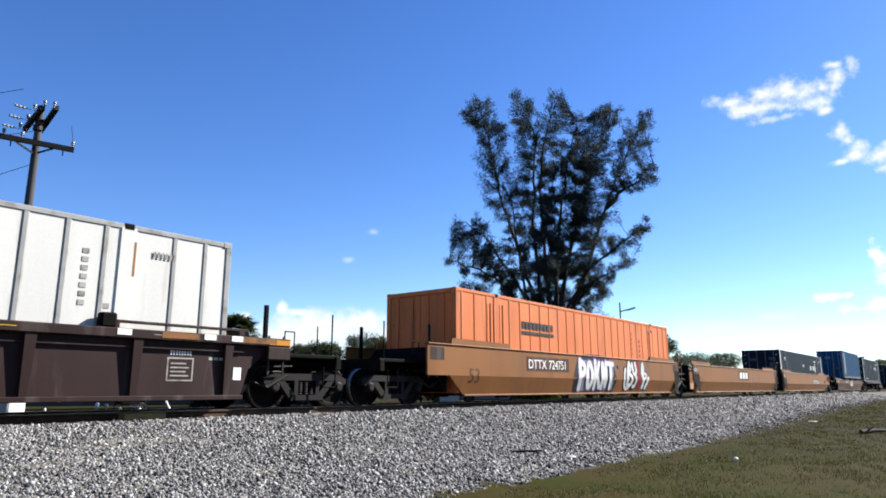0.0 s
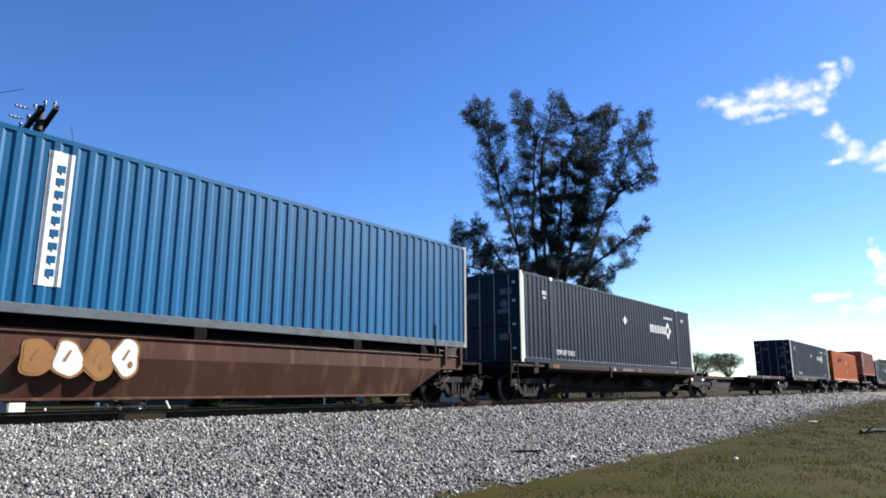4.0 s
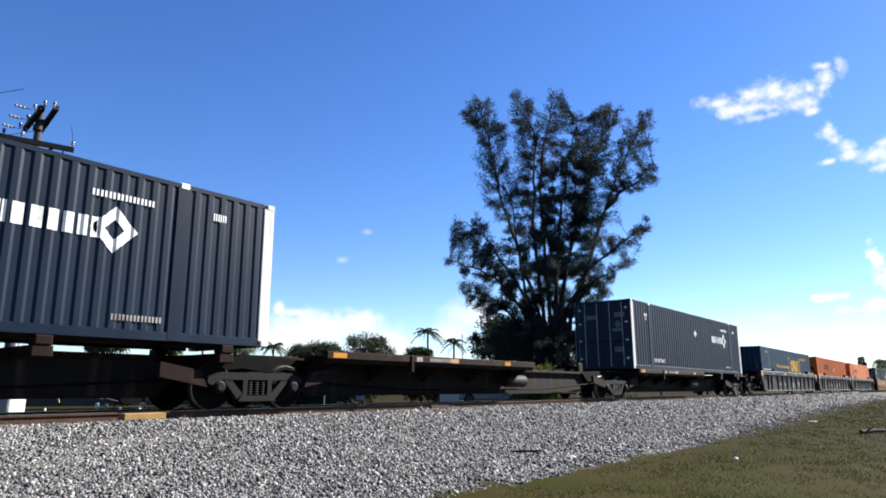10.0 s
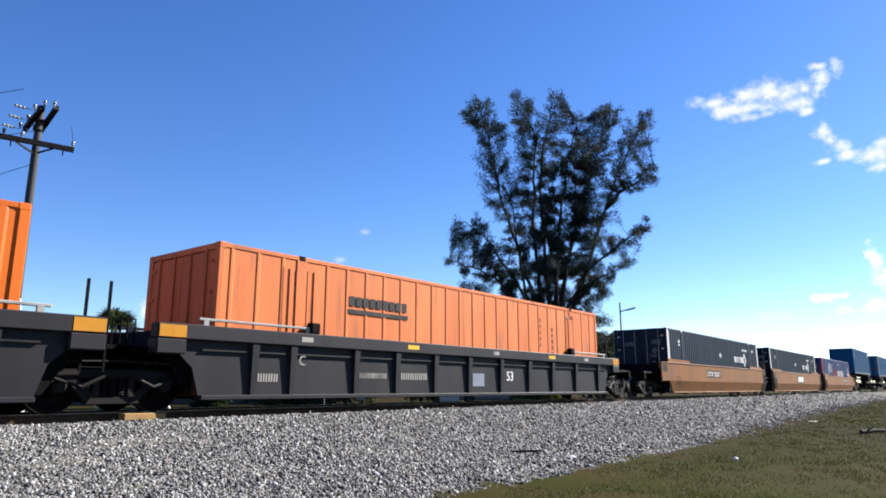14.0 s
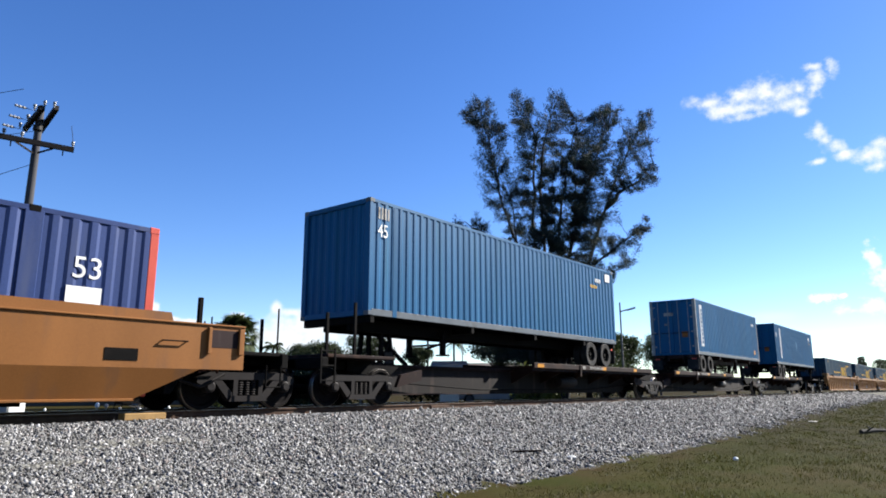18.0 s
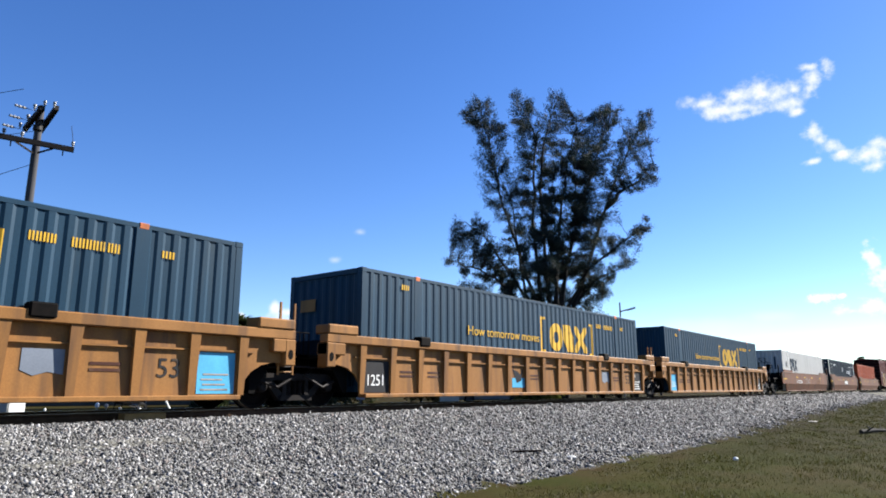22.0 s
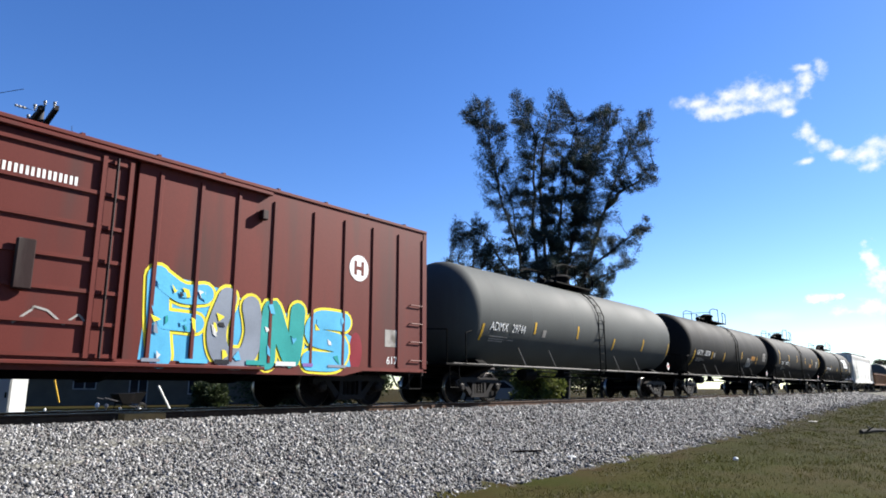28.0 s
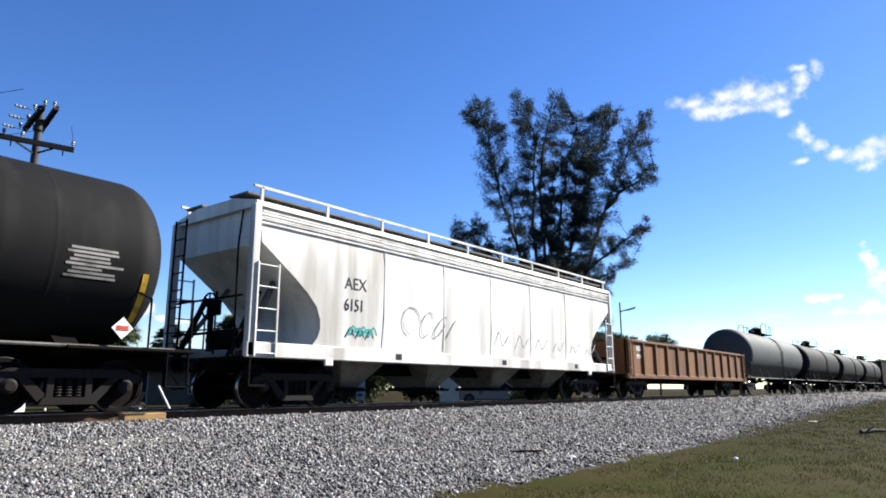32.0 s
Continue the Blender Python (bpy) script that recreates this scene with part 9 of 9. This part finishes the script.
loop_tag(second_tank, 11.7, 1.66, 0.95, 0.52, 4, SPRAY["w"], 0.010, lambda z: -math.sqrt(TR * TR - (z - TZ) ** 2), 0.028)


def hopper():
    S, L, h = 644.8, 16.75, 1.50
    c = rolling(thing("covered_hopper", "weathered white covered hopper car with end slopes", "rail car"), S)
    # side and end sheets: height, where the body begins and how far the bowed side stands out
    rows = ((4.02, 0.32, 1.44), (3.62, 0.32, 1.485), (3.25, 0.36, 1.50), (2.95, 0.78, 1.50), (2.65, 1.20, 1.50), (2.35, 1.58, 1.498), (2.10, 1.83, 1.495), (1.85, 1.94, 1.49), (1.65, 1.96, 1.485), (1.45, 1.90, 1.48), (1.28, 1.76, 1.475))
    g = G()
    for s in (-1, 1):
        vs = [(x, y * s, z) for z, x0, y in rows for x in (x0, L - x0)]
        g.add(vs, [(2 * i, 2 * i + 1, 2 * i + 3, 2 * i + 2) for i in range(len(rows) - 1)])
    for q in (0, 1):
        vs = [((x0, L - x0)[q], y * s, z) for z, x0, y in rows for s in (-1, 1)]
        g.add(vs, [(2 * i, 2 * i + 1, 2 * i + 3, 2 * i + 2) for i in range(len(rows) - 1)])
    part("body", g, HOPPER, c, "white bowed hopper body with slope-sheet ends", weld=True, smooth=True)
    part("roof", G().prism([(-h - 0.02, 3.98), (-h + 0.04, 4.10), (-0.7, 4.26), (0.7, 4.26), (h - 0.04, 4.10), (h + 0.02, 3.98)], "x", 0.2, L - 0.2), HOPPER, c)
    for s in (-1, 1):
        def span(u, w):
            return min((h + u) * s, (h + w) * s), max((h + u) * s, (h + w) * s)
        for z in (3.62, 3.74, 3.86):
            part("side_bead", G().box(0.32, L - 0.32, *span(0, 0.02), z, z + 0.045, 0.008), HOPPER, c)
        for x in (3.9, 6.2, 8.4, 10.6, 12.9):
            part("side_seam", G().box(x, x + 0.025, *span(0, 0.008), 1.35, 3.6), HOPPER, c)
        part("side_sill", G().box(0.1, L - 0.1, *span(-0.08, 0.03), 0.98, 1.28, 0.02), HOPPER, c, "white side sill")
        for x, q in ((0.0, 1), (L, -1)):
            a, b = sorted((x + q * 0.12, x + q * 0.30))
            part("corner_post", G().box(a, b, *span(-0.12, 0.03), 1.0, 4.02, 0.02), HOPPER, c)
            part("jacking_pad", G().box(x + q * 2.2 - 0.12, x + q * 2.2 + 0.12, *span(-0.02, 0.045), 0.86, 1.02, 0.02), HOPPER, c)
            ladder(c, x + q * 0.52, (h + 0.05) * s, 1.0, 2.85, 0.5, HOPPER, rungs=5)
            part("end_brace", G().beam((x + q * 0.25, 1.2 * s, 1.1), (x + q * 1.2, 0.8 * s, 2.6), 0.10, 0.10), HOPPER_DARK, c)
            part("step_bracket", G().beam((x + q * 0.2, (h + 0.02) * s, 0.95), (x + q * 0.2, (h + 0.02) * s, 0.45), 0.03, 0.04).beam((x + q * 0.2, (h + 0.02) * s, 0.45), (x + q * 0.6, (h + 0.02) * s, 0.45), 0.03, 0.04), UNDER, c)
        # roof railing
        part("running_board_rail", G().box(0.2, L - 0.2, *span(-0.18, -0.13), 4.40, 4.45), HOPPER, c)
        for k in range(10):
            x = 0.4 + (L - 0.8) * k / 9
            part("rail_post", G().box(x - 0.03, x + 0.03, *span(-0.18, -0.13), 4.06, 4.42), HOPPER, c)
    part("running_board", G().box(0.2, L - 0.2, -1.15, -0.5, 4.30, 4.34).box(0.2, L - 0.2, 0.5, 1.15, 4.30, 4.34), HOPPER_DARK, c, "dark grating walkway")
    for x in (2.4, 5.4, 8.4, 11.4, 14.3):
        part("hatch", G().lathe([(0.38, 0.0), (0.38, 0.12), (0.2, 0.2), (0, 0.21)], (x, 0, 4.24), "z", 18), HOPPER, c)
    # Discharge bays below the body, in a darker grey than its white sides.
    for x in (2.9, 6.0, 9.1, 12.2):
        g = G()
        w = 1.45
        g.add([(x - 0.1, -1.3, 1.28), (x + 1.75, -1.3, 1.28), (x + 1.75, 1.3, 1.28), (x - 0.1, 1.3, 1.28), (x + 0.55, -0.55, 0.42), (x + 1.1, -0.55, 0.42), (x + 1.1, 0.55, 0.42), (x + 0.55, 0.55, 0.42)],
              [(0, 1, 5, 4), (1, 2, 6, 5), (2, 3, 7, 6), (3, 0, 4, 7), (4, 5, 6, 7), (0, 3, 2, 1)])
        b = part("hopper_bay", g, HOPPER_DARK, c, "dark grey discharge hopper")
        part("outlet_gate", G().box(x + 0.45, x + 1.2, -0.7, 0.7, 0.32, 0.42, 0.01).cyl((x + 0.3, -0.75, 0.36), (x + 1.35, -0.75, 0.36), 0.03, 8), UNDER, b)
    part("centre_sill", G().box(0.0, L, -0.3, 0.3, 0.72, 1.0, 0.02), UNDER, c)
    for x, s in ((0.0, -1), (L, 1)):
        a, b = sorted((x - s * 0.02, x - s * 1.9))
        part("shear_plate", G().box(a, b, -1.45, 1.45, 0.94, 1.0), UNDER, c)
        g = G()
        for y in (-0.95, 0.95):
            g.beam((x - s * 0.12, y, 1.0), (x - s * 0.75, y, 2.35), 0.09, 0.10)
        g.beam((x - s * 0.15, -1.2, 1.5), (x - s * 0.15, 1.2, 1.5), 0.05, 0.05)
        g.beam((x - s * 0.18, -1.2, 2.2), (x - s * 0.18, 1.2, 2.2), 0.04, 0.04)
        part("end_frame", g, UNDER, c)
        part("end_handrail", G().tube([(x, -1.25, 1.0), (x, -1.25, 2.1), (x - s * 0.05, -1.15, 3.2), (x - s * 0.3, -0.9, 4.1)], 0.02, 6).tube([(x, -0.6, 1.05), (x, -0.6, 2.3)], 0.02, 6).tube([(x, -1.25, 1.55), (x, 1.25, 1.55)], 0.018, 6), UNDER, c)
        coupler(c, x, x + s * 0.55)
        ladder(c, x + s * 0.02, 0.9, 0.9, 4.0, 0.42, UNDER, along="y", rungs=9)
        bogie(c, x - s * 1.75)
    part("air_tank", G().lathe([(0.0, 0.0), (0.2, 0.02), (0.22, 0.1), (0.22, 1.0), (0.2, 1.08), (0, 1.1)], (0.75, -0.5, 1.42), "y", 14), UNDER, c)
    brake_wheel(c, -0.12, -0.55, 2.0)
    y = -h - 0.001
    lettering("AEX", 0.28, c, SLATE, 2.62, y - 0.004, 2.58, name="code_letters", squeeze=0.95)
    lettering("6151", 0.28, c, SLATE, 2.62, y - 0.004, 2.10, name="car_number", squeeze=0.8)
    for k in range(5):
        ribbon(c, [(2.75 + 0.16 * k, 1.56 + 0.06 * (k % 2)), (2.9 + 0.16 * k, 1.76 - 0.05 * (k % 2)), (3.0 + 0.16 * k, 1.60)], 0.055, SPRAY["t"], 0.010 + 0.002 * k, face=lambda z: -h)
    for k, (x, w) in enumerate(((4.9, 0.34), (5.5, 0.30), (6.05, 0.28), (6.5, 0.26))):
        loop = [(x + w * math.cos(t) * (1 - 0.2 * (k % 2)), 2.02 - 0.03 * k + (0.34 - 0.03 * k) * math.sin(t + 0.5 * k)) for t in [0.55 * j for j in range(9 + k % 3)]]
        ribbon(c, loop, 0.028, POSTGREY, 0.012, face=lambda z: -h)
    for k in range(6):
        x = 8.6 + k * 1.15
        ribbon(c, [(x, 1.62), (x + 0.25, 2.05 - 0.05 * k), (x + 0.45, 1.66), (x + 0.75, 1.95)], 0.03, WHITE, 0.012, face=lambda z: -h)
    for x in (4.3, 8.9, 13.4):
        part("label", G().box(x, x + 0.22, -h - 0.034, -h - 0.031, 1.06, 1.2), SLATE, c)


hopper()


def gondola():
    S, L, h = 662.4, 17.5, 1.50
    c = rolling(thing("gondola_car", "rusted brown ribbed gondola car with a dark load", "rail car"), S)
    z0, z1 = 0.95, 2.34
    for s in (-1, 1):
        def span(u, w):
            return min((h + u) * s, (h + w) * s), max((h + u) * s, (h + w) * s)
        sd = part("side_sheet", G().box(0.2, L - 0.2, *span(-0.05, 0), z0, z1), GONDRUST, c)
        part("top_chord", G().box(0.2, L - 0.2, *span(-0.06, 0.08), z1 - 0.10, z1, 0.015), GONDRUST, c)
        part("side_sill", G().box(0.2, L - 0.2, *span(-0.06, 0.06), z0 - 0.16, z0, 0.015), GONDRUST, c)
        for k in range(13):
            x = 0.55 + k * (L - 1.1) / 12
            part("rib", G().prism([(x - 0.10, h * s), (x - 0.06, (h + 0.09) * s), (x + 0.06, (h + 0.09) * s), (x + 0.10, h * s)], "z", z0, z1 - 0.1), GONDRUST, sd)
    for x, s in ((0.2, -1), (L - 0.2, 1)):
        part("end_wall", G().box(min(x, x - s * 0.08), max(x, x - s * 0.08), -h, h, z0, z1), GONDRUST, c)
        ladder(c, x - s * 0.3, -h - 0.1, z0 - 0.2, z1, 0.4, GONDRUST, rungs=5)
        coupler(c, x, x + s * 0.9)
        bogie(c, x - s * 2.0)
    part("floor", G().box(0.2, L - 0.2, -h + 0.05, h - 0.05, z0 - 0.1, z0).box(0.2, L - 0.2, -0.3, 0.3, 0.6, z0 - 0.1), UNDER, c)
    rng = random.Random(9)
    g = G()
    for k in range(60):
        x, y = rng.uniform(0.6, L - 0.9), rng.uniform(-1.3, 1.0)
        g.box(x, x + rng.uniform(0.2, 0.8), y, y + rng.uniform(0.15, 0.5), 1.6, rng.uniform(2.1, 2.45))
    part("scrap_load", g, HOPPER_DARK, c, "dark heaped scrap load")
    bars(c, 1.3, 1.9, 0.5, 0.2, 3, WHITE_MARK, -h - 0.001)
    bars(c, 1.3, 1.6, 0.5, 0.16, 4, WHITE_MARK, -h - 0.001)


gondola()
for k in range(4):
    tank_car(680.6 + 18.1 * k, TANKGREY if k == 0 else TANKBLACK, "dark tank car far down the train")


def far_boxcar():
    c = rolling(thing("boxcar", "dark red boxcar far down the train", "rail car"), 753.4)
    part("body", G().box(0, 16, -1.55, 1.55, 0.9, 4.2, 0.03), MAROON_DARK, c)
    part("roof", G().prism([(-1.58, 4.2), (0, 4.35), (1.58, 4.2)], "x", 0, 16), MAROON_DARK, c)
    for k in range(10):
        part("rib", G().box(0.5 + k * 1.65, 0.6 + k * 1.65, -1.61, -1.55, 1.0, 4.1), MAROON_DARK, c)
    part("underframe", G().box(0.2, 15.8, -0.4, 0.4, 0.6, 0.9), UNDER, c)
    coupler(c, 0, -0.6)
    bogie(c, 2.2)
    bogie(c, 13.8)


far_boxcar()

# ================= the moving train and clouds =================
SPEED = 19.929
LAG = ((0.0, -0.08), (1.0, -0.01), (2.0, -0.10), (3.0, -0.09), (3.5, 0.02), (5.5, 0.02), (6.0, -0.05), (7.0, 0.14), (8.0, 0.29), (9.0, 0.46), (10.0, -0.11), (11.0, -0.24), (12.0, -0.24), (13.0, -0.18),
       (14.0, -0.28), (14.5, -0.20), (16.5, -0.10), (17.0, -0.06), (18.0, -0.05), (19.0, 0.12), (20.0, 0.33), (21.0, 0.37), (22.0, 0.31), (23.0, 0.25), (24.0, 0.20), (25.0, 0.17), (25.5, 0.02), (27.5, -0.40), (28.0, -0.50), (32.0, -0.50))


def motions():
    for ob, s, z in MOVING:
        walk(ob, [(t, pose(s - SPEED * t - d, YC, z)) for t, d in LAG])
    for ob, a, b, turn in CLOUDS:
        walk(ob, [(t, Matrix.LocRotScale(a.lerp(b, t / 32.0), turn, None)) for t in (0.0, 16.0, 32.0)])


motions()
